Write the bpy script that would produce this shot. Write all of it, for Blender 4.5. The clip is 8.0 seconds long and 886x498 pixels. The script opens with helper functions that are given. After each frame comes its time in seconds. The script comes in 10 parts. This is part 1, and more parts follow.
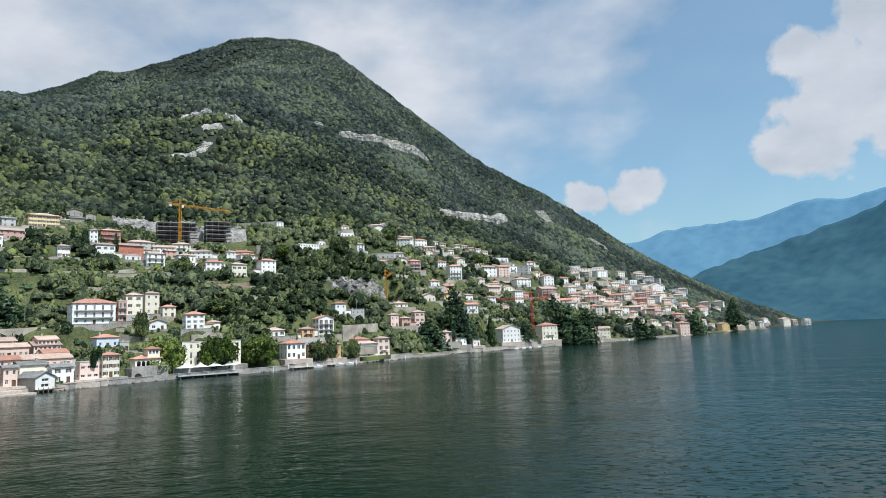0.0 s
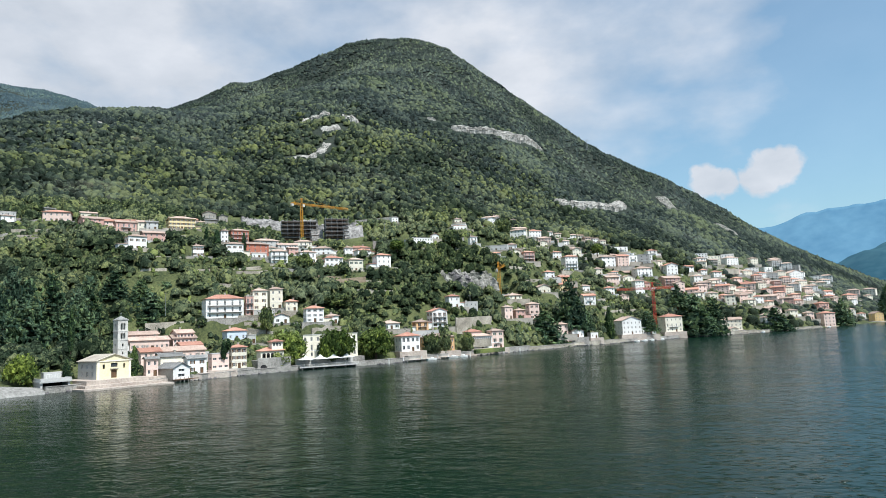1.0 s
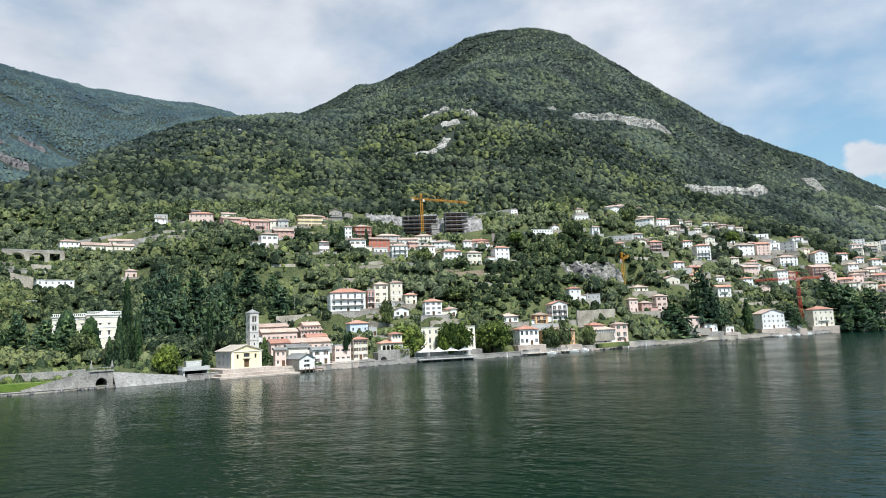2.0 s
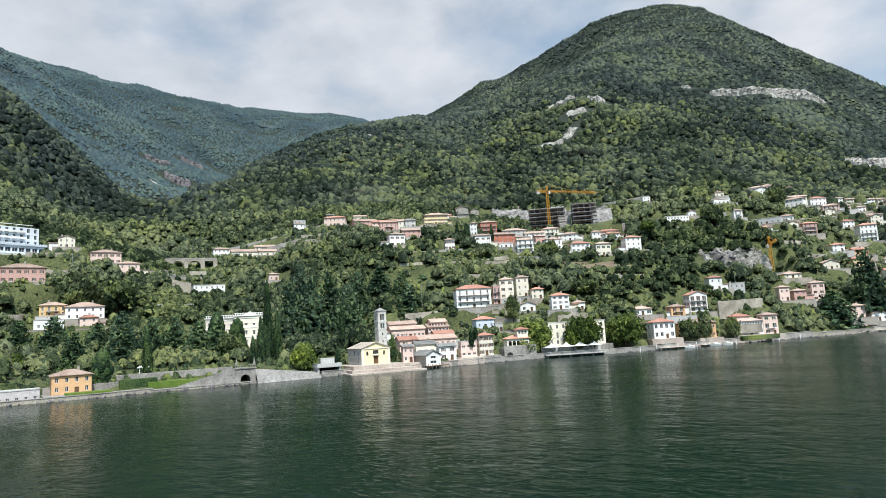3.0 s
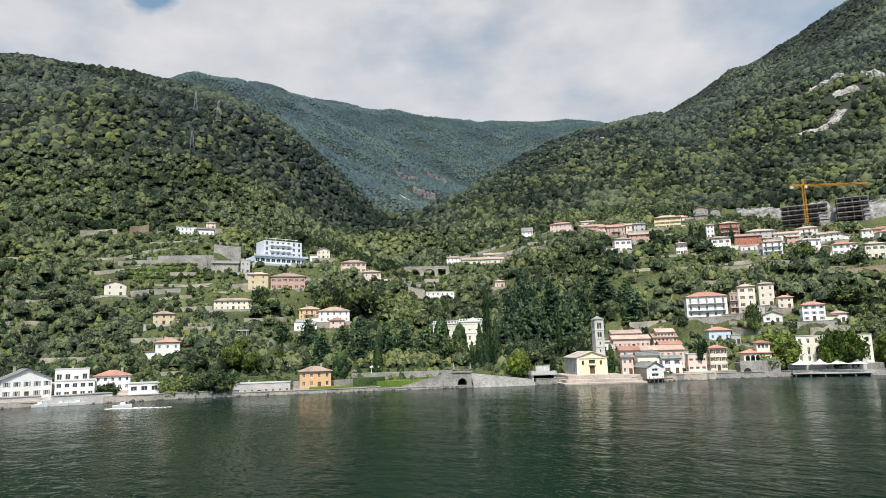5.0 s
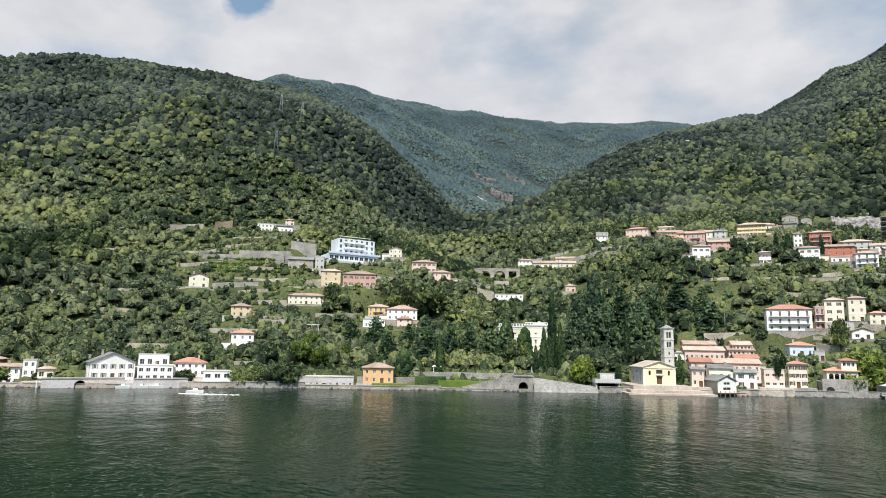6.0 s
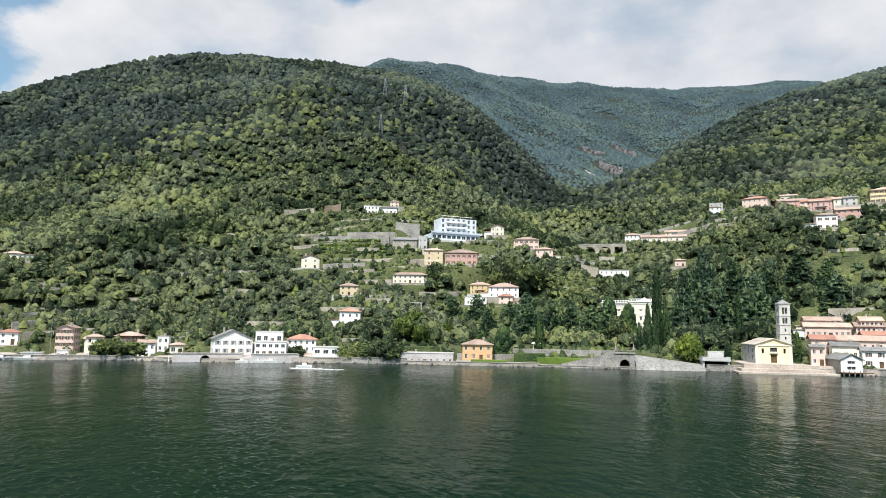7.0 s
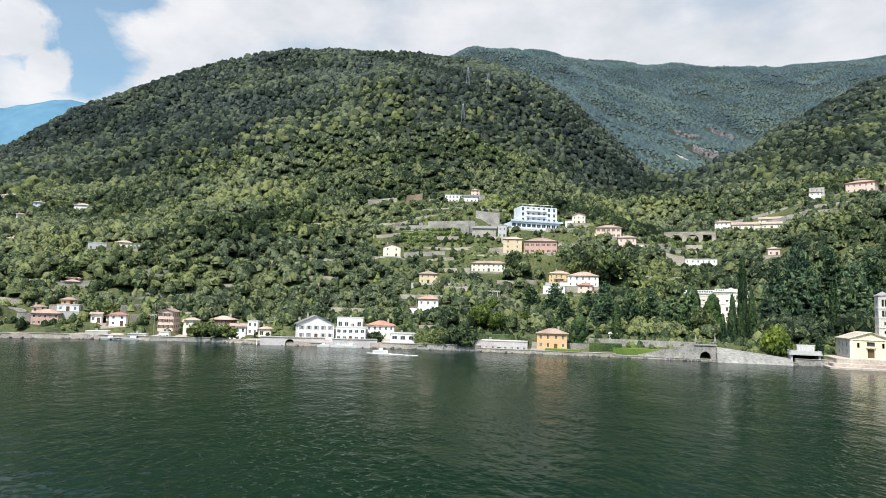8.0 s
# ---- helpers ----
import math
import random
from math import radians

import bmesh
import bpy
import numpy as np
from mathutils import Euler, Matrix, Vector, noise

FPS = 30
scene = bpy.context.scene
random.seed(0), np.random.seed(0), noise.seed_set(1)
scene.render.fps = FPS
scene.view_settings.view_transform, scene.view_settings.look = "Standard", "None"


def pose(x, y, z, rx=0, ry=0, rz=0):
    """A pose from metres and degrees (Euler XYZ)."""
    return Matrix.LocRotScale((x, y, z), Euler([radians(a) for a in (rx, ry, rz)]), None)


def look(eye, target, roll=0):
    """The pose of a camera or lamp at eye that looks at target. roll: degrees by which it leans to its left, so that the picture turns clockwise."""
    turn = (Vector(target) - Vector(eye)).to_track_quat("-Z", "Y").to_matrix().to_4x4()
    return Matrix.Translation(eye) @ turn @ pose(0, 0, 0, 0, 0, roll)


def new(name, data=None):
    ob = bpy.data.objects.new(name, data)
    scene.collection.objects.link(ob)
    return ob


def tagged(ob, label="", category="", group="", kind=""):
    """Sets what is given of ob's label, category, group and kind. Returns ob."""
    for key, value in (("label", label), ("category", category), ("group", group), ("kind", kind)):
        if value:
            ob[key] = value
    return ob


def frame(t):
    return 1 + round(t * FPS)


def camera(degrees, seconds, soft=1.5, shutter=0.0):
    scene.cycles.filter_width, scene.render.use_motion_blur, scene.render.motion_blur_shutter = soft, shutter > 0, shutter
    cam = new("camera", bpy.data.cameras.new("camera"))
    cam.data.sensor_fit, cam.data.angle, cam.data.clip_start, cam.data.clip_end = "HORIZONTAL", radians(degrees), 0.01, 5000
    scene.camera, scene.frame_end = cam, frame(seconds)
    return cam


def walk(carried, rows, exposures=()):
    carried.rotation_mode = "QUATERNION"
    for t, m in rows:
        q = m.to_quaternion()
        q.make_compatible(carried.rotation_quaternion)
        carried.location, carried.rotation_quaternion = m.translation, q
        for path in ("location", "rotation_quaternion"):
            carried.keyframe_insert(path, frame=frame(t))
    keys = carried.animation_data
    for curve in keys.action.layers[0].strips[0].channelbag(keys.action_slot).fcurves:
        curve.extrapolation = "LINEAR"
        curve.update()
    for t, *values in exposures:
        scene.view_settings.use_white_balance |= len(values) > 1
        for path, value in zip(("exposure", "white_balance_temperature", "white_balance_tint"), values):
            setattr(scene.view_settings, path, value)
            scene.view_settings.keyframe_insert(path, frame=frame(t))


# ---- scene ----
# camera: a slow boat deck, panning left along the shore
cam = camera(68.66, 8.0, soft=0.4)
PATH = [
    (0.0, -0.000, 0.000, 13.931, -0.000, 7.364, 2.358),
    (0.5, 1.373, 2.025, 13.930, 4.930, 6.899, 2.567),
    (1.0, 2.754, 4.060, 13.931, 10.434, 7.133, 2.568),
    (2.5, 7.058, 10.282, 13.899, 27.226, 6.885, 2.583),
    (3.0, 8.600, 12.408, 13.892, 33.399, 7.137, 3.280),
    (3.5, 10.182, 14.514, 13.925, 39.752, 7.472, 4.029),
    (4.0, 11.775, 16.616, 13.954, 45.798, 7.565, 3.699),
    (4.5, 13.369, 18.696, 14.010, 50.860, 8.031, 2.872),
    (6.0, 17.862, 24.530, 13.986, 61.061, 8.718, -1.061),
    (6.5, 19.403, 26.374, 13.879, 65.951, 7.898, -1.300),
    (7.0, 21.025, 28.230, 13.955, 70.812, 6.601, -0.919),
    (7.5, 22.753, 30.079, 13.999, 74.593, 5.660, -1.058),
    (8.0, 24.560, 31.918, 14.067, 78.461, 5.379, -1.653),
]
walk(cam, [(t, pose(x, y, z, 90 + pitch, roll, yaw)) for t, x, y, z, yaw, pitch, roll in PATH],
     [(0.0, -0.08, 6050, 11), (1.0, 0.06, 6100, 11), (2.5, 0.10, 6150, 11), (3.5, -0.02, 6300, 12), (4.5, -0.02, 6550, 13), (6.0, 0.07, 6550, 13), (7.0, 0.16, 6450, 12), (8.0, 0.24, 6450, 12)])

# ---- light: high summer sun over the lake, thin cloud over the mountains ----
SUN_EL, SUN_AZ = 56.0, 124.0  # degrees above the lake; clockwise from the y axis
world = bpy.data.worlds.new("sky")
scene.world = world
world.use_nodes = True
wn, wl = world.node_tree.nodes, world.node_tree.links
wn.clear()


def wnode(kind, **values):
    n = wn.new(kind)
    for key, value in values.items():
        n.inputs[int(key[1:])].default_value = value
    return n


def wmath(op, a, b=None, clamp=False):
    n = wn.new("ShaderNodeMath")
    n.operation, n.use_clamp = op, clamp
    for i, v in enumerate((a, b)):
        if v is None:
            continue
        if isinstance(v, (int, float)):
            n.inputs[i].default_value = v
        else:
            wl.new(v, n.inputs[i])
    return n.outputs[0]


def heading(az, el):
    a, e = radians(az), radians(el)
    return Vector((math.sin(a) * math.cos(e), math.cos(a) * math.cos(e), math.sin(e)))


sky = wn.new("ShaderNodeTexSky")
sky.sky_type, sky.sun_disc = "NISHITA", False
sky.sun_elevation, sky.sun_rotation = radians(SUN_EL), radians(SUN_AZ)
sky.air_density, sky.dust_density, sky.ozone_density = 1.0, 2.0, 1.8
coord = wn.new("ShaderNodeTexCoord").outputs["Generated"]
flat = wn.new("ShaderNodeMapping")
flat.inputs["Scale"].default_value = (1, 1, 1.9)
wl.new(coord, flat.inputs[0])
wide = wnode("ShaderNodeTexNoise", _2=2.3, _3=7.0, _4=0.52)
fine = wnode("ShaderNodeTexNoise", _2=9.0, _3=8.0, _4=0.55)
for n in (wide, fine):
    wl.new(flat.outputs[0], n.inputs[0])


def toward(az, el):
    n = wn.new("ShaderNodeVectorMath")
    n.operation = "DOT_PRODUCT"
    wl.new(coord, n.inputs[0])
    n.inputs[1].default_value = heading(az, el)
    return n.outputs["Value"]


# high cloud sheet, thick over the western mountains, torn towards the open lake
veil = wmath("ADD", wide.outputs[0], wmath("MULTIPLY", toward(-62, 34), 0.50))
veil = wmath("SUBTRACT", veil, 0.66)
veil = wmath("MULTIPLY", veil, 4.2, True)
# a few blue gaps in the sheet
for az, el, size in ((-80.0, 28.8, 2.4), (-82.0, 29.8, 1.6), (-109.5, 19.0, 5.0), (-106.5, 24.0, 3.6), (-99.5, 26.5, 1.8), (-112.0, 24.0, 4.0)):
    n = wn.new("ShaderNodeVectorMath")
    n.operation = "DISTANCE"
    wl.new(coord, n.inputs[0])
    n.inputs[1].default_value = heading(az, el)
    torn = wmath("ADD", wmath("DIVIDE", n.outputs["Value"], radians(size)), wmath("MULTIPLY", wmath("SUBTRACT", fine.outputs[0], 0.5), 1.6))
    veil = wmath("MULTIPLY", veil, wmath("MULTIPLY", wmath("SUBTRACT", torn, 0.55), 2.4, True))
# heaped clouds: soft lumps round a few headings
heap = None
for az, el, size in ((12.6, 11.0, 1.6), (13.8, 10.7, 1.3), (16.6, 11.0, 1.7), (18.3, 11.6, 1.7), (17.2, 12.2, 1.2), (31.5, 14.0, 4.2), (35.5, 16.5, 5.0), (30.6, 20.0, 2.4), (36.5, 21.0, 3.4), (28.5, 13.2, 2.2), (33.0, 18.5, 3.6), (-113.0, 19.5, 2.6), (-111.0, 17.0, 2.0)):
    n = wn.new("ShaderNodeVectorMath")
    n.operation = "DISTANCE"
    wl.new(coord, n.inputs[0])
    n.inputs[1].default_value = heading(az, el)
    lump = wmath("SUBTRACT", 1.0, wmath("DIVIDE", n.outputs["Value"], radians(size)))
    heap = lump if heap is None else wmath("MAXIMUM", heap, lump)
puff = wnode("ShaderNodeTexNoise", _2=26.0, _3=7.0, _4=0.55)
wl.new(coord, puff.inputs[0])
heap = wmath("ADD", heap, wmath("MULTIPLY", wmath("SUBTRACT", puff.outputs[0], 0.5), 1.5))
heap = wmath("MULTIPLY", heap, 3.0, True)
cover = wmath("MAXIMUM", wmath("MAXIMUM", veil, heap), 0.16)  # summer haze never quite clears
cover = wmath("MULTIPLY", cover, 0.93)
tone = wn.new("ShaderNodeValToRGB")
tone.color_ramp.elements[0].position, tone.color_ramp.elements[0].color = 0.34, (0.58, 0.61, 0.64, 1)
tone.color_ramp.elements[1].position, tone.color_ramp.elements[1].color = 0.66, (0.82, 0.82, 0.82, 1)
wl.new(wmath("ADD", wmath("MULTIPLY", fine.outputs[0], 0.6), wmath("MULTIPLY", wide.outputs[0], 0.4)), tone.inputs[0])
blue = wn.new("ShaderNodeBackground")
blue.inputs[1].default_value = 0.15
tinge = wn.new("ShaderNodeVectorMath")
tinge.operation, tinge.inputs[1].default_value = "MULTIPLY", (0.88, 1.14, 1.06)
wl.new(sky.outputs[0], tinge.inputs[0])
wl.new(tinge.outputs[0], blue.inputs[0])
cloud = wn.new("ShaderNodeBackground")
cloud.inputs[1].default_value = 1.0
wl.new(tone.outputs[0], cloud.inputs[0])
both = wn.new("ShaderNodeMixShader")
wl.new(cover, both.inputs[0])
wl.new(blue.outputs[0], both.inputs[1])
wl.new(cloud.outputs[0], both.inputs[2])
wl.new(both.outputs[0], wn.new("ShaderNodeOutputWorld").inputs[0])

sun = new("sun", bpy.data.lights.new("sun", "SUN"))
sun.data.energy, sun.data.angle, sun.data.color = 5.0, radians(0.6), (1.0, 0.95, 0.87)
sun.matrix_world = look(heading(SUN_AZ, SUN_EL) * 1000, (0, 0, 0))


# ---- materials ----
def shader(name, low, high, rough=0.8, grain=3.0, stain=0.3, bump=0.3, metal=0.0, per="none", spread_by=0.25, spec=0.3, high_at=0.65):
    """A matte surface: two colours mixed by noise at two scales, relief, and a little change from piece to piece."""
    m = bpy.data.materials.new(name)
    m.use_nodes = True
    t = m.node_tree
    n, l = t.nodes, t.links
    b = n["Principled BSDF"]
    b.inputs["Roughness"].default_value, b.inputs["Metallic"].default_value = rough, metal
    b.inputs["Specular IOR Level"].default_value = spec
    place = n.new("ShaderNodeNewGeometry").outputs["Position"]
    small, large = n.new("ShaderNodeTexNoise"), n.new("ShaderNodeTexNoise")
    small.inputs["Scale"].default_value, small.inputs["Detail"].default_value = grain, 5
    large.inputs["Scale"].default_value, large.inputs["Detail"].default_value = stain, 4
    l.new(place, small.inputs[0]), l.new(place, large.inputs[0])
    add = n.new("ShaderNodeMath")
    add.operation = "ADD"
    half = n.new("ShaderNodeMath")
    half.operation, half.inputs[1].default_value = "MULTIPLY", 0.5
    l.new(small.outputs[0], add.inputs[0]), l.new(large.outputs[0], add.inputs[1]), l.new(add.outputs[0], half.inputs[0])
    ramp = n.new("ShaderNodeValToRGB")
    ramp.color_ramp.elements[0].position, ramp.color_ramp.elements[1].position = 0.35, high_at
    ramp.color_ramp.elements[0].color, ramp.color_ramp.elements[1].color = (*low, 1), (*high, 1)
    l.new(half.outputs[0], ramp.inputs[0])
    out = ramp.outputs[0]
    if per != "none":
        rnd = n.new("ShaderNodeNewGeometry").outputs["Random Per Island"] if per == "island" else n.new("ShaderNodeObjectInfo").outputs["Random"]
        span = n.new("ShaderNodeMapRange")
        span.inputs["To Min"].default_value, span.inputs["To Max"].default_value = 1 - spread_by, 1 + spread_by
        l.new(rnd, span.inputs[0])
        mul = n.new("ShaderNodeVectorMath")
        mul.operation = "SCALE"
        l.new(out, mul.inputs[0]), l.new(span.outputs[0], mul.inputs["Scale"])
        out = mul.outputs[0]
    l.new(out, b.inputs["Base Color"])
    if bump:
        bp = n.new("ShaderNodeBump")
        bp.inputs["Strength"].default_value, bp.inputs["Distance"].default_value = bump, 0.4 / grain
        l.new(small.outputs[0], bp.inputs["Height"]), l.new(bp.outputs[0], b.inputs["Normal"])
    return m


def foliage(name, dark, mid, light, leaf=1.2, patch_scale=0.012, variety=0.55):
    """Leaves: dark gaps and light clumps by colour, each crown a little different, wide tone patches in place of cloud
    shade.
    """
    m = bpy.data.materials.new(name)
    m.use_nodes = True
    n, l = m.node_tree.nodes, m.node_tree.links
    b = n["Principled BSDF"]
    b.inputs["Roughness"].default_value, b.inputs["Specular IOR Level"].default_value = 0.75, 0.12
    geo = n.new("ShaderNodeNewGeometry")
    tex = [n.new("ShaderNodeTexNoise") for _ in range(3)]
    for x, s, d in zip(tex, (leaf, patch_scale, 0.13), (6, 4, 2)):
        x.inputs["Scale"].default_value, x.inputs["Detail"].default_value = s, d
        l.new(geo.outputs["Position"], x.inputs[0])

    def calc(op, a, c):
        q = n.new("ShaderNodeMath")
        q.operation = op
        for i, v in enumerate((a, c)):
            if isinstance(v, (int, float)):
                q.inputs[i].default_value = v
            else:
                l.new(v, q.inputs[i])
        return q.outputs[0]

    # leaf noise paints dark gaps into the crowns
    v = calc("ADD", calc("MULTIPLY", tex[0].outputs[0], 0.72), calc("MULTIPLY", geo.outputs["Random Per Island"], 0.44))
    # wide paler and darker patches put cloud shade into the leaf colour
    v = calc("ADD", v, calc("MULTIPLY", tex[1].outputs[0], 1.25))
    v = calc("ADD", v, calc("MULTIPLY", tex[2].outputs[0], 0.50))
    v = calc("SUBTRACT", v, 0.95)
    ramp = n.new("ShaderNodeValToRGB")
    e = ramp.color_ramp.elements
    e[0].position, e[0].color, e[1].position, e[1].color = 0.28, (*dark, 1), 0.80, (*light, 1)
    mid_e = e.new(0.52)
    mid_e.color = (*mid, 1)
    l.new(v, ramp.inputs[0])
    # stands and single trees differ in hue: mauve-brown, blue-green, plain green, lime
    kin = n.new("ShaderNodeTexNoise")
    kin.inputs["Scale"].default_value, kin.inputs["Detail"].default_value = patch_scale * 1.6, 3.0
    l.new(geo.outputs["Position"], kin.inputs[0])
    hue = n.new("ShaderNodeValToRGB")
    k = hue.color_ramp.elements
    k[0].position, k[0].color, k[1].position, k[1].color = 0.30, (1.02, 0.86, 1.00, 1), 0.70, (1.20, 1.34, 0.70, 1)
    for at, tone in ((0.40, (0.78, 0.98, 1.14, 1)), (0.52, (0.92, 1.05, 0.92, 1))):
        k.new(at).color = tone
    l.new(calc("ADD", calc("MULTIPLY", kin.outputs[0], 0.85), calc("MULTIPLY", geo.outputs["Random Per Island"], 0.17)), hue.inputs[0])
    tint = n.new("ShaderNodeMix")
    tint.data_type, tint.blend_type = "RGBA", "MULTIPLY"
    tint.inputs[0].default_value = variety
    l.new(ramp.outputs[0], tint.inputs[6]), l.new(hue.outputs[0], tint.inputs[7])
    leaf_colour = tint.outputs[2]
    l.new(leaf_colour, b.inputs["Base Color"])
    bp = n.new("ShaderNodeBump")
    bp.inputs["Strength"].default_value, bp.inputs["Distance"].default_value = 0.95, 0.9
    l.new(tex[0].outputs[0], bp.inputs["Height"]), l.new(bp.outputs[0], b.inputs["Normal"])
    thin = n.new("ShaderNodeBsdfTranslucent")
    l.new(leaf_colour, thin.inputs[0])
    mix = n.new("ShaderNodeMixShader")
    mix.inputs[0].default_value = 0.14
    l.new(b.outputs[0], mix.inputs[1]), l.new(thin.outputs[0], mix.inputs[2])
    l.new(mix.outputs[0], n["Material Output"].inputs[0])
    return m


M_FOREST = foliage("forest leaves", (0.009, 0.017, 0.009), (0.050, 0.064, 0.045), (0.178, 0.186, 0.098), 1.7, 0.009, 0.65)
M_GROVE = foliage("garden and hillside leaves", (0.013, 0.024, 0.011), (0.072, 0.092, 0.052), (0.232, 0.240, 0.124), 1.7, 0.012)
# darker, bluer copy of the forest leaves: cloud shade and haze in the colour
M_FOREST_SHADE = foliage("forest leaves tinted with cloud shade and haze", (0.012, 0.020, 0.016), (0.042, 0.055, 0.049), (0.115, 0.132, 0.092), 0.8, 0.007, 0.45)
# distance haze put into the leaf colour as a flat blue-green tint
M_FOREST_HAZE = foliage("far forest leaves tinted blue for haze", (0.036, 0.060, 0.072), (0.058, 0.091, 0.106), (0.098, 0.136, 0.130), 0.5, 0.006, 0.2)
M_BROAD = foliage("broad leaves", (0.018, 0.030, 0.016), (0.082, 0.108, 0.050), (0.225, 0.245, 0.100), 1.6, 0.05)
M_LIME = foliage("pale leaves", (0.030, 0.052, 0.012), (0.095, 0.132, 0.034), (0.225, 0.262, 0.070), 1.6, 0.05)
M_NEEDLE = foliage("needles", (0.022, 0.044, 0.028), (0.078, 0.124, 0.074), (0.185, 0.245, 0.130), 2.0, 0.05)
M_CYPRESS = foliage("cypress scales", (0.012, 0.028, 0.015), (0.042, 0.074, 0.036), (0.105, 0.146, 0.062), 2.0, 0.05)
M_BARK = shader("bark", (0.05, 0.035, 0.025), (0.12, 0.09, 0.065), 0.95, 6, 0.5, 0.6)
M_GRASS = shader("meadow and undergrowth", (0.026, 0.038, 0.016), (0.135, 0.150, 0.058), 0.95, 0.9, 0.06, 1.0, high_at=0.68)
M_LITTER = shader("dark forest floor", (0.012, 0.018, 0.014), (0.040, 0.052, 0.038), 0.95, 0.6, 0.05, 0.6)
M_LAWN = shader("lawn", (0.07, 0.13, 0.02), (0.15, 0.21, 0.04), 0.95, 1.5, 0.1, 0.4)
M_ROCK = shader("limestone", (0.20, 0.19, 0.17), (0.62, 0.59, 0.55), 0.9, 0.5, 0.06, 0.9)
M_CRAG = shader("grey crag", (0.075, 0.07, 0.072), (0.27, 0.25, 0.255), 0.9, 0.6, 0.12, 0.9)
M_WALL = shader("dry stone", (0.18, 0.16, 0.13), (0.56, 0.51, 0.43), 0.92, 2.6, 0.15, 0.8)
M_QUAY = shader("quay stone", (0.16, 0.15, 0.14), (0.44, 0.42, 0.385), 0.85, 2.0, 0.2, 0.6)
M_PAVING = shader("warm paving stone", (0.34, 0.28, 0.24), (0.56, 0.49, 0.43), 0.85, 1.6, 0.2, 0.4)
M_CONCRETE = shader("concrete", (0.40, 0.39, 0.38), (0.60, 0.59, 0.57), 0.85, 1.0, 0.1, 0.2)
M_ROAD = shader("asphalt", (0.04, 0.04, 0.042), (0.075, 0.075, 0.078), 0.9, 5, 0.2, 0.3)
M_EARTH = shader("bare earth", (0.18, 0.13, 0.09), (0.36, 0.29, 0.21), 0.95, 1.0, 0.1, 0.5)
M_TILE = shader("terracotta tiles", (0.29, 0.205, 0.165), (0.52, 0.395, 0.330), 0.85, 2.2, 0.25, 0.7, per="object")
M_TILE_RED = shader("new red tiles", (0.32, 0.155, 0.115), (0.54, 0.285, 0.210), 0.85, 2.2, 0.25, 0.7, per="object")
M_SLATE = shader("grey stone slates", (0.12, 0.12, 0.12), (0.30, 0.30, 0.29), 0.75, 2.2, 0.3, 0.7, per="object")
M_FRAME = shader("white joinery", (0.62, 0.61, 0.58), (0.78, 0.77, 0.74), 0.5, 4, 0.5, 0.05)
M_WOOD = shader("weathered timber", (0.07, 0.04, 0.022), (0.19, 0.115, 0.065), 0.75, 5, 0.4, 0.3)
M_SHUTTER_G = shader("green shutters", (0.03, 0.075, 0.045), (0.06, 0.12, 0.075), 0.6, 6, 0.6, 0.2)
M_SHUTTER_B = shader("brown shutters", (0.085, 0.045, 0.025), (0.16, 0.09, 0.05), 0.6, 6, 0.6, 0.2)
M_SHUTTER_W = shader("grey shutters", (0.28, 0.29, 0.29), (0.42, 0.43, 0.43), 0.6, 6, 0.6, 0.2)
M_STEEL_Y = shader("yellow crane paint", (0.50, 0.23, 0.02), (0.66, 0.33, 0.04), 0.5, 4, 0.4, 0.1)
M_STEEL_R = shader("red crane paint", (0.42, 0.045, 0.03), (0.60, 0.075, 0.05), 0.5, 4, 0.4, 0.1)
M_METAL = shader("galvanised metal", (0.30, 0.31, 0.32), (0.48, 0.49, 0.50), 0.4, 3, 0.4, 0.1, 0.7)
M_CANVAS = shader("white canvas", (0.72, 0.72, 0.70), (0.86, 0.86, 0.84), 0.8, 2, 0.3, 0.1)
# near-black colour that puts the shade of deep openings onto surfaces
M_SHADE = shader("painted interior shade", (0.012, 0.012, 0.013), (0.03, 0.03, 0.032), 0.9, 1, 0.2, 0.0)


def plaster(name, colour, wear=0.16):
    r, g, b = colour
    return shader(name, (r * (1 - wear), g * (1 - wear * 1.1), b * (1 - wear * 1.25)), colour, 0.9, 1.6, 0.16, 0.15, per="object", spread_by=0.09, high_at=0.55)


PLASTER = {
    "white": plaster("white render", (0.86, 0.85, 0.83), 0.12),
    "cream": plaster("cream render", (0.82, 0.77, 0.65)),
    "yellow": plaster("yellow render", (0.76, 0.64, 0.37)),
    "ochre": plaster("ochre render", (0.72, 0.51, 0.25)),
    "orange": plaster("orange render", (0.72, 0.45, 0.25)),
    "pink": plaster("pink render", (0.79, 0.61, 0.54)),
    "rose": plaster("rose render", (0.60, 0.38, 0.33)),
    "red": plaster("brick red render", (0.50, 0.19, 0.13)),
    "sand": plaster("sand-coloured render", (0.66, 0.53, 0.36)),
    "timber": plaster("dark red-brown timber cladding", (0.20, 0.09, 0.055), 0.3),
    "grey": plaster("grey render", (0.50, 0.50, 0.49)),
    "blue": plaster("pale blue render", (0.60, 0.67, 0.76)),
    "sea": plaster("lilac-grey render", (0.56, 0.53, 0.53), 0.25),
    "stone": shader("rubble masonry", (0.24, 0.22, 0.19), (0.50, 0.46, 0.40), 0.92, 3.2, 0.2, 0.7),
}


def glass(name, tint, rough):
    m = bpy.data.materials.new(name)
    m.use_nodes = True
    b = m.node_tree.nodes["Principled BSDF"]
    b.inputs["Base Color"].default_value = (*tint, 1)
    b.inputs["Roughness"].default_value, b.inputs["Specular IOR Level"].default_value = rough, 0.6
    return m


M_PANE = glass("window glass over a dim room", (0.060, 0.066, 0.074), 0.08)


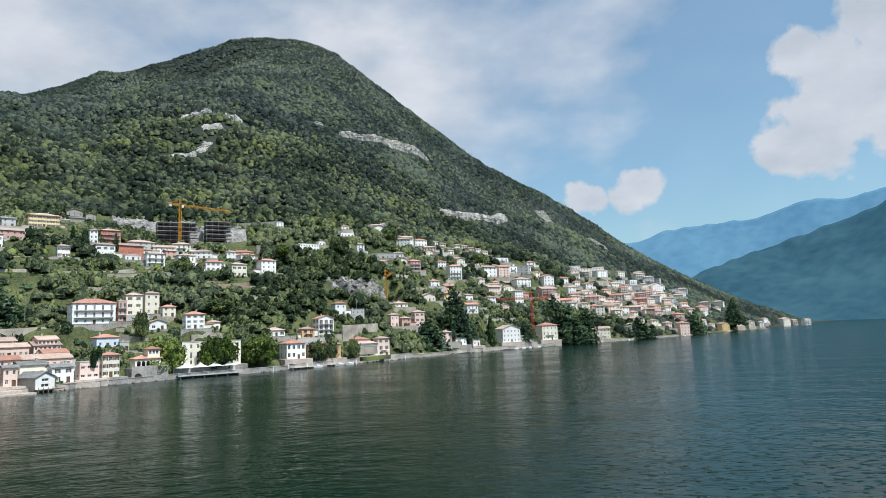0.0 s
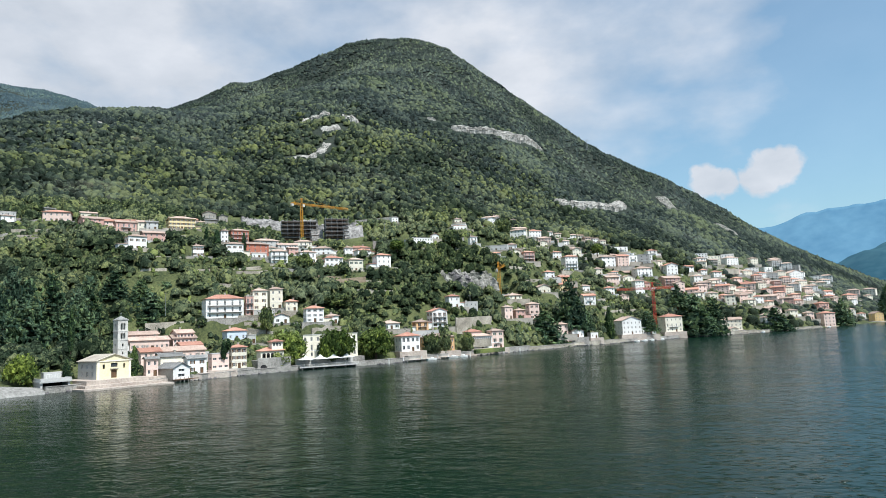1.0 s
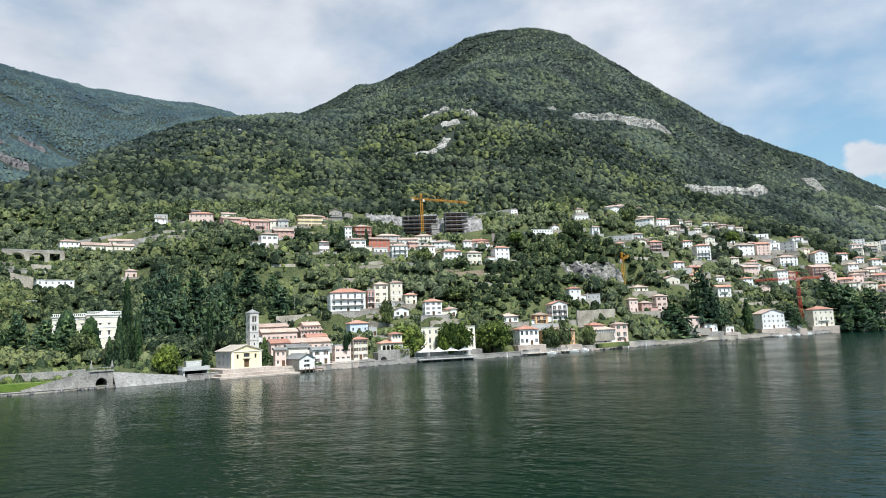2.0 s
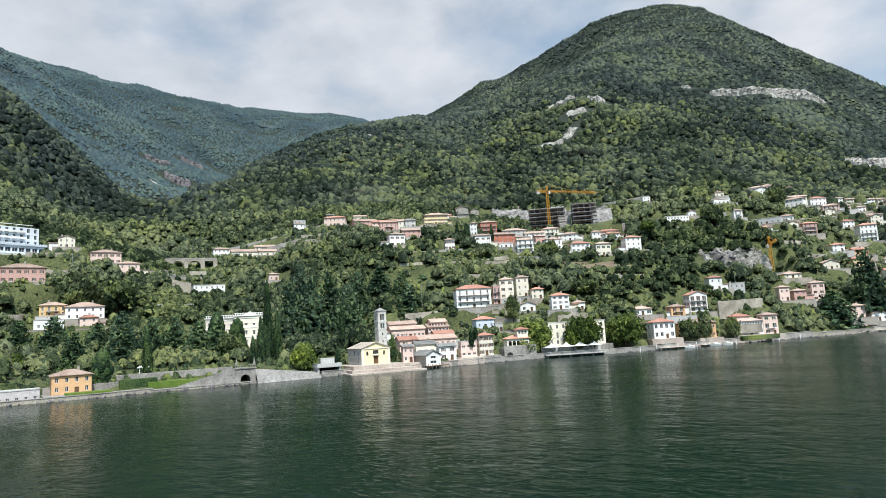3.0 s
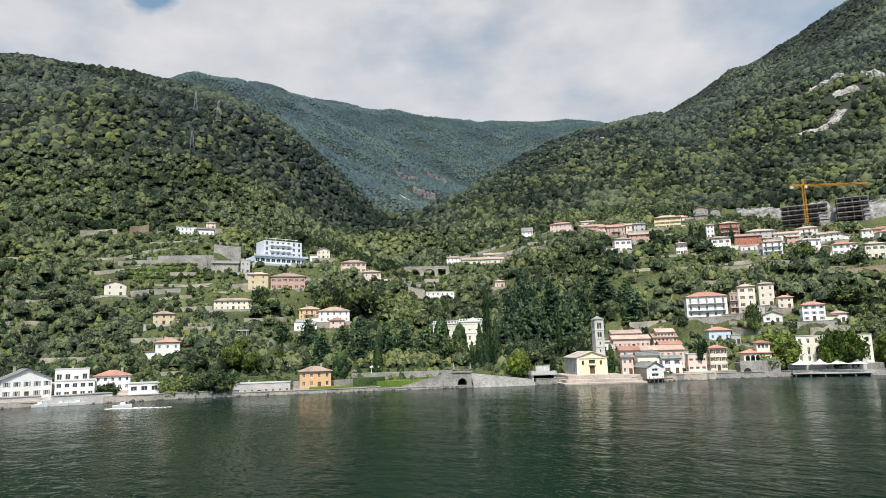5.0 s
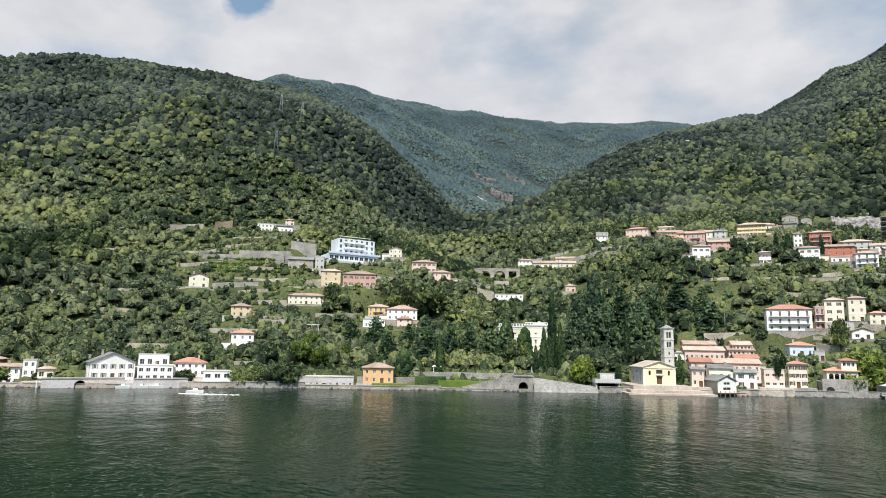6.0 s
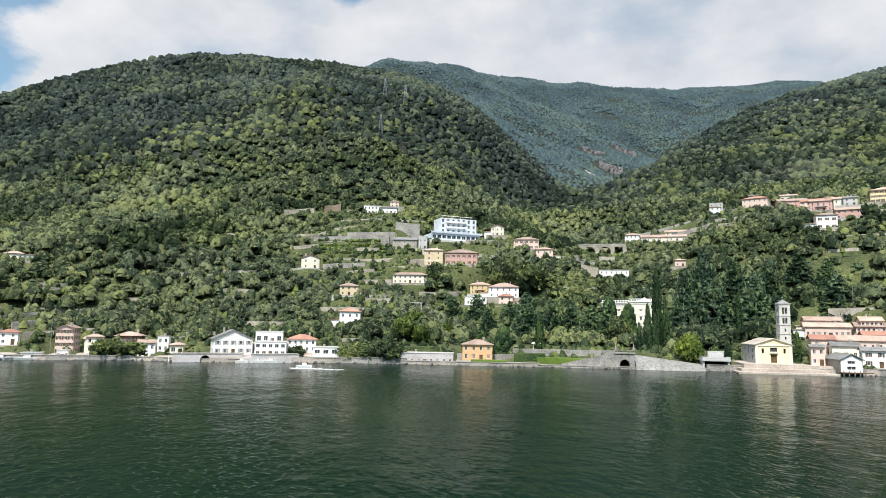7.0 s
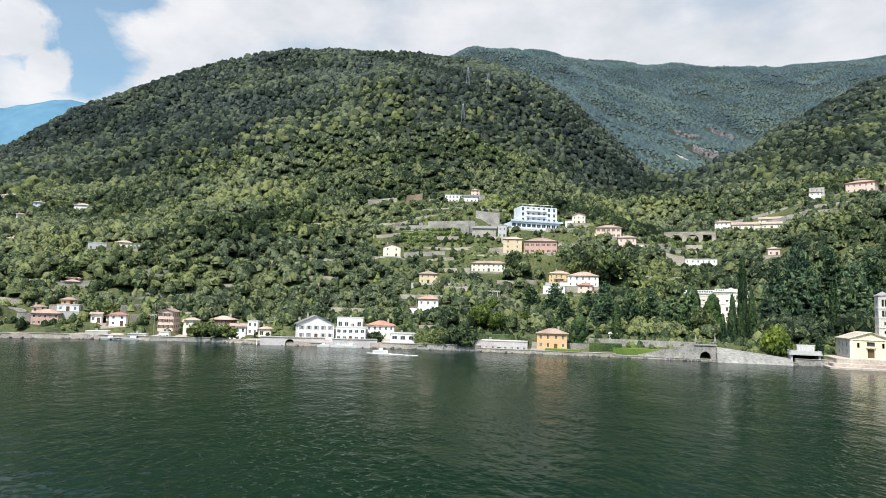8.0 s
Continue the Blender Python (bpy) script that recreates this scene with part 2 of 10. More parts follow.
def lake_water():
    """Deep green water under a light breeze: swell, short steep chop and scattered crests."""
    m = bpy.data.materials.new("lake water")
    m.use_nodes = True
    n, l = m.node_tree.nodes, m.node_tree.links
    b = n["Principled BSDF"]
    b.inputs["Base Color"].default_value = (0.0013, 0.0142, 0.0080, 1)
    b.inputs["IOR"].default_value = 1.16
    place = n.new("ShaderNodeNewGeometry").outputs["Position"]

    def waves(scale, stretch, turn, detail):
        mp = n.new("ShaderNodeMapping")
        mp.inputs["Rotation"].default_value[2] = radians(turn)
        mp.inputs["Scale"].default_value = (scale, scale * stretch, scale)
        l.new(place, mp.inputs[0])
        tx = n.new("ShaderNodeTexNoise")
        tx.inputs["Scale"].default_value, tx.inputs["Detail"].default_value = 1.0, detail
        l.new(mp.outputs[0], tx.inputs[0])
        return tx.outputs[0]

    def span(v, f0, f1, t0, t1):
        rg = n.new("ShaderNodeMapRange")
        for key, value in (("From Min", f0), ("From Max", f1), ("To Min", t0), ("To Max", t1)):
            rg.inputs[key].default_value = value
        l.new(v, rg.inputs[0])
        return rg.outputs[0]

    # gusts ruffle the lake in patches tens of metres wide
    gust = waves(0.018, 2.2, 30, 4.0)
    ruffle = span(gust, 0.36, 0.64, 0.62, 1.0)
    last = None
    for scale, stretch, turn, height, crest in ((0.06, 1.6, 35, 0.42, None), (0.22, 1.5, 48, 0.19, None), (0.50, 1.6, 15, 0.12, None),
                                                (0.80, 2.0, 40, 0.34, (0.58, 0.80)), (1.7, 1.6, 25, 0.014, None)):
        out = waves(scale, stretch, turn, 2.0)
        if crest:  # short steep crests, scattered over calmer water
            out = span(out, *crest, 0.0, 1.0)
        bp = n.new("ShaderNodeBump")
        bp.inputs["Distance"].default_value = height
        l.new(ruffle, bp.inputs["Strength"])
        l.new(out, bp.inputs["Height"])
        if last:
            l.new(last, bp.inputs["Normal"])
        last = bp.outputs[0]
    l.new(span(gust, 0.35, 0.65, 0.12, 0.18), b.inputs["Roughness"])
    l.new(last, b.inputs["Normal"])
    return m


M_WATER = lake_water()


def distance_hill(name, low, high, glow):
    """A backdrop of wooded mountains kilometres off, with the air's haze put in as blue colour and glow."""
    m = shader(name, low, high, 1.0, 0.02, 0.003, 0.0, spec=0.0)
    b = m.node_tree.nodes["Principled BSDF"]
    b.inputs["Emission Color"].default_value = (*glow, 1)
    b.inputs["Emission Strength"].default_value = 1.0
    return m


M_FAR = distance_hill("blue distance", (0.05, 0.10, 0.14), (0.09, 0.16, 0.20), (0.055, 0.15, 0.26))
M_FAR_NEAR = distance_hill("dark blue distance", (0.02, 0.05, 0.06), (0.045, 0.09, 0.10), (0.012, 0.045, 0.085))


# ---- small builders ----
def mesh_of(name, verts, faces, mats, index=None, smooth=False):
    me = bpy.data.meshes.new(name)
    me.from_pydata(verts, [], faces)
    for m in mats:
        me.materials.append(m)
    if index is not None:
        me.polygons.foreach_set("material_index", index)
    if smooth:
        me.polygons.foreach_set("use_smooth", [True] * len(me.polygons))
    me.update()
    return me


def part(name, bm, mats, parent, label="", at=None):
    """Links a bmesh as one mesh object under a thing or a part."""
    me = bpy.data.meshes.new(name)
    bm.to_mesh(me)
    bm.free()
    for m in mats if isinstance(mats, (list, tuple)) else [mats]:
        me.materials.append(m)
    return hang(name, me, parent, label, at)


def hang(name, me, parent, label="", at=None):
    ob = new(name, me)
    ob.parent = parent
    if at is not None:
        ob.matrix_local = at
    return tagged(ob, label) if label else ob


def thing(name, m, label, category, group="", kind=""):
    ob = new(name)
    ob.empty_display_size = 1.0
    ob.matrix_world = m
    return tagged(ob, label, category, group, kind)


def box(bm, x0, x1, y0, y1, z0, z1, mat=0, bevel=0.0):
    v = [bm.verts.new(p) for p in ((x0, y0, z0), (x1, y0, z0), (x1, y1, z0), (x0, y1, z0), (x0, y0, z1), (x1, y0, z1), (x1, y1, z1), (x0, y1, z1))]
    fs = [bm.faces.new([v[i] for i in f]) for f in ((3, 2, 1, 0), (4, 5, 6, 7), (0, 1, 5, 4), (1, 2, 6, 5), (2, 3, 7, 6), (3, 0, 4, 7))]
    for f in fs:
        f.material_index = mat
    if bevel:
        bmesh.ops.bevel(bm, geom=list({e for f in fs for e in f.edges}), offset=bevel, segments=1, affect="EDGES")
    return fs


def rod(bm, a, b, r0, r1=None, sides=6, mat=0):
    a, b = Vector(a), Vector(b)
    r1 = r0 if r1 is None else r1
    z = (b - a).normalized()
    x = z.orthogonal().normalized()
    y = z.cross(x)
    rings = []
    for c, r in ((a, r0), (b, r1)):
        rings.append([bm.verts.new(c + (x * math.cos(t) + y * math.sin(t)) * r) for t in [2 * math.pi * i / sides for i in range(sides)]])
    for i in range(sides):
        j = (i + 1) % sides
        bm.faces.new((rings[0][i], rings[0][j], rings[1][j], rings[1][i])).material_index = mat
    bm.faces.new(rings[0][::-1]).material_index = mat
    bm.faces.new(rings[1]).material_index = mat


def lattice(x, y, scale, seed):
    """Smooth value noise from -1 to 1."""
    x, y = np.asarray(x, float) / scale, np.asarray(y, float) / scale
    ix, iy = np.floor(x), np.floor(y)
    fx, fy = x - ix, y - iy
    fx, fy = fx * fx * (3 - 2 * fx), fy * fy * (3 - 2 * fy)

    def corner(a, b):
        h = np.sin(a * 127.1 + b * 311.7 + seed * 74.7) * 43758.5453
        return (h - np.floor(h)) * 2 - 1

    top = corner(ix, iy) * (1 - fx) + corner(ix + 1, iy) * fx
    low = corner(ix, iy + 1) * (1 - fx) + corner(ix + 1, iy + 1) * fx
    return top * (1 - fy) + low * fy


# ---- the land and the lake ----
# landform lines: x, y, z in metres; the lake lies at z = 0
EAST_RIDGE = [(-326, 1413, 702), (-225, 1422, 657), (-146, 1392, 578), (-84, 1377, 509), (-36, 1370, 455), (36, 1380, 413), (109, 1386, 368), (220, 1403, 313), (280, 1402, 267), (353, 1417, 228), (476, 1422, 149), (545, 1419, 111), (643, 1443, 68), (745, 1461, 33), (862, 1523, 10)]
WEST_RIDGE = [(-457, 1408, 691), (-567, 1432, 677), (-681, 1448, 660), (-805, 1452, 628), (-951, 1409, 576), (-1065, 1388, 582)]
SPUR = [(-891, 1080, 440), (-797, 870, 363), (-713, 701, 299), (-639, 561, 235), (-568, 442, 176), (-505, 360, 134), (-449, 300, 103)]
HEAD_RIDGE = [(-1640, 1887, 875), (-1798, 1737, 880), (-1917, 1525, 879), (-2024, 1290, 904), (-2036, 1069, 881), (-2004, 909, 867), (-1856, 746, 815), (-1712, 556, 756), (-1600, 405, 706), (-1526, 269, 640)]
LEFT_HUMP = [(-1116, 98, 457), (-1080, 19, 432), (-1049, -55, 410), (-1000, -141, 375), (-952, -188, 339), (-866, -244, 270), (-811, -287, 206), (-734, -319, 142), (-658, -380, 87)]
LEFT_SPUR = [(-1189, 386, 484), (-970, 402, 389), (-836, 408, 302), (-726, 402, 219), (-617, 371, 155), (-509, 318, 110)]
VALLEY = [(-1302, 1093, 420), (-1078, 812, 300), (-879, 593, 205), (-715, 459, 140), (-545, 354, 92), (-410, 287, 75)]
FACES = [(-271, 811, 294), (-27, 1121, 316), (114, 1233, 225), (-200, 640, 165), (-400, 640, 215), (-430, 760, 265), (-560, 800, 340), (-620, 1150, 430), (-155, 620, 160), (-26, 766, 135), (-160, 1000, 330), (100, 950, 155), (220, 1150, 190), (330, 1250, 165), (-330, 1050, 450), (-480, 1300, 560), (-629, 202, 238), (-563, 152, 194), (-731, 319, 291), (-499, 5, 116), (-427, 74, 88), (-640, 20, 215), (-820, 60, 315), (-560, -150, 110), (-700, -130, 190), (-620, 300, 190), (-520, 250, 135)]
TOWN = [(-158, 285, 24), (-180, 290, 33), (-130, 310, 26), (-95, 385, 49), (-175, 385, 64), (-228, 362, 82), (-209, 301, 60), (-307, 329, 84), (-360, 299, 72), (-290, 250, 40), (-331, 160, 57), (-333, 190, 62), (-313, 200, 52), (-345, 80, 42), (-385, 124, 78), (-415, 100, 86), (-358, 34, 52), (-312, -17, 24), (-293, 86, 22), (-274, 155, 24), (-248, 198, 21), (-212, 215, 11), (-235, 135, 6), (-281, 273, 45), (-200, 500, 92), (-65, 505, 88), (-120, 540, 112), (-10, 512, 60), (14, 578, 66), (63, 617, 46), (115, 689, 60), (21, 481, 22), (246, 845, 22), (-45, 400, 22), (-90, 290, 12), (-40, 450, 52), (75, 700, 88), (160, 780, 80), (260, 960, 80), (400, 1080, 60), (560, 1250, 40), (-290, 40, 12), (-285, -40, 12), (-330, -60, 40), (-430, -80, 65), (-152, 205, 4), (-165, 240, 10), (-120, 262, 5), (-190, 262, 22), (-225, 262, 26)]
SHORE = [(-205, -330), (-215, -220), (-226, -140), (-231, -74), (-233, -47), (-228, -19), (-226, 2), (-214, 25), (-211, 43), (-206, 70), (-199, 91), (-189, 110), (-180, 133), (-167, 158), (-156, 183), (-146, 202), (-131, 222), (-120, 245), (-106, 267), (-86, 284), (-70, 304), (-43, 344), (-18, 385), (8, 425), (44, 466), (99, 533), (160, 587), (244, 681), (401, 901), (583, 1130), (770, 1400), (870, 1540)]
SOUTH = [(-330, -330, 40), (-600, -400, 90), (-900, -500, 110), (-1300, -120, 240), (-1350, 250, 330), (-1700, 200, 350), (-300, -160, 25)]
NORTH = [(800, 1650, 6), (600, 1900, 60), (200, 2200, 350), (-300, 2400, 620), (-900, 2300, 500), (1000, 1560, -12), (900, 1800, -10), (1000, 900, -25), (600, 600, -30), (1500, 2300, -25), (300, -300, -35), (1600, 1200, -30), (900, 2600, -20)]


# the shoreline, walked at even steps
def inland(x, y):
    """Signed metres from the shoreline, positive on land, and the nearest shore index."""
    x, y = np.atleast_1d(np.asarray(x, float)), np.atleast_1d(np.asarray(y, float))
    best, side = np.full(x.shape, 1e9), np.zeros(x.shape)
    for (ax, ay), (bx, by) in zip(SHORE[:-1], SHORE[1:]):
        dx, dy = bx - ax, by - ay
        f = np.clip(((x - ax) * dx + (y - ay) * dy) / (dx * dx + dy * dy), 0, 1)
        d = np.hypot(x - ax - f * dx, y - ay - f * dy)
        s = np.sign(dx * (y - ay) - dy * (x - ax))
        near = d < best
        best, side = np.where(near, d, best), np.where(near, s, side)
    return best * side


def knots():
    rows = [p for line in (EAST_RIDGE, WEST_RIDGE, SPUR, HEAD_RIDGE, LEFT_HUMP, LEFT_SPUR, VALLEY, FACES, TOWN, SOUTH, NORTH) for p in line]
    for line, z in ((np.array(SHORE, float), 1.6),):
        t = np.gradient(line, axis=0)
        n = np.stack([-t[:, 1], t[:, 0]], -1) / np.hypot(*t.T)[:, None]
        for p, m in zip(line, n):
            rows.append((*p, z))
            rows.append((*(p - 40 * m), -14))
            rows.append((*(p - 200 * m), -30))
    return np.array(rows, float)


KNOTS = knots()


def spread(ax, ay, bx, by):
    return np.sqrt((ax - bx) ** 2 + (ay - by) ** 2 + 15.0 ** 2)


def solve_land():
    k, n = KNOTS, len(KNOTS)
    a = np.zeros((n + 1, n + 1))
    a[:n, :n] = spread(k[:, None, 0], k[:, None, 1], k[None, :, 0], k[None, :, 1]) + np.eye(n) * -6.0
    a[:n, n] = a[n, :n] = 1
    return np.linalg.solve(a, np.append(k[:, 2], 0))


WEIGHTS = solve_land()


def land(x, y):
    """Ground height in metres before fine relief."""
    x, y = np.atleast_1d(np.asarray(x, float)), np.atleast_1d(np.asarray(y, float))
    z = np.full(x.shape, WEIGHTS[-1])
    for (kx, ky, _), w in zip(KNOTS, WEIGHTS[:-1]):
        z += w * spread(x, y, kx, ky)
    inl = inland(x, y)
    z = np.where(inl > 0, np.maximum(z, np.clip(inl * 0.9, 0, 1.5)), np.minimum(z, inl * 0.8))
    return z


HEIGHTS = []
PADS = []  # levelled plots under the buildings: x, y, height, radius


def ground_z(x, y):
    """Ground height with gullies and small unevenness."""
    x, y = np.atleast_1d(np.asarray(x, float)), np.atleast_1d(np.asarray(y, float))
    z = land(x, y)
    rise = np.clip((z - 95) / 140, 0, 1)
    z = z + rise * (9 * lattice(x, y, 110, 3) + 6 * lattice(x, y, 48, 4) + 2.5 * lattice(x, y, 20, 5))
    z = z + np.clip((z - 4) / 20, 0, 1) * (0.7 * lattice(x, y, 14, 6))
    if PADS:
        top, low, most = np.zeros_like(z), np.full_like(z, 1e-9), np.zeros_like(z)
        for px, py, pz, r in PADS:
            near = np.hypot(x - px, y - py)
            w = np.clip((2.1 * r - near) / (1.1 * r), 0, 1)
            w = w * w * (3 - 2 * w)
            top, low, most = top + w * w * pz, low + w * w, np.maximum(most, w)
        z = z * (1 - most) + most * top / low
    edge = inland(x, y)
    z = np.where(edge > 0, np.minimum(z, 0.9 + np.maximum(0, edge - 6.0) * 1.3), np.minimum(z, edge * 0.8))  # a low foreshore behind the quays
    far = np.clip((np.hypot(x, y) - 2900) / 800, 0, 1)
    return np.where(z < 40, np.minimum(z, 60 - 90 * far), z * (1 - far) + -30 * far)


def gz(x, y):
    """Ground height at one place, from a 4 m grid once that is filled."""
    if not HEIGHTS:
        return float(ground_z(x, y)[0])
    i, j = (x + 700) / 4, (y + 260) / 4
    a, b = int(i), int(j)
    g, f, h = HEIGHTS[0], i - int(i), j - int(j)
    if not (0 <= a < g.shape[0] - 1 and 0 <= b < g.shape[1] - 1):
        return float(ground_z(x, y)[0])
    return float((g[a, b] * (1 - f) + g[a + 1, b] * f) * (1 - h) + (g[a, b + 1] * (1 - f) + g[a + 1, b + 1] * f) * h)


def fill_heights():
    x, y = np.meshgrid(np.arange(-700, 500, 4.0), np.arange(-260, 1300, 4.0), indexing="ij")
    HEIGHTS.append(ground_z(x.ravel(), y.ravel()).reshape(x.shape))


def build_ground():
    az = np.radians(np.concatenate([np.arange(-130, 45, 0.42), np.arange(45, 230, 3.0)]))
    r = np.concatenate([np.linspace(110, 520, 120), np.exp(np.linspace(np.log(526), np.log(2600), 90)), np.array([2900, 3300, 3900, 4800])])
    a, d = np.meshgrid(az, r, indexing="ij")
    x, y = d * np.sin(a), d * np.cos(a)
    z = ground_z(x.ravel(), y.ravel()).reshape(x.shape)
    n, m = x.shape
    verts = np.stack([x, y, z], -1).reshape(-1, 3).tolist() + [[0, 0, -40]]
    faces = []
    for i in range(n):
        j = (i + 1) % n
        for k in range(m - 1):
            faces.append((i * m + k, i * m + k + 1, j * m + k + 1, j * m + k))
        faces.append((n * m, i * m, j * m))
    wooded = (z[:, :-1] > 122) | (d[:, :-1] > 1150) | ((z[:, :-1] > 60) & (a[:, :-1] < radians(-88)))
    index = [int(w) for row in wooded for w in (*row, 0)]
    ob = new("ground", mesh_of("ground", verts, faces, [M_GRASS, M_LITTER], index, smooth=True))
    return tagged(ob, "steep green lakeside mountains of meadow and undergrowth", "mountainside", kind="structure")



lake = new("water", mesh_of("water", [(4850 * math.cos(t), 4850 * math.sin(t), 0) for t in [2 * math.pi * i / 96 for i in range(96)]], [tuple(range(96))], [M_WATER]))
tagged(lake, "dark green lake water ruffled by small waves", "lake", kind="structure")


def far_range(name, label, mat, foot, crest_at, crest, seed, rough=26):
    """A mountain chain far off: from its foot at the water up to a crest given as azimuth and height."""
    azs = np.arange(crest[0][0], crest[-1][0] + 0.01, 0.35)
    top = np.interp(azs, [c[0] for c in crest], [c[1] for c in crest])
    steps = np.linspace(0, 1, 40)
    verts, faces = [], []
    for i, a in enumerate(azs):
        for s in steps:
            d = foot + (crest_at - foot) * s
            x, y = d * math.sin(radians(a)), d * math.cos(radians(a))
            z = top[i] * s ** 1.1
            z += s * rough * float(lattice(x, y, 260, seed) + 0.5 * lattice(x, y, 110, seed + 1) + 0.3 * lattice(x, y, 45, seed + 2))
            verts.append((x, y, z - 6))
        d = crest_at + 500
        verts.append((d * math.sin(radians(a)), d * math.cos(radians(a)), 0))
    m = len(steps) + 1
    for i in range(len(azs) - 1):
        for k in range(m - 1):
            faces.append((i * m + k, i * m + k + 1, (i + 1) * m + k + 1, (i + 1) * m + k))
    ob = new(name, mesh_of(name, verts, faces, [mat], smooth=True))
    return tagged(ob, label, "mountain", kind="structure")


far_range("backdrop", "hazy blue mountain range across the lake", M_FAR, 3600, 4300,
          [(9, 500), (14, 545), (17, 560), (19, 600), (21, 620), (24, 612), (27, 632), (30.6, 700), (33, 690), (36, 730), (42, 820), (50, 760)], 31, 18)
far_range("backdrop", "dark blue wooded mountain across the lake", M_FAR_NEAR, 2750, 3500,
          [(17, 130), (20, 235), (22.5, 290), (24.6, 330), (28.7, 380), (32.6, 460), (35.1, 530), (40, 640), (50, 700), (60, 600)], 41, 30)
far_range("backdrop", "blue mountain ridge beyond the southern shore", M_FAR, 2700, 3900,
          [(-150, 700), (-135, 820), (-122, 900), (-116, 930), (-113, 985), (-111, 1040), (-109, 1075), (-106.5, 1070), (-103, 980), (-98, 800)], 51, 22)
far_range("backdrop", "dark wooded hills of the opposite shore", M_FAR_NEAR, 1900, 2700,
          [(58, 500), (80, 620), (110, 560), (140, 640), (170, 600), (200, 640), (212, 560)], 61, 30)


# ---- buildings ----
FOOTPRINTS = []  # x, y, radius kept free of trees
GARDENS = []     # x, y, radius with low planting only, so the camera sees what stands behind


def openings_wall(bm, length, height, holes, base, depth=0.22, mat=0):
    """A wall in the x-z plane facing -y, from (0, base) up, with real openings: holes are (x0, x1, z0, z1)."""
    xs = sorted({0.0, length, *[h[0] for h in holes], *[h[1] for h in holes]})
    zs = sorted({base, height, *[h[2] for h in holes], *[h[3] for h in holes]})
    cache = {}

    def v(x, y, z):
        key = (round(x, 4), y, round(z, 4))
        if key not in cache:
            cache[key] = bm.verts.new((x, y, z))
        return cache[key]

    for x0, x1 in zip(xs[:-1], xs[1:]):
        for z0, z1 in zip(zs[:-1], zs[1:]):
            cx, cz = (x0 + x1) / 2, (z0 + z1) / 2
            if any(h[0] < cx < h[1] and h[2] < cz < h[3] for h in holes):
                continue
            bm.faces.new((v(x0, 0, z0), v(x1, 0, z0), v(x1, 0, z1), v(x0, 0, z1))).material_index = mat
    for x0, x1, z0, z1 in holes:
        for a, b in (((x0, z0), (x0, z1)), ((x0, z1), (x1, z1)), ((x1, z1), (x1, z0)), ((x1, z0), (x0, z0))):
            bm.faces.new((v(a[0], 0, a[1]), v(b[0], 0, b[1]), v(b[0], depth, b[1]), v(a[0], depth, a[1]))).material_index = mat


WINDOW_MESHES = {}


def window_mesh(w, h, kind="casement"):
    """A glazed window: frame, mullion, transom and pane, centred on its foot, facing -y."""
    key = (round(w, 2), round(h, 2), kind)
    if key not in WINDOW_MESHES:
        bm = bmesh.new()
        f = 0.09
        xs = [-w / 2, -w / 2 + f, -0.04, 0.04, w / 2 - f, w / 2] if kind == "casement" else [-w / 2, -w / 2 + f, w / 2 - f, w / 2]
        zs = [0, f, h - f, h]
        cache = {}

        def v(x, y, z):
            if (x, y, z) not in cache:
                cache[(x, y, z)] = bm.verts.new((x, y, z))
            return cache[(x, y, z)]

        for i, (x0, x1) in enumerate(zip(xs[:-1], xs[1:])):
            for j, (z0, z1) in enumerate(zip(zs[:-1], zs[1:])):
                glazed = j == 1 and i % 2 == 1
                y = 0.06 if glazed else 0.0
                bm.faces.new((v(x0, y, z0), v(x1, y, z0), v(x1, y, z1), v(x0, y, z1))).material_index = 1 if glazed else 0
                if glazed:
                    for a, b in (((x0, z0), (x1, z0)), ((x1, z0), (x1, z1)), ((x1, z1), (x0, z1)), ((x0, z1), (x0, z0))):
                        bm.faces.new((v(a[0], 0.0, a[1]), v(b[0], 0.0, b[1]), v(b[0], 0.06, b[1]), v(a[0], 0.06, a[1])))
        me = bpy.data.meshes.new("window")
        bm.to_mesh(me)
        bm.free()
        for m in (M_FRAME if kind != "door" else M_WOOD, M_PANE if kind != "door" else M_WOOD):
            me.materials.append(m)
        WINDOW_MESHES[key] = me
    return WINDOW_MESHES[key]


SHUTTER_MESHES = {}


def shutter_mesh(w, h, mat):
    key = (round(w, 2), round(h, 2), mat.name)
    if key not in SHUTTER_MESHES:
        bm = bmesh.new()
        box(bm, -w / 2, w / 2, -0.06, -0.01, 0, h, 0)
        me = bpy.data.meshes.new("shutter")
        bm.to_mesh(me)
        bm.free()
        me.materials.append(mat)
        SHUTTER_MESHES[key] = me
    return SHUTTER_MESHES[key]


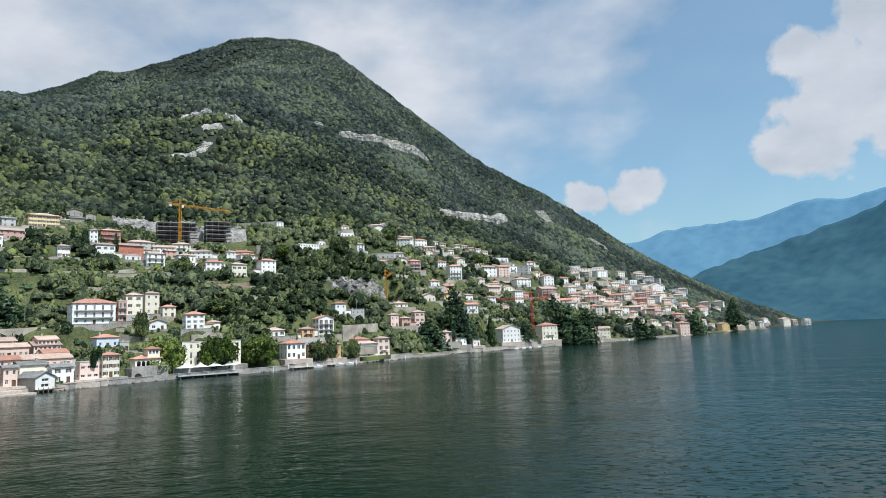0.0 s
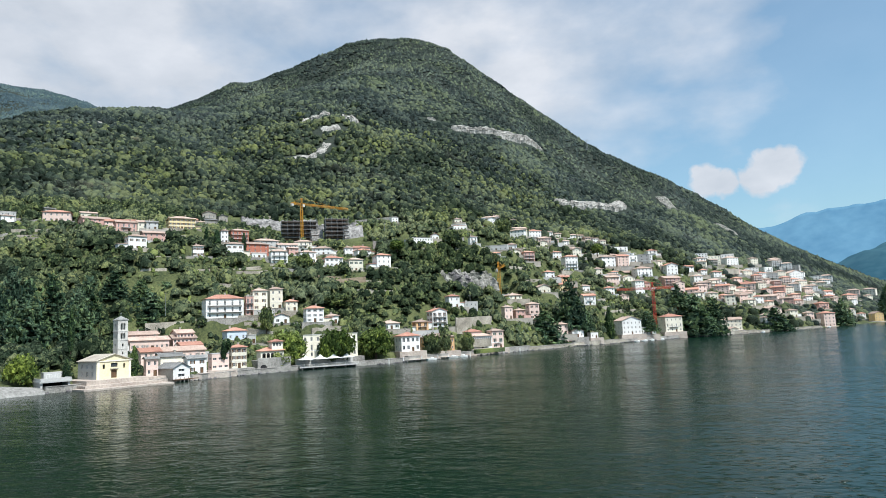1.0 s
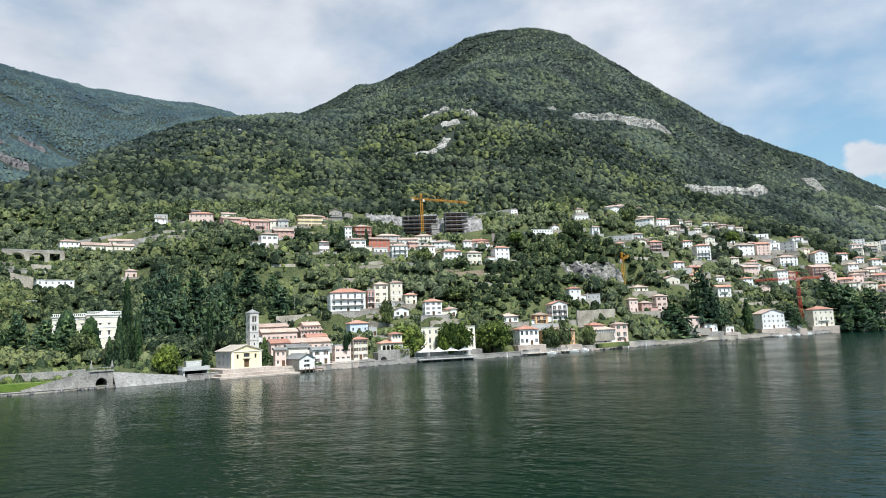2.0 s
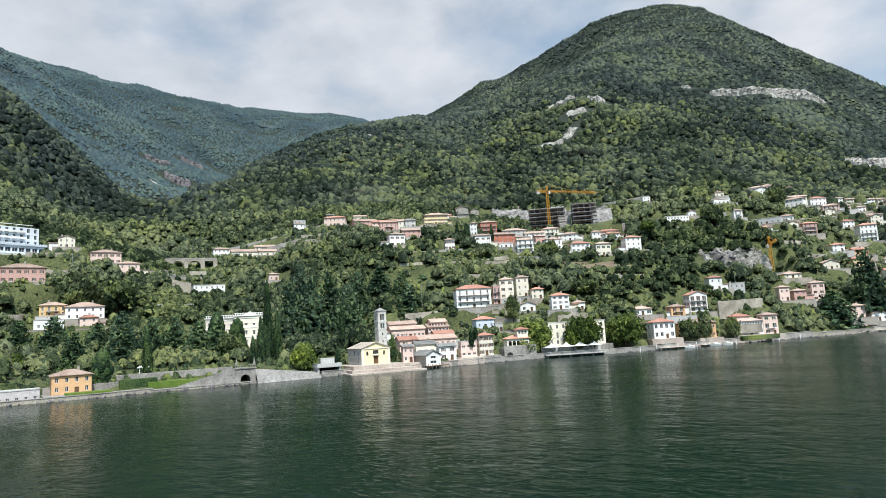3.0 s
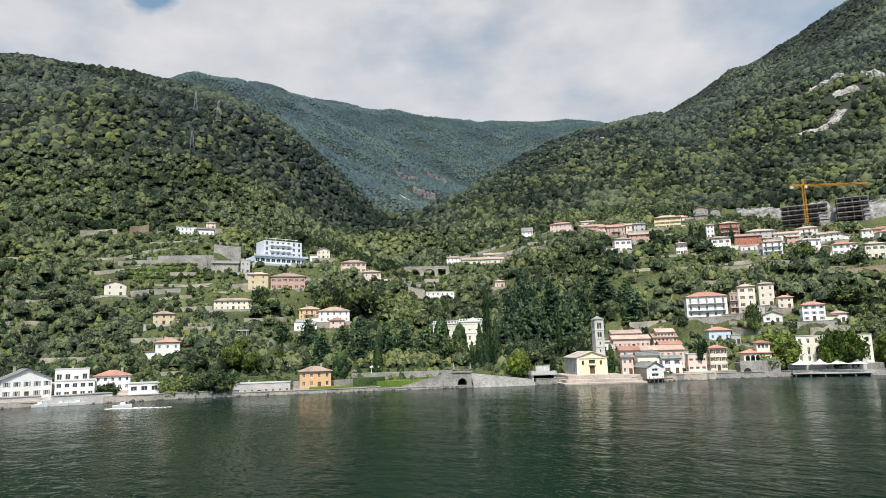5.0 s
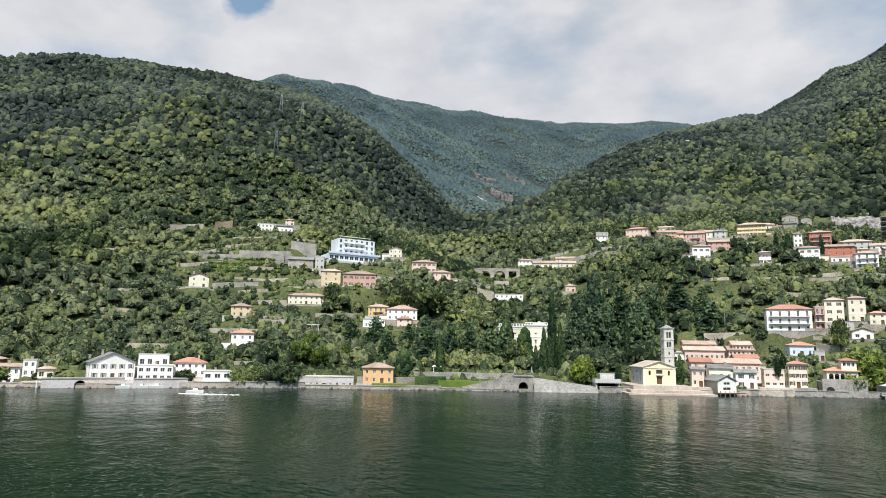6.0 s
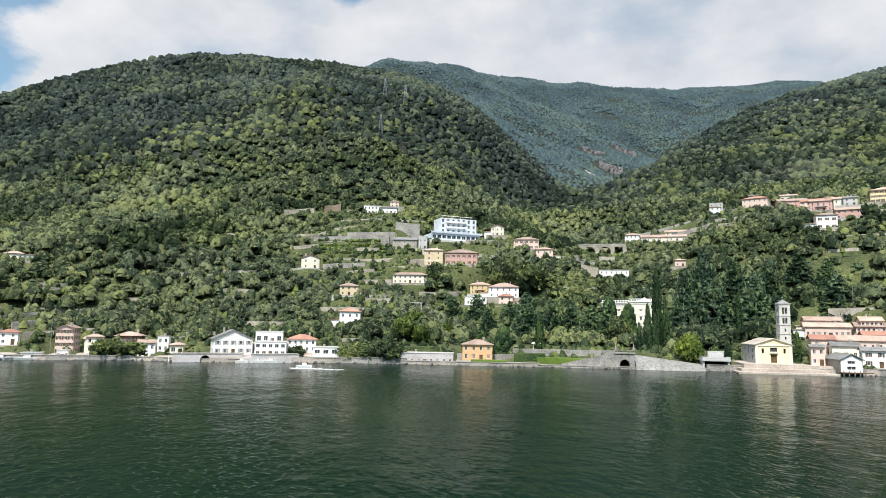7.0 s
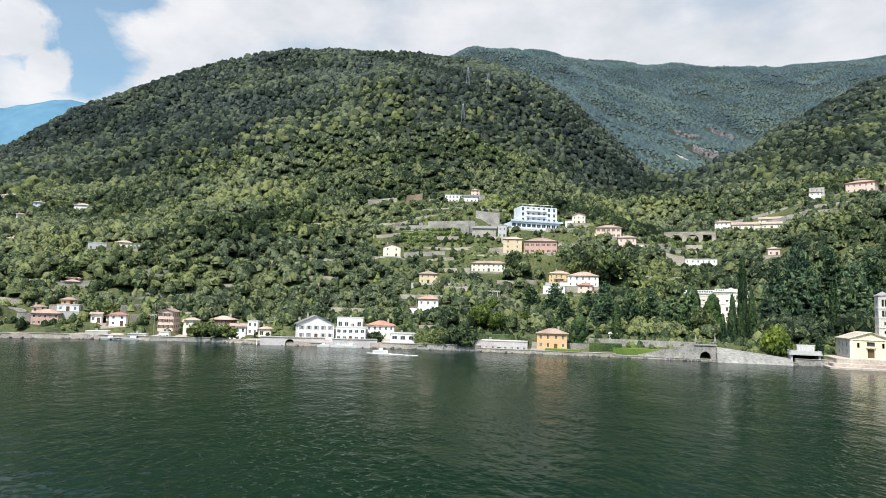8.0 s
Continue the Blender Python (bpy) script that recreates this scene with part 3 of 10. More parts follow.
def roof_bm(w, d, z, kind, pitch, over, t=0.16):
    """A tiled roof over a w x d plan with its foot at height z: thin, with eaves."""
    bm = bmesh.new()
    a, b = w / 2 + over, d / 2 + over
    drop = over * pitch

    def shell(top):
        v = [bm.verts.new(p) for p in top[0]]
        u = [bm.verts.new((p[0], p[1], p[2] - t)) for p in top[0]]
        edges = {}
        for f in top[1]:
            bm.faces.new([v[i] for i in f])
            bm.faces.new([u[i] for i in reversed(f)])
            for i, j in zip(f, (*f[1:], f[0])):
                edges[(i, j)] = 1
        for i, j in edges:
            if (j, i) not in edges:
                bm.faces.new((v[j], v[i], u[i], u[j]))

    z0 = z - drop + t
    if kind == "hip":
        s = min(a, b)
        rise = s * pitch
        if a >= b:
            ridge = [(-(a - b) - 0.02, 0, z0 + rise), (a - b + 0.02, 0, z0 + rise)]
            faces = [(0, 1, 5, 4), (1, 2, 5), (2, 3, 4, 5), (3, 0, 4)]
        else:
            ridge = [(0, -(b - a), z0 + rise), (0, b - a, z0 + rise)]
            faces = [(0, 1, 4), (1, 2, 5, 4), (2, 3, 5), (3, 0, 4, 5)]
        shell(([(-a, -b, z0), (a, -b, z0), (a, b, z0), (-a, b, z0), *ridge], faces))
        top = z0 + rise
    elif kind == "gable":      # ridge along x, long side to the front
        rise = b * pitch
        shell(([(-a, -b, z0), (a, -b, z0), (a, b, z0), (-a, b, z0), (-a, 0, z0 + rise), (a, 0, z0 + rise)], [(0, 1, 5, 4), (2, 3, 4, 5)]))
        top = z0 + rise
    elif kind == "front":      # ridge along y, gable to the front
        rise = a * pitch
        shell(([(-a, -b, z0), (a, -b, z0), (a, b, z0), (-a, b, z0), (0, -b, z0 + rise), (0, b, z0 + rise)], [(0, 4, 5, 3), (1, 2, 5, 4)]))
        top = z0 + rise
    elif kind == "shed":
        rise = 2 * b * pitch * 0.6
        shell(([(-a, -b, z0), (a, -b, z0), (a, b, z0 + rise), (-a, b, z0 + rise)], [(0, 1, 2, 3)]))
        top = z0 + rise
    else:                      # flat, with a low parapet
        box(bm, -w / 2 - 0.15, w / 2 + 0.15, -d / 2 - 0.15, d / 2 + 0.15, z, z + 0.3)
        top = z + 0.3
    bm.normal_update()
    return bm, top


def gable_fill(bm, w, d, z, kind, pitch):
    if kind == "gable":
        for x in (-w / 2, w / 2):
            v = [bm.verts.new(p) for p in ((x, -d / 2, z), (x, d / 2, z), (x, 0, z + d / 2 * pitch))]
            bm.faces.new(v if x > 0 else v[::-1])
    elif kind == "front":
        for y in (-d / 2, d / 2):
            v = [bm.verts.new(p) for p in ((-w / 2, y, z), (w / 2, y, z), (0, y, z + w / 2 * pitch))]
            bm.faces.new(v if y < 0 else v[::-1])


def balcony_part(root, x, y, z, w, depth=1.1):
    bm = bmesh.new()
    box(bm, -w / 2, w / 2, -depth, 0, -0.16, 0)
    b = part("balcony", bm, M_CONCRETE, root, at=Matrix.Translation((x, y, z)))
    bm = bmesh.new()
    box(bm, -w / 2, w / 2, -depth + 0.02, -depth + 0.07, 0.95, 1.0)
    for s in (-1, 1):
        box(bm, s * (w / 2 - 0.05), s * (w / 2 - 0.05) + 0.05 * s, -depth, 0, 0.95, 1.0)
    n = max(3, int(w / 0.45))
    for k in range(n + 1):
        x0 = -w / 2 + w * k / n
        box(bm, x0 - 0.02, x0 + 0.02, -depth + 0.03, -depth + 0.06, 0, 0.95)
    part("railing", bm, M_METAL, b)


HOUSES = []


def house(x, y, w, d, floors, face, colour="white", roof="hip", tiles=None, z=None, bays=None, side=None, shutter=None, fh=3.0,
          pitch=0.36, over=0.55, balconies=(), chimneys=1, door=True, win=(0.86, 1.35), arched=False, label="", name="house", garden=9, attic=False, group="lakeside houses", deep=6.0):
    """A rendered house with real window openings; its front faces the heading 'face' (degrees clockwise from y)."""
    z = gz(x, y) if z is None else z
    tiles = tiles or M_TILE
    garden = min(garden, 9)
    if math.hypot(x, y) > 640:  # far off: broad bays, no shutters
        bays, side, shutter, win = max(2, round(w / 4.4)), 1, None, (1.2, 1.5)
    elif math.hypot(x, y) > 440:
        shutter = None
    root = thing(name, pose(x, y, z, 0, 0, 180 - face), label, "house" if name == "house" else name.replace("_", " "), group)
    FOOTPRINTS.append((x, y, 0.5 * math.hypot(w, d) + 2.0))
    plots = max(1, round(w / max(d, 6)))
    for k in range(plots):
        along = w * ((k + 0.5) / plots - 0.5)
        PADS.append((x - math.cos(radians(face)) * along, y + math.sin(radians(face)) * along, z - 0.15, 0.5 * math.hypot(w / plots, d) + 1.0))
    HOUSES.append((x, y, z, d, face))
    if z < 7:
        FOOTPRINTS.append((x + math.sin(radians(face)) * (d / 2 + 3), y + math.cos(radians(face)) * (d / 2 + 3), w * 0.5))
    f = radians(face)
    GARDENS.append((x + math.sin(f) * (d / 2 + garden * 0.55), y + math.cos(f) * (d / 2 + garden * 0.55), garden))
    reach = float(inland(x + math.sin(f) * d / 2, y + math.cos(f) * d / 2)[0])
    if 0 < reach < 22 and z < 7:
        bm = bmesh.new()
        step = min(reach / 0.95, 3.0)
        box(bm, -w / 2 - 2.2, w / 2 + 2.2, -d / 2 - step, d / 2 + 0.5, -z - 3, 0.05, 0, 0.04)
        if reach / 0.95 > step + 0.5:  # the garden steps down to the quay
            box(bm, -w / 2 - 2.2, w / 2 + 2.2, -d / 2 - reach / 0.95, -d / 2 - step - 0.004, -z - 3, min(0.0, 1.7 - z), 0, 0.04)
        part("forecourt", bm, M_PAVING if int(x + y) % 2 else (M_QUAY if y > 60 else PLASTER["sea"]), root, "walled forecourt on the water")
    if z > 7:
        rt = random.Random(int(x * 3 + y * 5))
        half, deepf = w / 2 + rt.uniform(1.0, 4.5), -d / 2 - rt.uniform(2.5, 4.0)
        bm = bmesh.new()
        box(bm, -half, half, deepf - 0.5, deepf, -4.0, 0.1)
        box(bm, -half - 0.1, half + 0.1, deepf - 0.6, deepf + 0.1, 0.104, 0.25)
        part("garden_wall", bm, rt.choice((M_WALL, M_QUAY, M_WALL, PLASTER["stone"], PLASTER["grey"])), root, "pale retaining wall of the house terrace")
        if w > 6 and rt.random() < 0.4 and roof != "flat":
            s, aw, ah = rt.choice((-1, 1)), rt.uniform(3, 5), min(fh, 3.0)
            bm = bmesh.new()
            box(bm, min(s * w / 2, s * (w / 2 + aw)), max(s * w / 2, s * (w / 2 + aw)), -d / 2 + 0.8, d / 2 - 0.6, -deep * 0.6, ah)
            annex = part("annex", bm, PLASTER[rt.choice((colour, "white", "cream"))], root, "lower side wing of the house")
            bm = bmesh.new()
            box(bm, min(s * w / 2, s * (w / 2 + aw + 0.4)), max(s * w / 2, s * (w / 2 + aw + 0.4)), -d / 2 + 0.4, d / 2 - 0.3, ah + 0.004, ah + 0.3)
            part("annex_roof", bm, tiles, annex)
    bays = bays or max(2, round(w / 3.1))
    side = side if side is not None else max(1, round(d / 4.2))
    top = floors * fh + 0.25
    ww, wh = win[0], min(win[1], fh * 0.52)
    bm = bmesh.new()
    spots = []
    for which, length, count in (("front", w, bays), ("right", d, side), ("back", w, 0), ("left", d, side)):
        holes = []
        for k in range(floors):
            for i in range(count):
                cx = length * (i + 0.5) / count
                low = k * fh + min(0.95, fh * 0.3)
                is_door = which == "front" and k == 0 and door and i == count // 2
                if is_door:
                    holes.append((cx - 0.6, cx + 0.6, 0.05, 2.1))
                    spots.append((which, cx, 0.05, 1.2, 2.05, "door", k))
                else:
                    tall = 0.75 if (attic and k == floors - 1) else wh
                    hole_w = min(ww, length / count * 0.62)
                    opens = (which == "front" and k in balconies and k > 0)
                    lo = k * fh + 0.1 if opens else low
                    hi = low + tall
                    holes.append((cx - hole_w / 2, cx + hole_w / 2, lo, hi))
                    spots.append((which, cx, lo, hole_w, hi - lo, "casement", k))
        wall = bmesh.new()
        openings_wall(wall, length, top, holes, -deep)
        m = {"front": pose(-w / 2, -d / 2, 0), "right": pose(w / 2, -d / 2, 0, 0, 0, 90), "back": pose(w / 2, d / 2, 0, 0, 0, 180), "left": pose(-w / 2, d / 2, 0, 0, 0, 270)}[which]
        wall.transform(m)
        tmp = bpy.data.meshes.new("tmp")
        wall.to_mesh(tmp)
        wall.free()
        bm.from_mesh(tmp)
        bpy.data.meshes.remove(tmp)
    gable_fill(bm, w, d, top, roof, pitch)
    inner = [(-w / 2 + 0.3, -d / 2 + 0.3), (w / 2 - 0.3, -d / 2 + 0.3), (w / 2 - 0.3, d / 2 - 0.3), (-w / 2 + 0.3, d / 2 - 0.3)]
    bm.faces.new([bm.verts.new((p[0], p[1], top - 0.05)) for p in inner])
    part("wall", bm, PLASTER[colour], root)
    if top > 5 and floors >= 3 and roof in ("hip", "flat"):
        bm = bmesh.new()
        for zc in (fh + 0.05,):
            box(bm, -w / 2 - 0.07, w / 2 + 0.07, -d / 2 - 0.07, d / 2 + 0.07, zc, zc + 0.18)
        part("string_course", bm, PLASTER["white"], root)
    bm, ridge = roof_bm(w, d, top, roof, pitch, over)
    r = part("roof", bm, M_CONCRETE if roof == "flat" and tiles is M_TILE else tiles, root)
    rng = random.Random(int(abs(x * 7 + y * 13)))
    for c in range(chimneys):
        bm = bmesh.new()
        cx, cy = rng.uniform(-0.28, 0.28) * w, rng.uniform(-0.1, 0.25) * d
        hgt = ridge + 0.7
        box(bm, cx - 0.35, cx + 0.35, cy - 0.3, cy + 0.3, top, hgt)
        box(bm, cx - 0.45, cx + 0.45, cy - 0.4, cy + 0.4, hgt, hgt + 0.12)
        part("chimney", bm, PLASTER["stone"], r)
    for which, cx, lo, hw, hh, kind, k in spots:
        at = {"front": pose(-w / 2 + cx, -d / 2 + 0.14, lo), "right": pose(w / 2 - 0.14, -d / 2 + cx, lo, 0, 0, 90),
              "left": pose(-w / 2 + 0.14, d / 2 - cx, lo, 0, 0, 270)}[which]
        if kind == "door":
            hang("door", window_mesh(hw, hh, "door"), root, at=at)
            continue
        wi = hang("window", window_mesh(hw, hh), root, at=at)
        if shutter:
            for s in (-1, 1):
                hang("shutter", shutter_mesh(hw * 0.5, hh, shutter), wi, at=pose(s * hw * 0.77, -0.14, 0))
    for k in balconies:
        if k > 0:
            balcony_part(root, 0, -d / 2, k * fh + 0.05, w * (0.9 if len(balconies) > 1 else 0.5))
    return root


# ---- shore walls ----
def shore_normals():
    line = np.array(SHORE, float)
    t = np.gradient(line, axis=0)
    return line, np.stack([t[:, 1], -t[:, 0]], -1) / np.hypot(*t.T)[:, None]


def build_quays():
    line, n = shore_normals()
    rng = random.Random(5)
    for i in range(2, len(line) - 5):
        height, mat = rng.choice(((1.3, M_QUAY), (1.7, M_WALL), (1.5, M_QUAY), (1.9, M_QUAY), (1.1, M_WALL)))
        if line[i][1] > 300:
            height += 0.9
        if (line[i][0], line[i][1]) in ((-180, 133), (-167, 158)):
            height = 0.6
        a, b = Vector((*line[i], 0)), Vector((*line[i + 1], 0))
        length = (b - a).length
        root = thing("quay_wall", Matrix.Translation(a) @ Matrix.Rotation(math.atan2(b.y - a.y, b.x - a.x), 4, "Z"), "weathered grey stone quay wall standing in the lake", "quay wall", kind="structure")
        bm = bmesh.new()
        back = 6.5 if line[i][1] > 280 else 1.4  # the eastern quays carry a promenade
        box(bm, -0.4, length + 0.4, -0.9, back, -3.5, height)
        part("wall", bm, mat, root)
        bm = bmesh.new()
        x = -0.4
        while x < length + 0.3:
            step = min(rng.uniform(2.0, 3.4), length + 0.4 - x)
            box(bm, x + 0.02, x + step - 0.02, -1.05 + rng.uniform(-0.03, 0.03), 1.4, height + 0.004, height + 0.2 + rng.uniform(-0.02, 0.02))
            x += step
        part("coping", bm, M_QUAY, root)
        # a slipway of rubble at the foot here and there
        bm = bmesh.new()
        for k in range(int(length / 1.2)):
            c = Vector((rng.uniform(0, length), -1.2 - rng.uniform(0, 1.0), rng.uniform(-0.4, 0.15)))
            leaf = bmesh.ops.create_icosphere(bm, subdivisions=1, radius=rng.uniform(0.35, 0.8), matrix=Matrix.Translation(c))["verts"]
            for v in leaf:
                v.co += Vector((rng.uniform(-0.15, 0.15), rng.uniform(-0.15, 0.15), rng.uniform(-0.12, 0.12)))
        tagged(part("rubble", bm, M_CRAG, root), kind="stuff")


build_quays()


def retaining_wall(x0, y0, z0, x1, y1, z1, h, mat):
    """A terrace wall between two points of the slope, standing h above its foot."""
    steps = max(2, int(math.hypot(x1 - x0, y1 - y0) / 4))
    root = thing("terrace_wall", Matrix.Translation((x0, y0, z0)), "pale dry stone terrace wall holding the garden slope", "terrace wall", kind="structure")
    bm = bmesh.new()
    d = Vector((x1 - x0, y1 - y0, 0)).normalized()
    n = Vector((d.y, -d.x, 0)) * 0.45
    rng = random.Random(int(x0 * 3 + y0))
    rows = []
    for k in range(steps + 1):
        f = k / steps
        c = Vector(((x1 - x0) * f, (y1 - y0) * f, (z1 - z0) * f))
        c += n * 2.0 * math.sin(f * 6 + x0) * 0.6
        top = h + rng.uniform(-0.15, 0.15)
        rows.append([bm.verts.new(c + q) for q in (n + Vector((0, 0, -4)), n + Vector((0, 0, top)), -n + Vector((0, 0, top)), -n + Vector((0, 0, -4)))])
    for p, q in zip(rows[:-1], rows[1:]):
        for i in range(4):
            bm.faces.new((p[i], q[i], q[(i + 1) % 4], p[(i + 1) % 4]))
    bm.faces.new(rows[0]), bm.faces.new(rows[-1][::-1])
    bmesh.ops.recalc_face_normals(bm, faces=bm.faces[:])
    part("wall", bm, mat, root)
    f = 0
    while f <= 1:
        GARDENS.append((x0 + (x1 - x0) * f + n.x * 8, y0 + (y1 - y0) * f + n.y * 8, 4.5))
        f += 6 / max(6, math.hypot(x1 - x0, y1 - y0))
    steps = max(1, int(math.hypot(x1 - x0, y1 - y0) / 5))
    nx, ny = (y1 - y0), -(x1 - x0)
    nl = math.hypot(nx, ny) + 1e-6
    if nx < 0:
        nx, ny = -nx, -ny
    for k in range(steps + 1):
        f = k / steps
        FOOTPRINTS.append((x0 + (x1 - x0) * f + nx / nl * 2.5, y0 + (y1 - y0) * f + ny / nl * 2.0, 1.5))


# ---- the church on its terrace ----
def arch_points(w, h, n=8):
    """A round-headed opening as x, z points from the left foot over the crown to the right foot."""
    r = w / 2
    return [(-r, 0)] + [(-r * math.cos(math.pi * i / n), h - r + r * math.sin(math.pi * i / n)) for i in range(n + 1)] + [(r, 0)]


def arch_panel(bm, w, h, y0, y1, mat=0):
    pts = arch_points(w, h)
    a = [bm.verts.new((x, y0, z)) for x, z in pts]
    b = [bm.verts.new((x, y1, z)) for x, z in pts]
    bm.faces.new(a).material_index = mat
    for i in range(len(pts)):
        j = (i + 1) % len(pts)
        bm.faces.new((a[j], a[i], b[i], b[j])).material_index = mat


def build_church():
    root = thing("church", pose(-152.2, 204.3, 3.0, 0, 0, 180 - 118), "pale yellow parish church with grey stone bell tower by the lake", "church")
    FOOTPRINTS.append((-150, 206, 13))
    PADS.append((-151, 205, 2.6, 10))
    GARDENS.append((-138, 198, 14))
    w, d, eave, apex = 11.4, 14.0, 5.9, 7.9
    bm = bmesh.new()
    openings_wall(bm, w, eave, [(w / 2 - 0.95, w / 2 + 0.95, 0.1, 2.9), (2.0, 2.7, 3.2, 4.7), (w - 2.7, w - 2.0, 3.2, 4.7), (w / 2 - 1.1, w / 2 + 1.1, 3.7, 5.0)], -3, 0.5)
    bm.transform(Matrix.Translation((-w / 2, -d / 2, 0)))
    v = [bm.verts.new(p) for p in ((-w / 2, -d / 2, eave), (w / 2, -d / 2, eave), (0, -d / 2, apex))]
    bm.faces.new(v)
    part("facade", bm, PLASTER["yellow_pale"], root, "pale yellow rendered front with a pediment")
    bm = bmesh.new()
    side = bmesh.new()
    openings_wall(side, d, eave, [(x - 0.5, x + 0.5, z, z + h) for x in (3, 7, 11) for z, h in ((0.8, 1.6), (3.4, 1.4))], -3, 0.4)
    tmp = bpy.data.meshes.new("tmp")
    side.to_mesh(tmp)
    side.free()
    bm.from_mesh(tmp)
    bm.transform(pose(w / 2, -d / 2, 0, 0, 0, 90))
    two = bmesh.new()
    two.from_mesh(tmp)
    two.transform(pose(-w / 2, d / 2, 0, 0, 0, 270))
    tmp2 = bpy.data.meshes.new("tmp2")
    two.to_mesh(tmp2)
    two.free()
    bm.from_mesh(tmp2)
    v = [bm.verts.new(p) for p in ((w / 2, d / 2, -3), (-w / 2, d / 2, -3), (-w / 2, d / 2, eave), (0, d / 2, apex), (w / 2, d / 2, eave))]
    bm.faces.new(v)
    part("wall", bm, PLASTER["grey"], root)
    for s in (-1, 1):
        for x in (3, 7, 11):
            for z, h in ((0.8, 1.6), (3.4, 1.4)):
                at = pose(s * (w / 2 - 0.25), (-d / 2 + x) * s, z, 0, 0, 90 * s) if s > 0 else pose(-w / 2 + 0.25, d / 2 - x, z, 0, 0, 270)
                hang("window", window_mesh(1.0, h), root, at=at)
    bm, _ = roof_bm(w, d, eave, "front", (apex - eave) / (w / 2), 0.5, 0.2)
    part("roof", bm, M_SLATE_WARM, root, "worn pale stone roof")
    bm = bmesh.new()
    box(bm, -w / 2 - 0.2, w / 2 + 0.2, -d / 2 - 0.25, -d / 2, eave - 0.35, eave)
    for s in (-1, 1):
        rod(bm, (s * (w / 2 + 0.2), -d / 2 - 0.15, eave), (0, -d / 2 - 0.15, apex + 0.1), 0.2, 0.2, 4)
        box(bm, s * (w / 2 - 0.55) - 0.35, s * (w / 2 - 0.55) + 0.35, -d / 2 - 0.12, -d / 2, -2, eave - 0.35)
    part("cornice", bm, PLASTER["cream"], root)
    bm = bmesh.new()
    arch_panel(bm, 2.2, 1.25, -0.02, 0.1)
    part("lunette", bm, M_PANE, root, at=pose(0, -d / 2 + 0.3, 3.72))
    hang("door", window_mesh(1.9, 2.8, "door"), root, at=pose(0, -d / 2 + 0.3, 0.1))
    bm = bmesh.new()
    box(bm, -1.3, 1.3, -0.35, 0.0, 2.95, 3.2)
    part("door_hood", bm, M_QUAY, root, at=pose(0, -d / 2, 0))
    # bell tower behind the front, to its lake side
    tx, ty, s, top = 6.6, 2.8, 1.75, 19.4
    bm = bmesh.new()
    for k in range(4):
        face = bmesh.new()
        holes = []
        for z, hh in ((13.0, 1.9), (16.2, 2.2)):
            holes += [(s - 0.8, s - 0.1, z, z + hh), (s + 0.1, s + 0.8, z, z + hh)]
        holes += [(s - 0.25, s + 0.25, 10.3, 11.3), (s - 0.25, s + 0.25, 7.6, 8.5)]
        openings_wall(face, 2 * s, top, holes, -3, 0.5)
        face.transform(Matrix.Rotation(k * math.pi / 2, 4, "Z") @ Matrix.Translation((-s, -s, 0)))
        me = bpy.data.meshes.new("tmp3")
        face.to_mesh(me)
        face.free()
        bm.from_mesh(me)
    box(bm, -s + 0.6, s - 0.6, -s + 0.6, s - 0.6, -3, 12.8, 1)
    tower = part("bell_tower", bm, [PLASTER["tower"], M_SHADE], root, "tall grey stone bell tower with paired arched openings", pose(tx, ty, 0))
    for z in (5.5, 9.4, 12.4, 15.5, top):
        bm = bmesh.new()
        box(bm, -s - 0.14, s + 0.14, -s - 0.14, s + 0.14, z, z + 0.28)
        part("string_course", bm, PLASTER["tower"], tower)
    for z in (16.2, 13.0):
        for k in range(4):
            bm = bmesh.new()
            rod(bm, (0, -s + 0.2, z), (0, -s + 0.2, z + 1.8), 0.1, 0.1, 8)
            part("colonnette", bm, M_QUAY, tower, at=Matrix.Rotation(k * math.pi / 2, 4, "Z"))
    bm = bmesh.new()
    base = [bm.verts.new((x * (s + 0.3), y * (s + 0.3), top + 0.28)) for x, y in ((-1, -1), (1, -1), (1, 1), (-1, 1))]
    tip = bm.verts.new((0, 0, top + 1.7))
    for i in range(4):
        bm.faces.new((base[i], base[(i + 1) % 4], tip))
    bm.faces.new(base[::-1])
    part("tower_roof", bm, M_SLATE, tower)
    bm = bmesh.new()
    rod(bm, (0, 0, top + 1.7), (0, 0, top + 2.9), 0.05, 0.05, 6)
    rod(bm, (-0.35, 0, top + 2.5), (0.35, 0, top + 2.5), 0.05, 0.05, 6)
    part("cross", bm, M_METAL, tower)
    # the terrace, two broad steps down to the water
    deck = thing("church_terrace", pose(-151.7, 205.0, 0, 0, 0, 180 - 120), "warm stone terrace with broad steps before the church", "terrace", kind="structure")
    for k, (y0, z1) in enumerate(((-17.5, 0.55), (-14.5, 1.5), (-11.5, 2.9))):
        bm = bmesh.new()
        box(bm, -11 - 1.5 * (2 - k), 9 + 3 * (2 - k), y0, 9, -3, z1, 0, 0.05)
        part("step", bm, M_PAVING, deck)


# hotel white with its sky-lit shade put in as a blue tint
PLASTER["pale"] = plaster("white render tinted for sky-lit shade", (0.70, 0.74, 0.79))
PLASTER["yellow_pale"] = plaster("pale yellow church render", (0.82, 0.73, 0.49))
PLASTER["tower"] = shader("bell tower stone", (0.44, 0.42, 0.39), (0.70, 0.68, 0.64), 0.9, 2.2, 0.2, 0.5)
M_SLATE_WARM = shader("worn stone roof", (0.33, 0.29, 0.24), (0.56, 0.50, 0.43), 0.85, 2.0, 0.2, 0.6)
build_church()


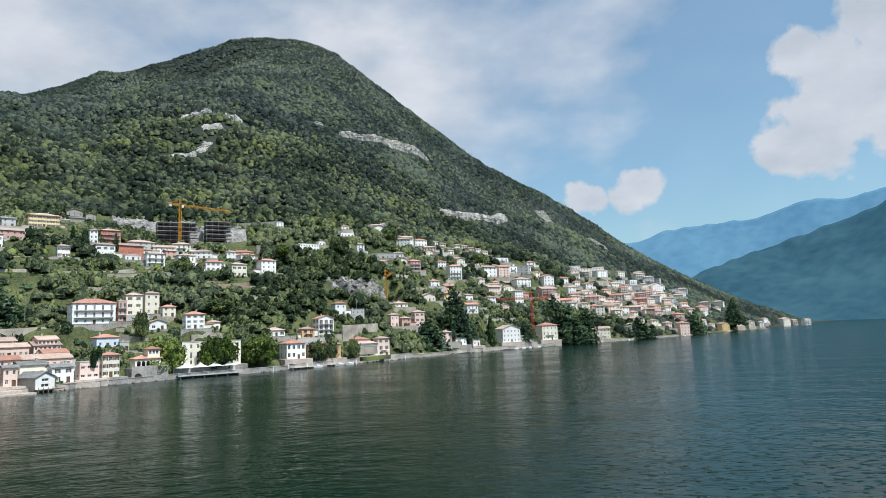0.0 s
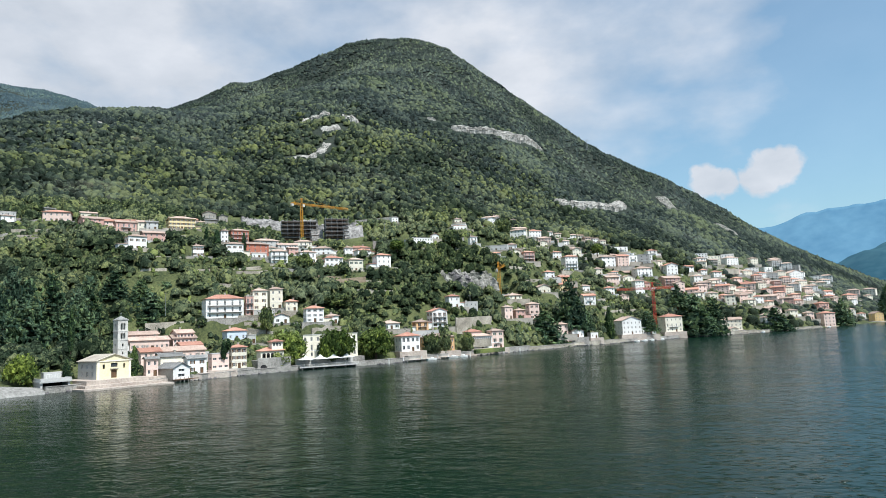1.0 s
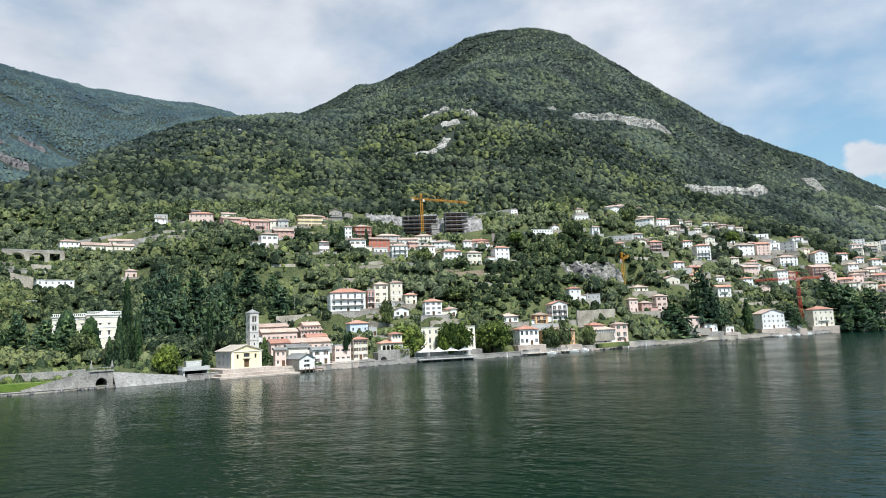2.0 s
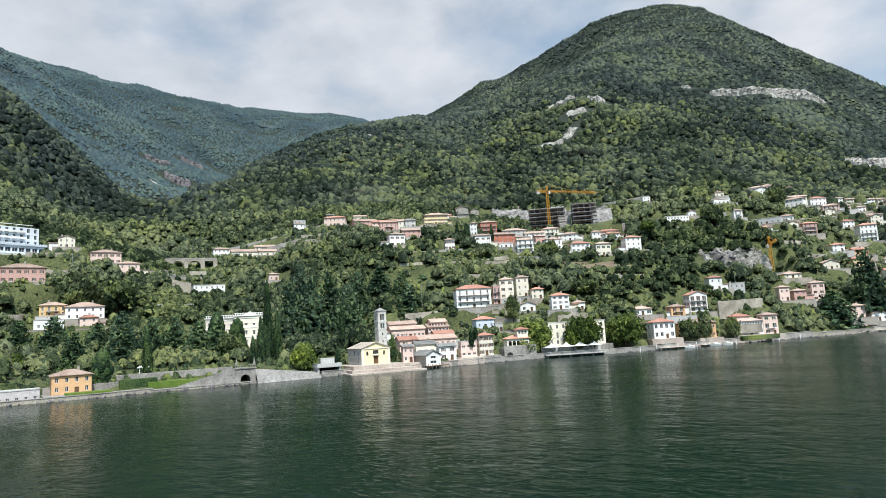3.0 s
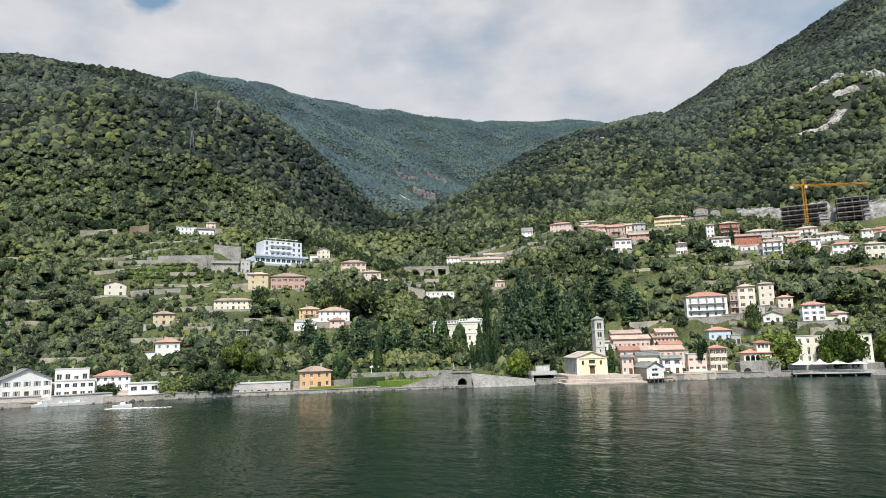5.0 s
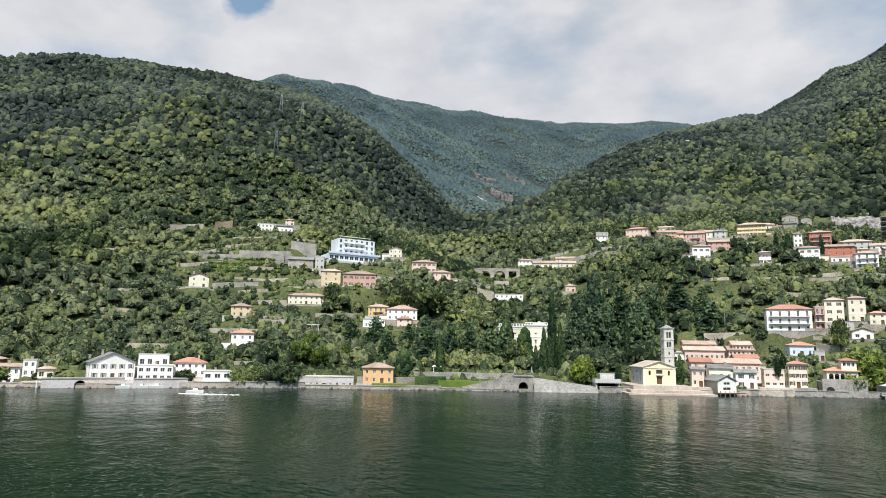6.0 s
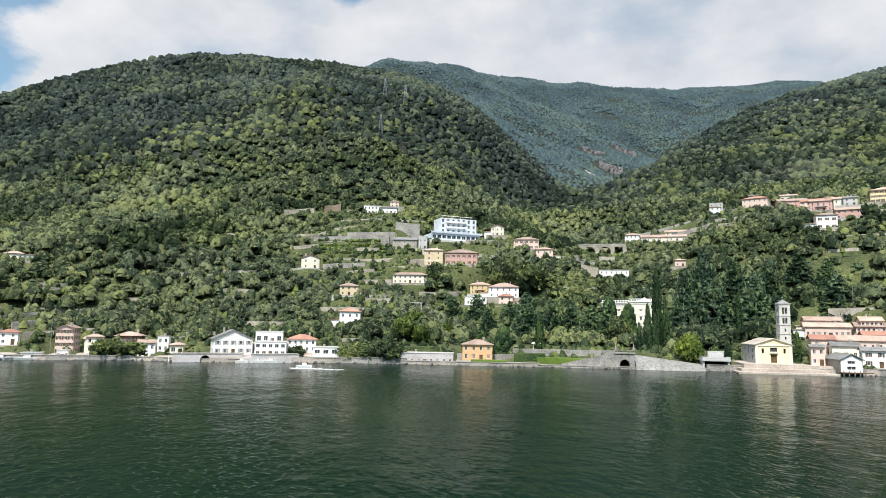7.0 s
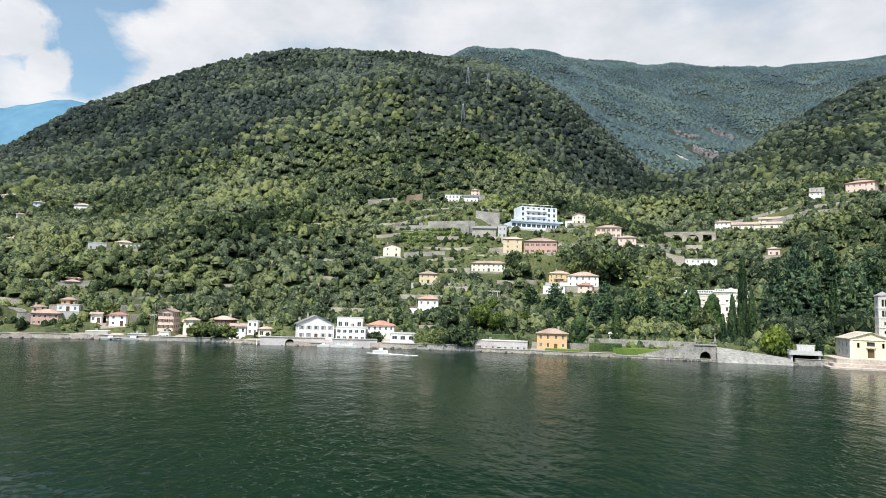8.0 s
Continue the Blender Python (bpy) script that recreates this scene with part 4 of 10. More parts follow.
# ---- the hotel: white stepped block over a glazed terrace ----
def build_hotel():
    root = thing("hotel", pose(-359, 166, 65.0, 0, 0, 180 - 88), "white modern hotel with stacked balconies over a glazed terrace", "hotel")
    FOOTPRINTS.append((-359, 166, 18))
    PADS.append((-359, 166, 63.2, 17))
    GARDENS.append((-343, 164, 15))
    fh = 3.3
    for name, w, d, z0, floors, bays, x, y in (("wall", 24.0, 12.0, 4.2, 3, 7, 1.5, 0), ("wall", 32.0, 14.0, 0.0, 1, 10, -1.5, -3.0)):
        bm = bmesh.new()
        holes = []
        high = 3.9 if floors == 1 else fh
        for k in range(floors):
            for i in range(bays):
                cx = w * (i + 0.5) / bays
                hw = 1.5 if floors == 3 else 2.5
                holes.append((cx - hw / 2, cx + hw / 2, k * fh + 0.7, k * fh + 2.8))
        openings_wall(bm, w, floors * high, holes, -5 if floors == 1 else 0, 0.5)
        bm.transform(Matrix.Translation((-w / 2, -d / 2, 0)))
        ring = [(w / 2, -d / 2), (w / 2, d / 2), (-w / 2, d / 2), (-w / 2, -d / 2)]
        lo = -5 if floors == 1 else 0
        for a, b in zip(ring[:-1], ring[1:]):
            bm.faces.new([bm.verts.new(p) for p in ((*a, lo), (*b, lo), (*b, floors * high), (*a, floors * high))])
        bm.faces.new([bm.verts.new((px, py, floors * high)) for px, py in reversed(ring)][::-1])
        bmesh.ops.recalc_face_normals(bm, faces=bm.faces[:])
        # bluish renders on both blocks paint the front's sky-lit shade
        body = part(name, bm, PLASTER["pale"] if floors == 3 else PLASTER["blue"], root, at=pose(x, y, z0))
        for k in range(floors):
            for i in range(bays):
                cx = -w / 2 + w * (i + 0.5) / bays
                hw = 1.5 if floors == 3 else 2.5
                hang("window", window_mesh(hw, 2.1), body, at=pose(cx, -d / 2 + 0.35, k * fh + 0.7))
                if floors == 3 and i in (1, 2, 3, 4):
                    bm = bmesh.new()
                    box(bm, -1.5, 1.5, -1.1, 0, -0.12, 0.05)
                    box(bm, -1.5, 1.5, -1.12, -1.02, 0.05, 0.9)
                    part("balcony", bm, PLASTER["white"], body, at=pose(cx, -d / 2, k * fh + 0.55))
        if floors == 3:
            for i in range(3):
                hang("window", window_mesh(1.3, 1.6), body, at=pose(w / 2 + 0.02, 0, i * fh + 0.9, 0, 0, 90))
    bm = bmesh.new()
    box(bm, -18, 15.5, -10.8, -10.0, 3.9, 4.9)
    for k in range(24):
        box(bm, -18 + k * 1.43, -17.9 + k * 1.43, -10.82, -10.0, 4.9, 5.3)
    part("parapet", bm, PLASTER["blue"], root)
    bm = bmesh.new()
    box(bm, -20, 17, -13, 6, -5.2, -0.6)
    part("basement", bm, M_CONCRETE, root)
    bm = bmesh.new()
    box(bm, -9, 12, -4, 5, 14.12, 14.5)
    for x in (-8, -2, 4, 11):
        rod(bm, (x, -3, 14.1), (x, -3, 16.0), 0.08)
    box(bm, -9, 12, -3.3, -2.7, 15.9, 16.1)
    part("roof_pergola", bm, M_FRAME, root)


build_hotel()


# ---- the lake villa behind clipped evergreens ----
def build_villa():
    root = thing("villa", pose(-228.2, 206.2, 11.5, 0, 0, 180 - 128), "cream neoclassical lake villa with balustraded flat roof", "villa")
    FOOTPRINTS.append((-226, 209, 13))
    PADS.append((-226, 209, 11.3, 13))
    GARDENS.append((-213, 201, 13))
    for w, d, x, y, top, bays in ((13.0, 12.0, 4.6, 0.0, 13.6, 4), (12.0, 11.0, -7.9, 1.8, 13.0, 4)):
        bm = bmesh.new()
        holes, spots = [], []
        for k in range(3):
            for i in range(bays):
                cx = w * (i + 0.5) / bays
                lo, hi = k * 4.1 + 1.0, k * 4.1 + (3.4 if k < 2 else 2.4)
                holes.append((cx - 0.45, cx + 0.45, lo + 0.3, hi - 0.3))
                spots.append((cx - w / 2, lo + 0.3, hi - lo - 0.6))
        openings_wall(bm, w, top, holes, -5, 0.35)
        bm.transform(Matrix.Translation((-w / 2, -d / 2, 0)))
        ring = [(w / 2, -d / 2), (w / 2, d / 2), (-w / 2, d / 2), (-w / 2, -d / 2)]
        for a, b in zip(ring[:-1], ring[1:]):
            bm.faces.new([bm.verts.new(p) for p in ((*a, -5), (*b, -5), (*b, top), (*a, top))])
        bm.faces.new([bm.verts.new((px, py, top - 0.1)) for px, py in ring])
        bmesh.ops.recalc_face_normals(bm, faces=bm.faces[:])
        body = part("wall", bm, PLASTER["cream"], root, at=pose(x, y, 0))
        for cx, lo, h in spots:
            wi = hang("window", window_mesh(0.9, h), body, at=pose(cx, -d / 2 + 0.22, lo))
            bm = bmesh.new()
            box(bm, -0.85, 0.85, -0.42, -0.22, h + 0.1, h + 0.32)
            part("lintel", bm, PLASTER["white"], wi)
        bm = bmesh.new()
        for z in (4.3, 8.4, top - 1.0):
            box(bm, -w / 2 - 0.15, w / 2 + 0.15, -d / 2 - 0.18, d / 2 + 0.18, z, z + 0.25)
        box(bm, -w / 2 - 0.5, w / 2 + 0.5, -d / 2 - 0.5, d / 2 + 0.5, top, top + 0.35)
        part("cornice", bm, PLASTER["white"], body)
        bm = bmesh.new()
        box(bm, -w / 2, w / 2, -d / 2 - 0.1, -d / 2 + 0.15, top + 1.2, top + 1.4)
        for k in range(int(w / 0.7)):
            box(bm, -w / 2 + 0.3 + k * 0.7, -w / 2 + 0.55 + k * 0.7, -d / 2 - 0.08, -d / 2 + 0.12, top + 0.35, top + 1.2)
        part("balustrade", bm, PLASTER["white"], body)
    bm = bmesh.new()
    v = [bm.verts.new(p) for p in ((-3.2, -6.1, 14.0), (3.2, -6.1, 14.0), (0, -6.1, 15.6), (-3.2, -5.6, 14.0), (3.2, -5.6, 14.0), (0, -5.6, 15.6))]
    for f in ((0, 1, 2), (5, 4, 3), (0, 2, 5, 3), (2, 1, 4, 5), (1, 0, 3, 4)):
        bm.faces.new([v[i] for i in f])
    part("pediment", bm, PLASTER["white"], root, at=pose(4.6, 0, 0))


build_villa()
house(-227.5, 34.0, 13.2, 10.0, 2, 84, "white", "front", tiles=M_SLATE, z=1.9, fh=2.75, bays=5, pitch=0.46, win=(0.9, 1.5), label="white gabled lake house with blue-grey windows on a sea wall", shutter=M_SHUTTER_W)


def build_boathouse():
    root = thing("boathouse", pose(-135.5, 218.5, 0.6, 0, 0, 180 - 116), "grey stone boathouse with white gabled front on stilts", "boathouse")
    FOOTPRINTS.append((-135.5, 218.5, 8))
    GARDENS.append((-130, 214, 8))
    w, d, eave = 6.4, 10.5, 4.4
    bm = bmesh.new()
    openings_wall(bm, w, eave, [(1.9, 4.5, 1.2, 2.2), (2.1, 4.3, 3.0, 3.9)], 0.4, 0.3)
    bm.transform(Matrix.Translation((-w / 2, -d / 2, 0)))
    bm.faces.new([bm.verts.new(p) for p in ((-w / 2, -d / 2, eave), (w / 2, -d / 2, eave), (0, -d / 2, eave + 1.7))])
    part("front", bm, PLASTER["white"], root, "white boarded gable front")
    bm = bmesh.new()
    for x in (-w / 2, w / 2):
        bm.faces.new([bm.verts.new(p) for p in ((x, -d / 2, -2), (x, d / 2, -2), (x, d / 2, eave), (x, -d / 2, eave))])
    bm.faces.new([bm.verts.new(p) for p in ((w / 2, d / 2, -2), (-w / 2, d / 2, -2), (-w / 2, d / 2, eave), (0, d / 2, eave + 1.7), (w / 2, d / 2, eave))])
    bm.faces.new([bm.verts.new(p) for p in ((-w / 2, -d / 2 + 1.5, -2), (w / 2, -d / 2 + 1.5, -2), (w / 2, -d / 2 + 1.5, 0.4), (-w / 2, -d / 2 + 1.5, 0.4))])
    part("wall", bm, PLASTER["stone"], root)
    hang("window", window_mesh(2.6, 1.0), root, at=pose(0, -d / 2 + 0.2, 1.2))
    hang("window", window_mesh(2.2, 0.9), root, at=pose(0, -d / 2 + 0.2, 3.0))
    bm, _ = roof_bm(w, d, eave, "front", 0.53, 0.5)
    part("roof", bm, M_SLATE, root)
    bm = bmesh.new()
    box(bm, -w / 2 - 0.4, w / 2 + 2.5, -d / 2 - 1.6, -d / 2, 0.2, 0.45)
    part("deck", bm, M_WOOD, root)
    for k in range(5):
        bm = bmesh.new()
        rod(bm, (-3 + k * 1.6, -d / 2 - 1.4, -3), (-3 + k * 1.6, -d / 2 - 1.4, 1.1), 0.13)
        part("stilt", bm, M_QUAY, root)


build_boathouse()


# ---- the water gate: arched landing with stairs and a sloping bank ----
def build_water_gate():
    a = math.degrees(math.atan2(158 - 133, -167 + 180))
    root = thing("water_gate", pose(-167.8, 158.8, 0, 0, 0, a), "grey stone water gate with an arched boat landing and stairs", "water gate", kind="structure")
    bm = bmesh.new()
    r, h, crown = 3.3, 5.0, 3.1
    pts = arch_points(3.2, crown)
    outer = [(-r, -3), (-r, h), (r, h), (r, -3)]
    for y, flip in ((-1.2, False), (4.0, True)):
        # front face round the opening, in strips
        left = [(-r, 0)] + [(-r, z) for _, z in pts[1:6]]
        for (x0, z0), (x1, z1) in zip(pts[:-1], pts[1:]):
            q = [(x0, y, z0), (x1, y, z1), (x1, y, h), (x0, y, h)]
            if abs(x1 - x0) > 0.02:
                bm.faces.new([bm.verts.new(p) for p in (q if not flip else q[::-1])])
        for s in (-1, 1):
            q = [(s * r, y, -3), (s * 1.6, y, -3), (s * 1.6, y, h), (s * r, y, h)]
            bm.faces.new([bm.verts.new(p) for p in q])
    for (x0, z0), (x1, z1) in zip(pts[:-1], pts[1:]):
        bm.faces.new([bm.verts.new(p) for p in ((x0, -1.2, z0), (x0, 4.0, z0), (x1, 4.0, z1), (x1, -1.2, z1))])
    for s in (-1, 1):
        bm.faces.new([bm.verts.new(p) for p in ((s * r, -1.2, -3), (s * r, 4.0, -3), (s * r, 4.0, h), (s * r, -1.2, h))])
    bm.faces.new([bm.verts.new(p) for p in ((-r, -1.2, h), (r, -1.2, h), (r, 4, h), (-r, 4, h))])
    bm.faces.new([bm.verts.new(p) for p in ((-r, 3.9, -1), (r, 3.9, -1), (r, 3.9, h), (-r, 3.9, h))]).material_index = 1
    bmesh.ops.recalc_face_normals(bm, faces=bm.faces[:])
    part("arch", bm, [M_QUAY, M_SHADE], root)
    bm = bmesh.new()
    box(bm, -r - 0.3, r + 0.3, -1.5, 4.2, h, h + 0.3)
    for k in range(9):
        rod(bm, (-r + 0.1 + k * 0.8, -1.2, h + 0.3), (-r + 0.1 + k * 0.8, -1.2, h + 1.1), 0.1, 0.1, 6)
    box(bm, -r - 0.2, r + 0.2, -1.4, -1.0, h + 1.1, h + 1.3)
    part("balustrade", bm, M_QUAY, root)
    for x in (-2.9, 2.9):
        bm = bmesh.new()
        box(bm, x - 0.35, x + 0.35, -1.5, -0.8, h + 1.3, h + 1.9, 0, 0.04)
        rod(bm, (x, -1.15, h + 1.9), (x, -1.15, h + 3.6), 0.28, 0.05, 8)
        part("finial", bm, M_QUAY, root)
    # stairs run down along the wall to the south
    bm = bmesh.new()
    n = 22
    for k in range(n):
        x1 = -r - 0.8 * k
        z = h - 0.2 - k * (h - 0.6) / n
        box(bm, x1 - 0.8, x1, -1.0, 1.6, -3, z)
    part("stair", bm, M_QUAY, root)
    bm = bmesh.new()
    for k in range(n):
        x1 = -r - 0.8 * k
        z = h - 0.2 - k * (h - 0.6) / n
        box(bm, x1 - 0.8, x1, -1.3, -1.0, -3, z + 0.7)
    part("stair_wall", bm, M_QUAY, root)
    # rubble bank to the north
    bm = bmesh.new()
    rows = []
    for k in range(12):
        x1 = r + 22 * k / 11
        top = 4.6 - 2.7 * k / 11
        rows.append([bm.verts.new(p) for p in ((x1, -5.2 + 1.5 * k / 11, -1.0), (x1, -2.0 + 0.4 * math.sin(k), top * 0.6), (x1, 1.6, top), (x1, 6.0, top))])
    for p, q in zip(rows[:-1], rows[1:]):
        for i in range(3):
            bm.faces.new((p[i], q[i], q[i + 1], p[i + 1]))
    part("bank", bm, M_RUBBLE, root, "sloping bank of pale rubble")


M_RUBBLE = shader("pale rubble", (0.17, 0.165, 0.155), (0.38, 0.37, 0.35), 0.9, 1.1, 0.15, 0.9)
build_water_gate()


def slab(name, label, category, x, y, turn, w, d, z0, z1, mat, kind="structure", bevel=0.05):
    root = thing(name, pose(x, y, 0, 0, 0, turn), label, category, kind=kind)
    bm = bmesh.new()
    box(bm, -w / 2, w / 2, -d / 2, d / 2, z0, z1, 0, bevel)
    part("body", bm, mat, root)
    return root


# terrace walls and lawn of the villa park along the water, south of the gate
PARK = math.degrees(math.atan2(158 - 110, -167 + 189))
slab("park_wall", "long pale balustrade wall of the villa park", "wall", -186, 146, PARK, 36, 0.7, 1, 5.6, M_QUAY)
slab("park_wall", "grey stone sea wall of the villa park", "wall", -196, 122, PARK, 24, 1.0, -2, 3.6, M_QUAY)
slab("lawn", "sunlit sloping strip of mown lawn", "lawn", -181, 145, PARK, 22, 5, 0.5, 2.9, M_LAWN)
slab("lawn", "sunlit lawn strip by the sea wall", "lawn", -188.5, 118, PARK, 12, 5, 0.2, 1.9, M_LAWN)
slab("hedge", "clipped dark green box hedge", "hedge", -187, 133, PARK, 11, 2.2, 1, 4.3, M_CYPRESS, "", 0.15)
slab("hedge", "clipped green hedge behind the lido", "hedge", -213, 97, PARK + 4, 22, 1.8, 2, 5.6, M_BROAD, "", 0.15)
slab("terrace", "stone-paved waterfront terrace below the houses", "terrace", -60.6, 326.8, 56, 48, 12, -2, 1.25, M_PAVING)
slab("terrace", "stone-paved waterfront terrace behind the quay", "terrace", -34.8, 367.1, 58.6, 48, 12, -2, 1.15, M_QUAY)
slab("hedge", "long low clipped hedge on the quay", "hedge", -36, 347, 57, 24, 1.8, 1.2, 3.4, M_BROAD, "", 0.15)


def build_gazebo():
    root = thing("garden_pavilion", pose(-196, 141, 4.2, 0, 0, 35), "small white open garden pavilion with columns", "pavilion")
    for x in (-1.4, 1.4):
        for y in (-1.0, 1.0):
            bm = bmesh.new()
            rod(bm, (x, y, 0), (x, y, 3.0), 0.18, 0.15, 10)
            part("column", bm, PLASTER["white"], root)
    bm = bmesh.new()
    box(bm, -1.9, 1.9, -1.5, 1.5, 3.0, 3.4)
    box(bm, -1.6, 1.6, -1.2, 1.2, 3.4, 3.7)
    part("entablature", bm, PLASTER["white"], root)
    FOOTPRINTS.append((-196, 141, 4))


build_gazebo()


def build_dock_garage():
    root = thing("boat_garage", pose(-157.8, 187.2, 0, 0, 0, 180 - 122), "pale grey concrete boat garage with a dark water opening", "boat garage")
    FOOTPRINTS.append((-160, 188, 8))
    bm = bmesh.new()
    box(bm, -4.2, -3.6, -4, 5, -2, 3.2)
    box(bm, 3.6, 4.2, -4, 5, -2, 3.2)
    box(bm, -3.6, 3.6, 4.4, 5, -2, 3.2)
    part("wall", bm, M_CONCRETE, root)
    bm = bmesh.new()
    box(bm, -4.6, 4.6, -4.6, 5.2, 3.2, 3.7)
    part("roof_slab", bm, PLASTER["grey"], root)
    bm = bmesh.new()
    box(bm, -4.5, 4.5, -4.5, -4.3, 3.7, 4.6)
    for x in (-4.4, 4.2):
        box(bm, x, x + 0.2, -4.5, 5, 3.7, 4.6)
    part("parapet", bm, PLASTER["grey"], root)
    # solid near-black block fills the bay in place of its shade
    bm = bmesh.new()
    box(bm, -3.6, 3.6, 1.5, 4.4, -0.2, 3.1)
    part("dark_bay", bm, M_SHADE, root)
    bm = bmesh.new()
    box(bm, -1.6, 4.0, 2.0, 5.0, 3.7, 6.2)
    part("upper_room", bm, PLASTER["grey"], root)
    for x in (0.0, 2.4):
        hang("window", window_mesh(1.6, 1.4), root, at=pose(x, 1.98, 4.2))


build_dock_garage()


# ---- restaurant deck with white tents ----
def build_tents():
    a = math.degrees(math.atan2(284 - 267, -86 + 106))
    deck = thing("restaurant_deck", pose(-97, 273, 0, 0, 0, a), "long white railed restaurant deck above the water", "deck")
    FOOTPRINTS.append((-97, 273, 14))
    bm = bmesh.new()
    box(bm, -14, 12, -3.4, 3.5, 0.9, 1.3)
    part("platform", bm, M_CONCRETE, deck)
    bm = bmesh.new()
    for z in (1.75, 2.2):
        box(bm, -14, 12, -3.42, -3.34, z, z + 0.07)
    part("rail", bm, M_FRAME, deck)
    for k in range(14):
        bm = bmesh.new()
        rod(bm, (-14 + 2 * k, -3.38, 1.3), (-14 + 2 * k, -3.38, 2.3), 0.05)
        part("post", bm, M_FRAME, deck)
    for k in range(6):
        bm = bmesh.new()
        rod(bm, (-13 + 4.8 * k, -3.0, -3), (-13 + 4.8 * k, -3.0, 0.9), 0.18)
        part("pile", bm, M_QUAY, deck)
    bm = bmesh.new()
    box(bm, -14, 12, 2.9, 3.5, 1.3, 4.4)
    part("back_wall", bm, PLASTER["grey"], deck)
    for k, x in enumerate((-10.5, -4.0, 2.0, 8.0)):
        tent = thing("tent", pose(-97, 273, 1.3, 0, 0, a) @ Matrix.Translation((x, 0, 0)), "white pointed canvas tent over restaurant tables", "tent", "restaurant tents")
        bm = bmesh.new()
        w = 2.9
        n = 16
        rings = []
        for r, z in ((1.0, 2.9), (0.62, 3.25), (0.30, 3.8), (0.03, 4.7)):
            ring = []
            for i in range(n):
                t = 2 * math.pi * i / n
                m = max(abs(math.cos(t)), abs(math.sin(t)))
                ring.append(bm.verts.new((math.cos(t) / m * w * r, math.sin(t) / m * w * r, z)))
            rings.append(ring)
        for p, q in zip(rings[:-1], rings[1:]):
            for i in range(n):
                bm.faces.new((p[i], p[(i + 1) % n], q[(i + 1) % n], q[i]))
        bm.faces.new(rings[-1])
        part("canopy", bm, M_CANVAS, tent)
        for sx in (-1, 1):
            for sy in (-1, 1):
                bm = bmesh.new()
                rod(bm, (sx * 2.8, sy * 2.8, 0), (sx * 2.8, sy * 2.8, 2.95), 0.06)
                part("pole", bm, M_METAL, tent)


build_tents()


# ---- building site and cranes ----
def build_site(x, y, z, w, d, floors, face, label):
    root = thing("building_shell", pose(x, y, z, 0, 0, 180 - face), label, "building shell")
    FOOTPRINTS.append((x, y, 0.5 * math.hypot(w, d) + 3))
    GARDENS.append((x + 12 * math.sin(radians(face)), y + 12 * math.cos(radians(face)), 13))
    for side in (-0.35, 0.35):
        FOOTPRINTS.append((x + 15 * math.sin(radians(face)) + side * w * math.cos(radians(face)), y + 15 * math.cos(radians(face)) - side * w * math.sin(radians(face)), 11))
        FOOTPRINTS.append((x + 29 * math.sin(radians(face)) + side * w * math.cos(radians(face)), y + 29 * math.cos(radians(face)) - side * w * math.sin(radians(face)), 9))
    fh = 3.3
    for k in range(floors + 1):
        bm = bmesh.new()
        step = 0.9 * k
        box(bm, -w / 2, w / 2, -d / 2 + step, d / 2, k * fh - 0.45, k * fh)
        part("floor_slab", bm, M_SLAB, root)
    for i in range(int(w / 4) + 1):
        for j in (0, 1):
            bm = bmesh.new()
            px = -w / 2 + 0.4 + (w - 0.8) * i / int(w / 4)
            py = -d / 2 + 0.9 * floors + 0.5 + j * (d - 0.9 * floors - 1.2)
            box(bm, px - 0.2, px + 0.2, py - 0.2, py + 0.2, -6, floors * fh)
            part("column", bm, M_GREYDARK, root)
    bm = bmesh.new()
    box(bm, -w / 2 + 0.5, w / 2 - 0.5, d / 2 - 1.0, d / 2 - 0.6, -4, floors * fh)
    for i in range(3):
        px = -w / 3 + i * w / 3
        box(bm, px, px + 0.3, -d / 2 + 0.9 * floors + 1.5, d / 2 - 1, -1, floors * fh - 0.3)
    part("core_wall", bm, M_GREYDARK, root)
    for i in range(int(w / 4.4) + 1):
        px = -w / 2 + 4.4 * i
        bm = bmesh.new()
        rod(bm, (px, -d / 2 - 0.6, -4), (px, -d / 2 - 0.6 + 0.5 * floors, floors * fh + 1.0), 0.09, 0.09, 5)
        part("scaffold_pole", bm, M_METAL, root)
    for k in range(floors):
        bm = bmesh.new()
        y0 = -d / 2 - 0.75 + 0.5 * k
        box(bm, -w / 2, w / 2, y0, y0 + 0.7, k * fh + 1.1, k * fh + 1.22)
        box(bm, -w / 2, w / 2, y0 - 0.04, y0, k * fh + 2.1, k * fh + 2.2)
        part("scaffold_deck", bm, M_WOOD, root)


M_GREYDARK = shader("raw dark concrete", (0.075, 0.075, 0.08), (0.17, 0.17, 0.175), 0.9, 0.8, 0.1, 0.3)
M_SLAB = shader("fresh concrete edge", (0.20, 0.20, 0.205), (0.36, 0.36, 0.365), 0.9, 0.8, 0.1, 0.3)
build_site(-195, 478, 87, 28, 14, 5, 152, "grey concrete shell of a terraced building with scaffolding")
build_site(-165, 479, 83.5, 18, 14, 6, 152, "tall grey unfinished concrete block with scaffolding on the hillside")


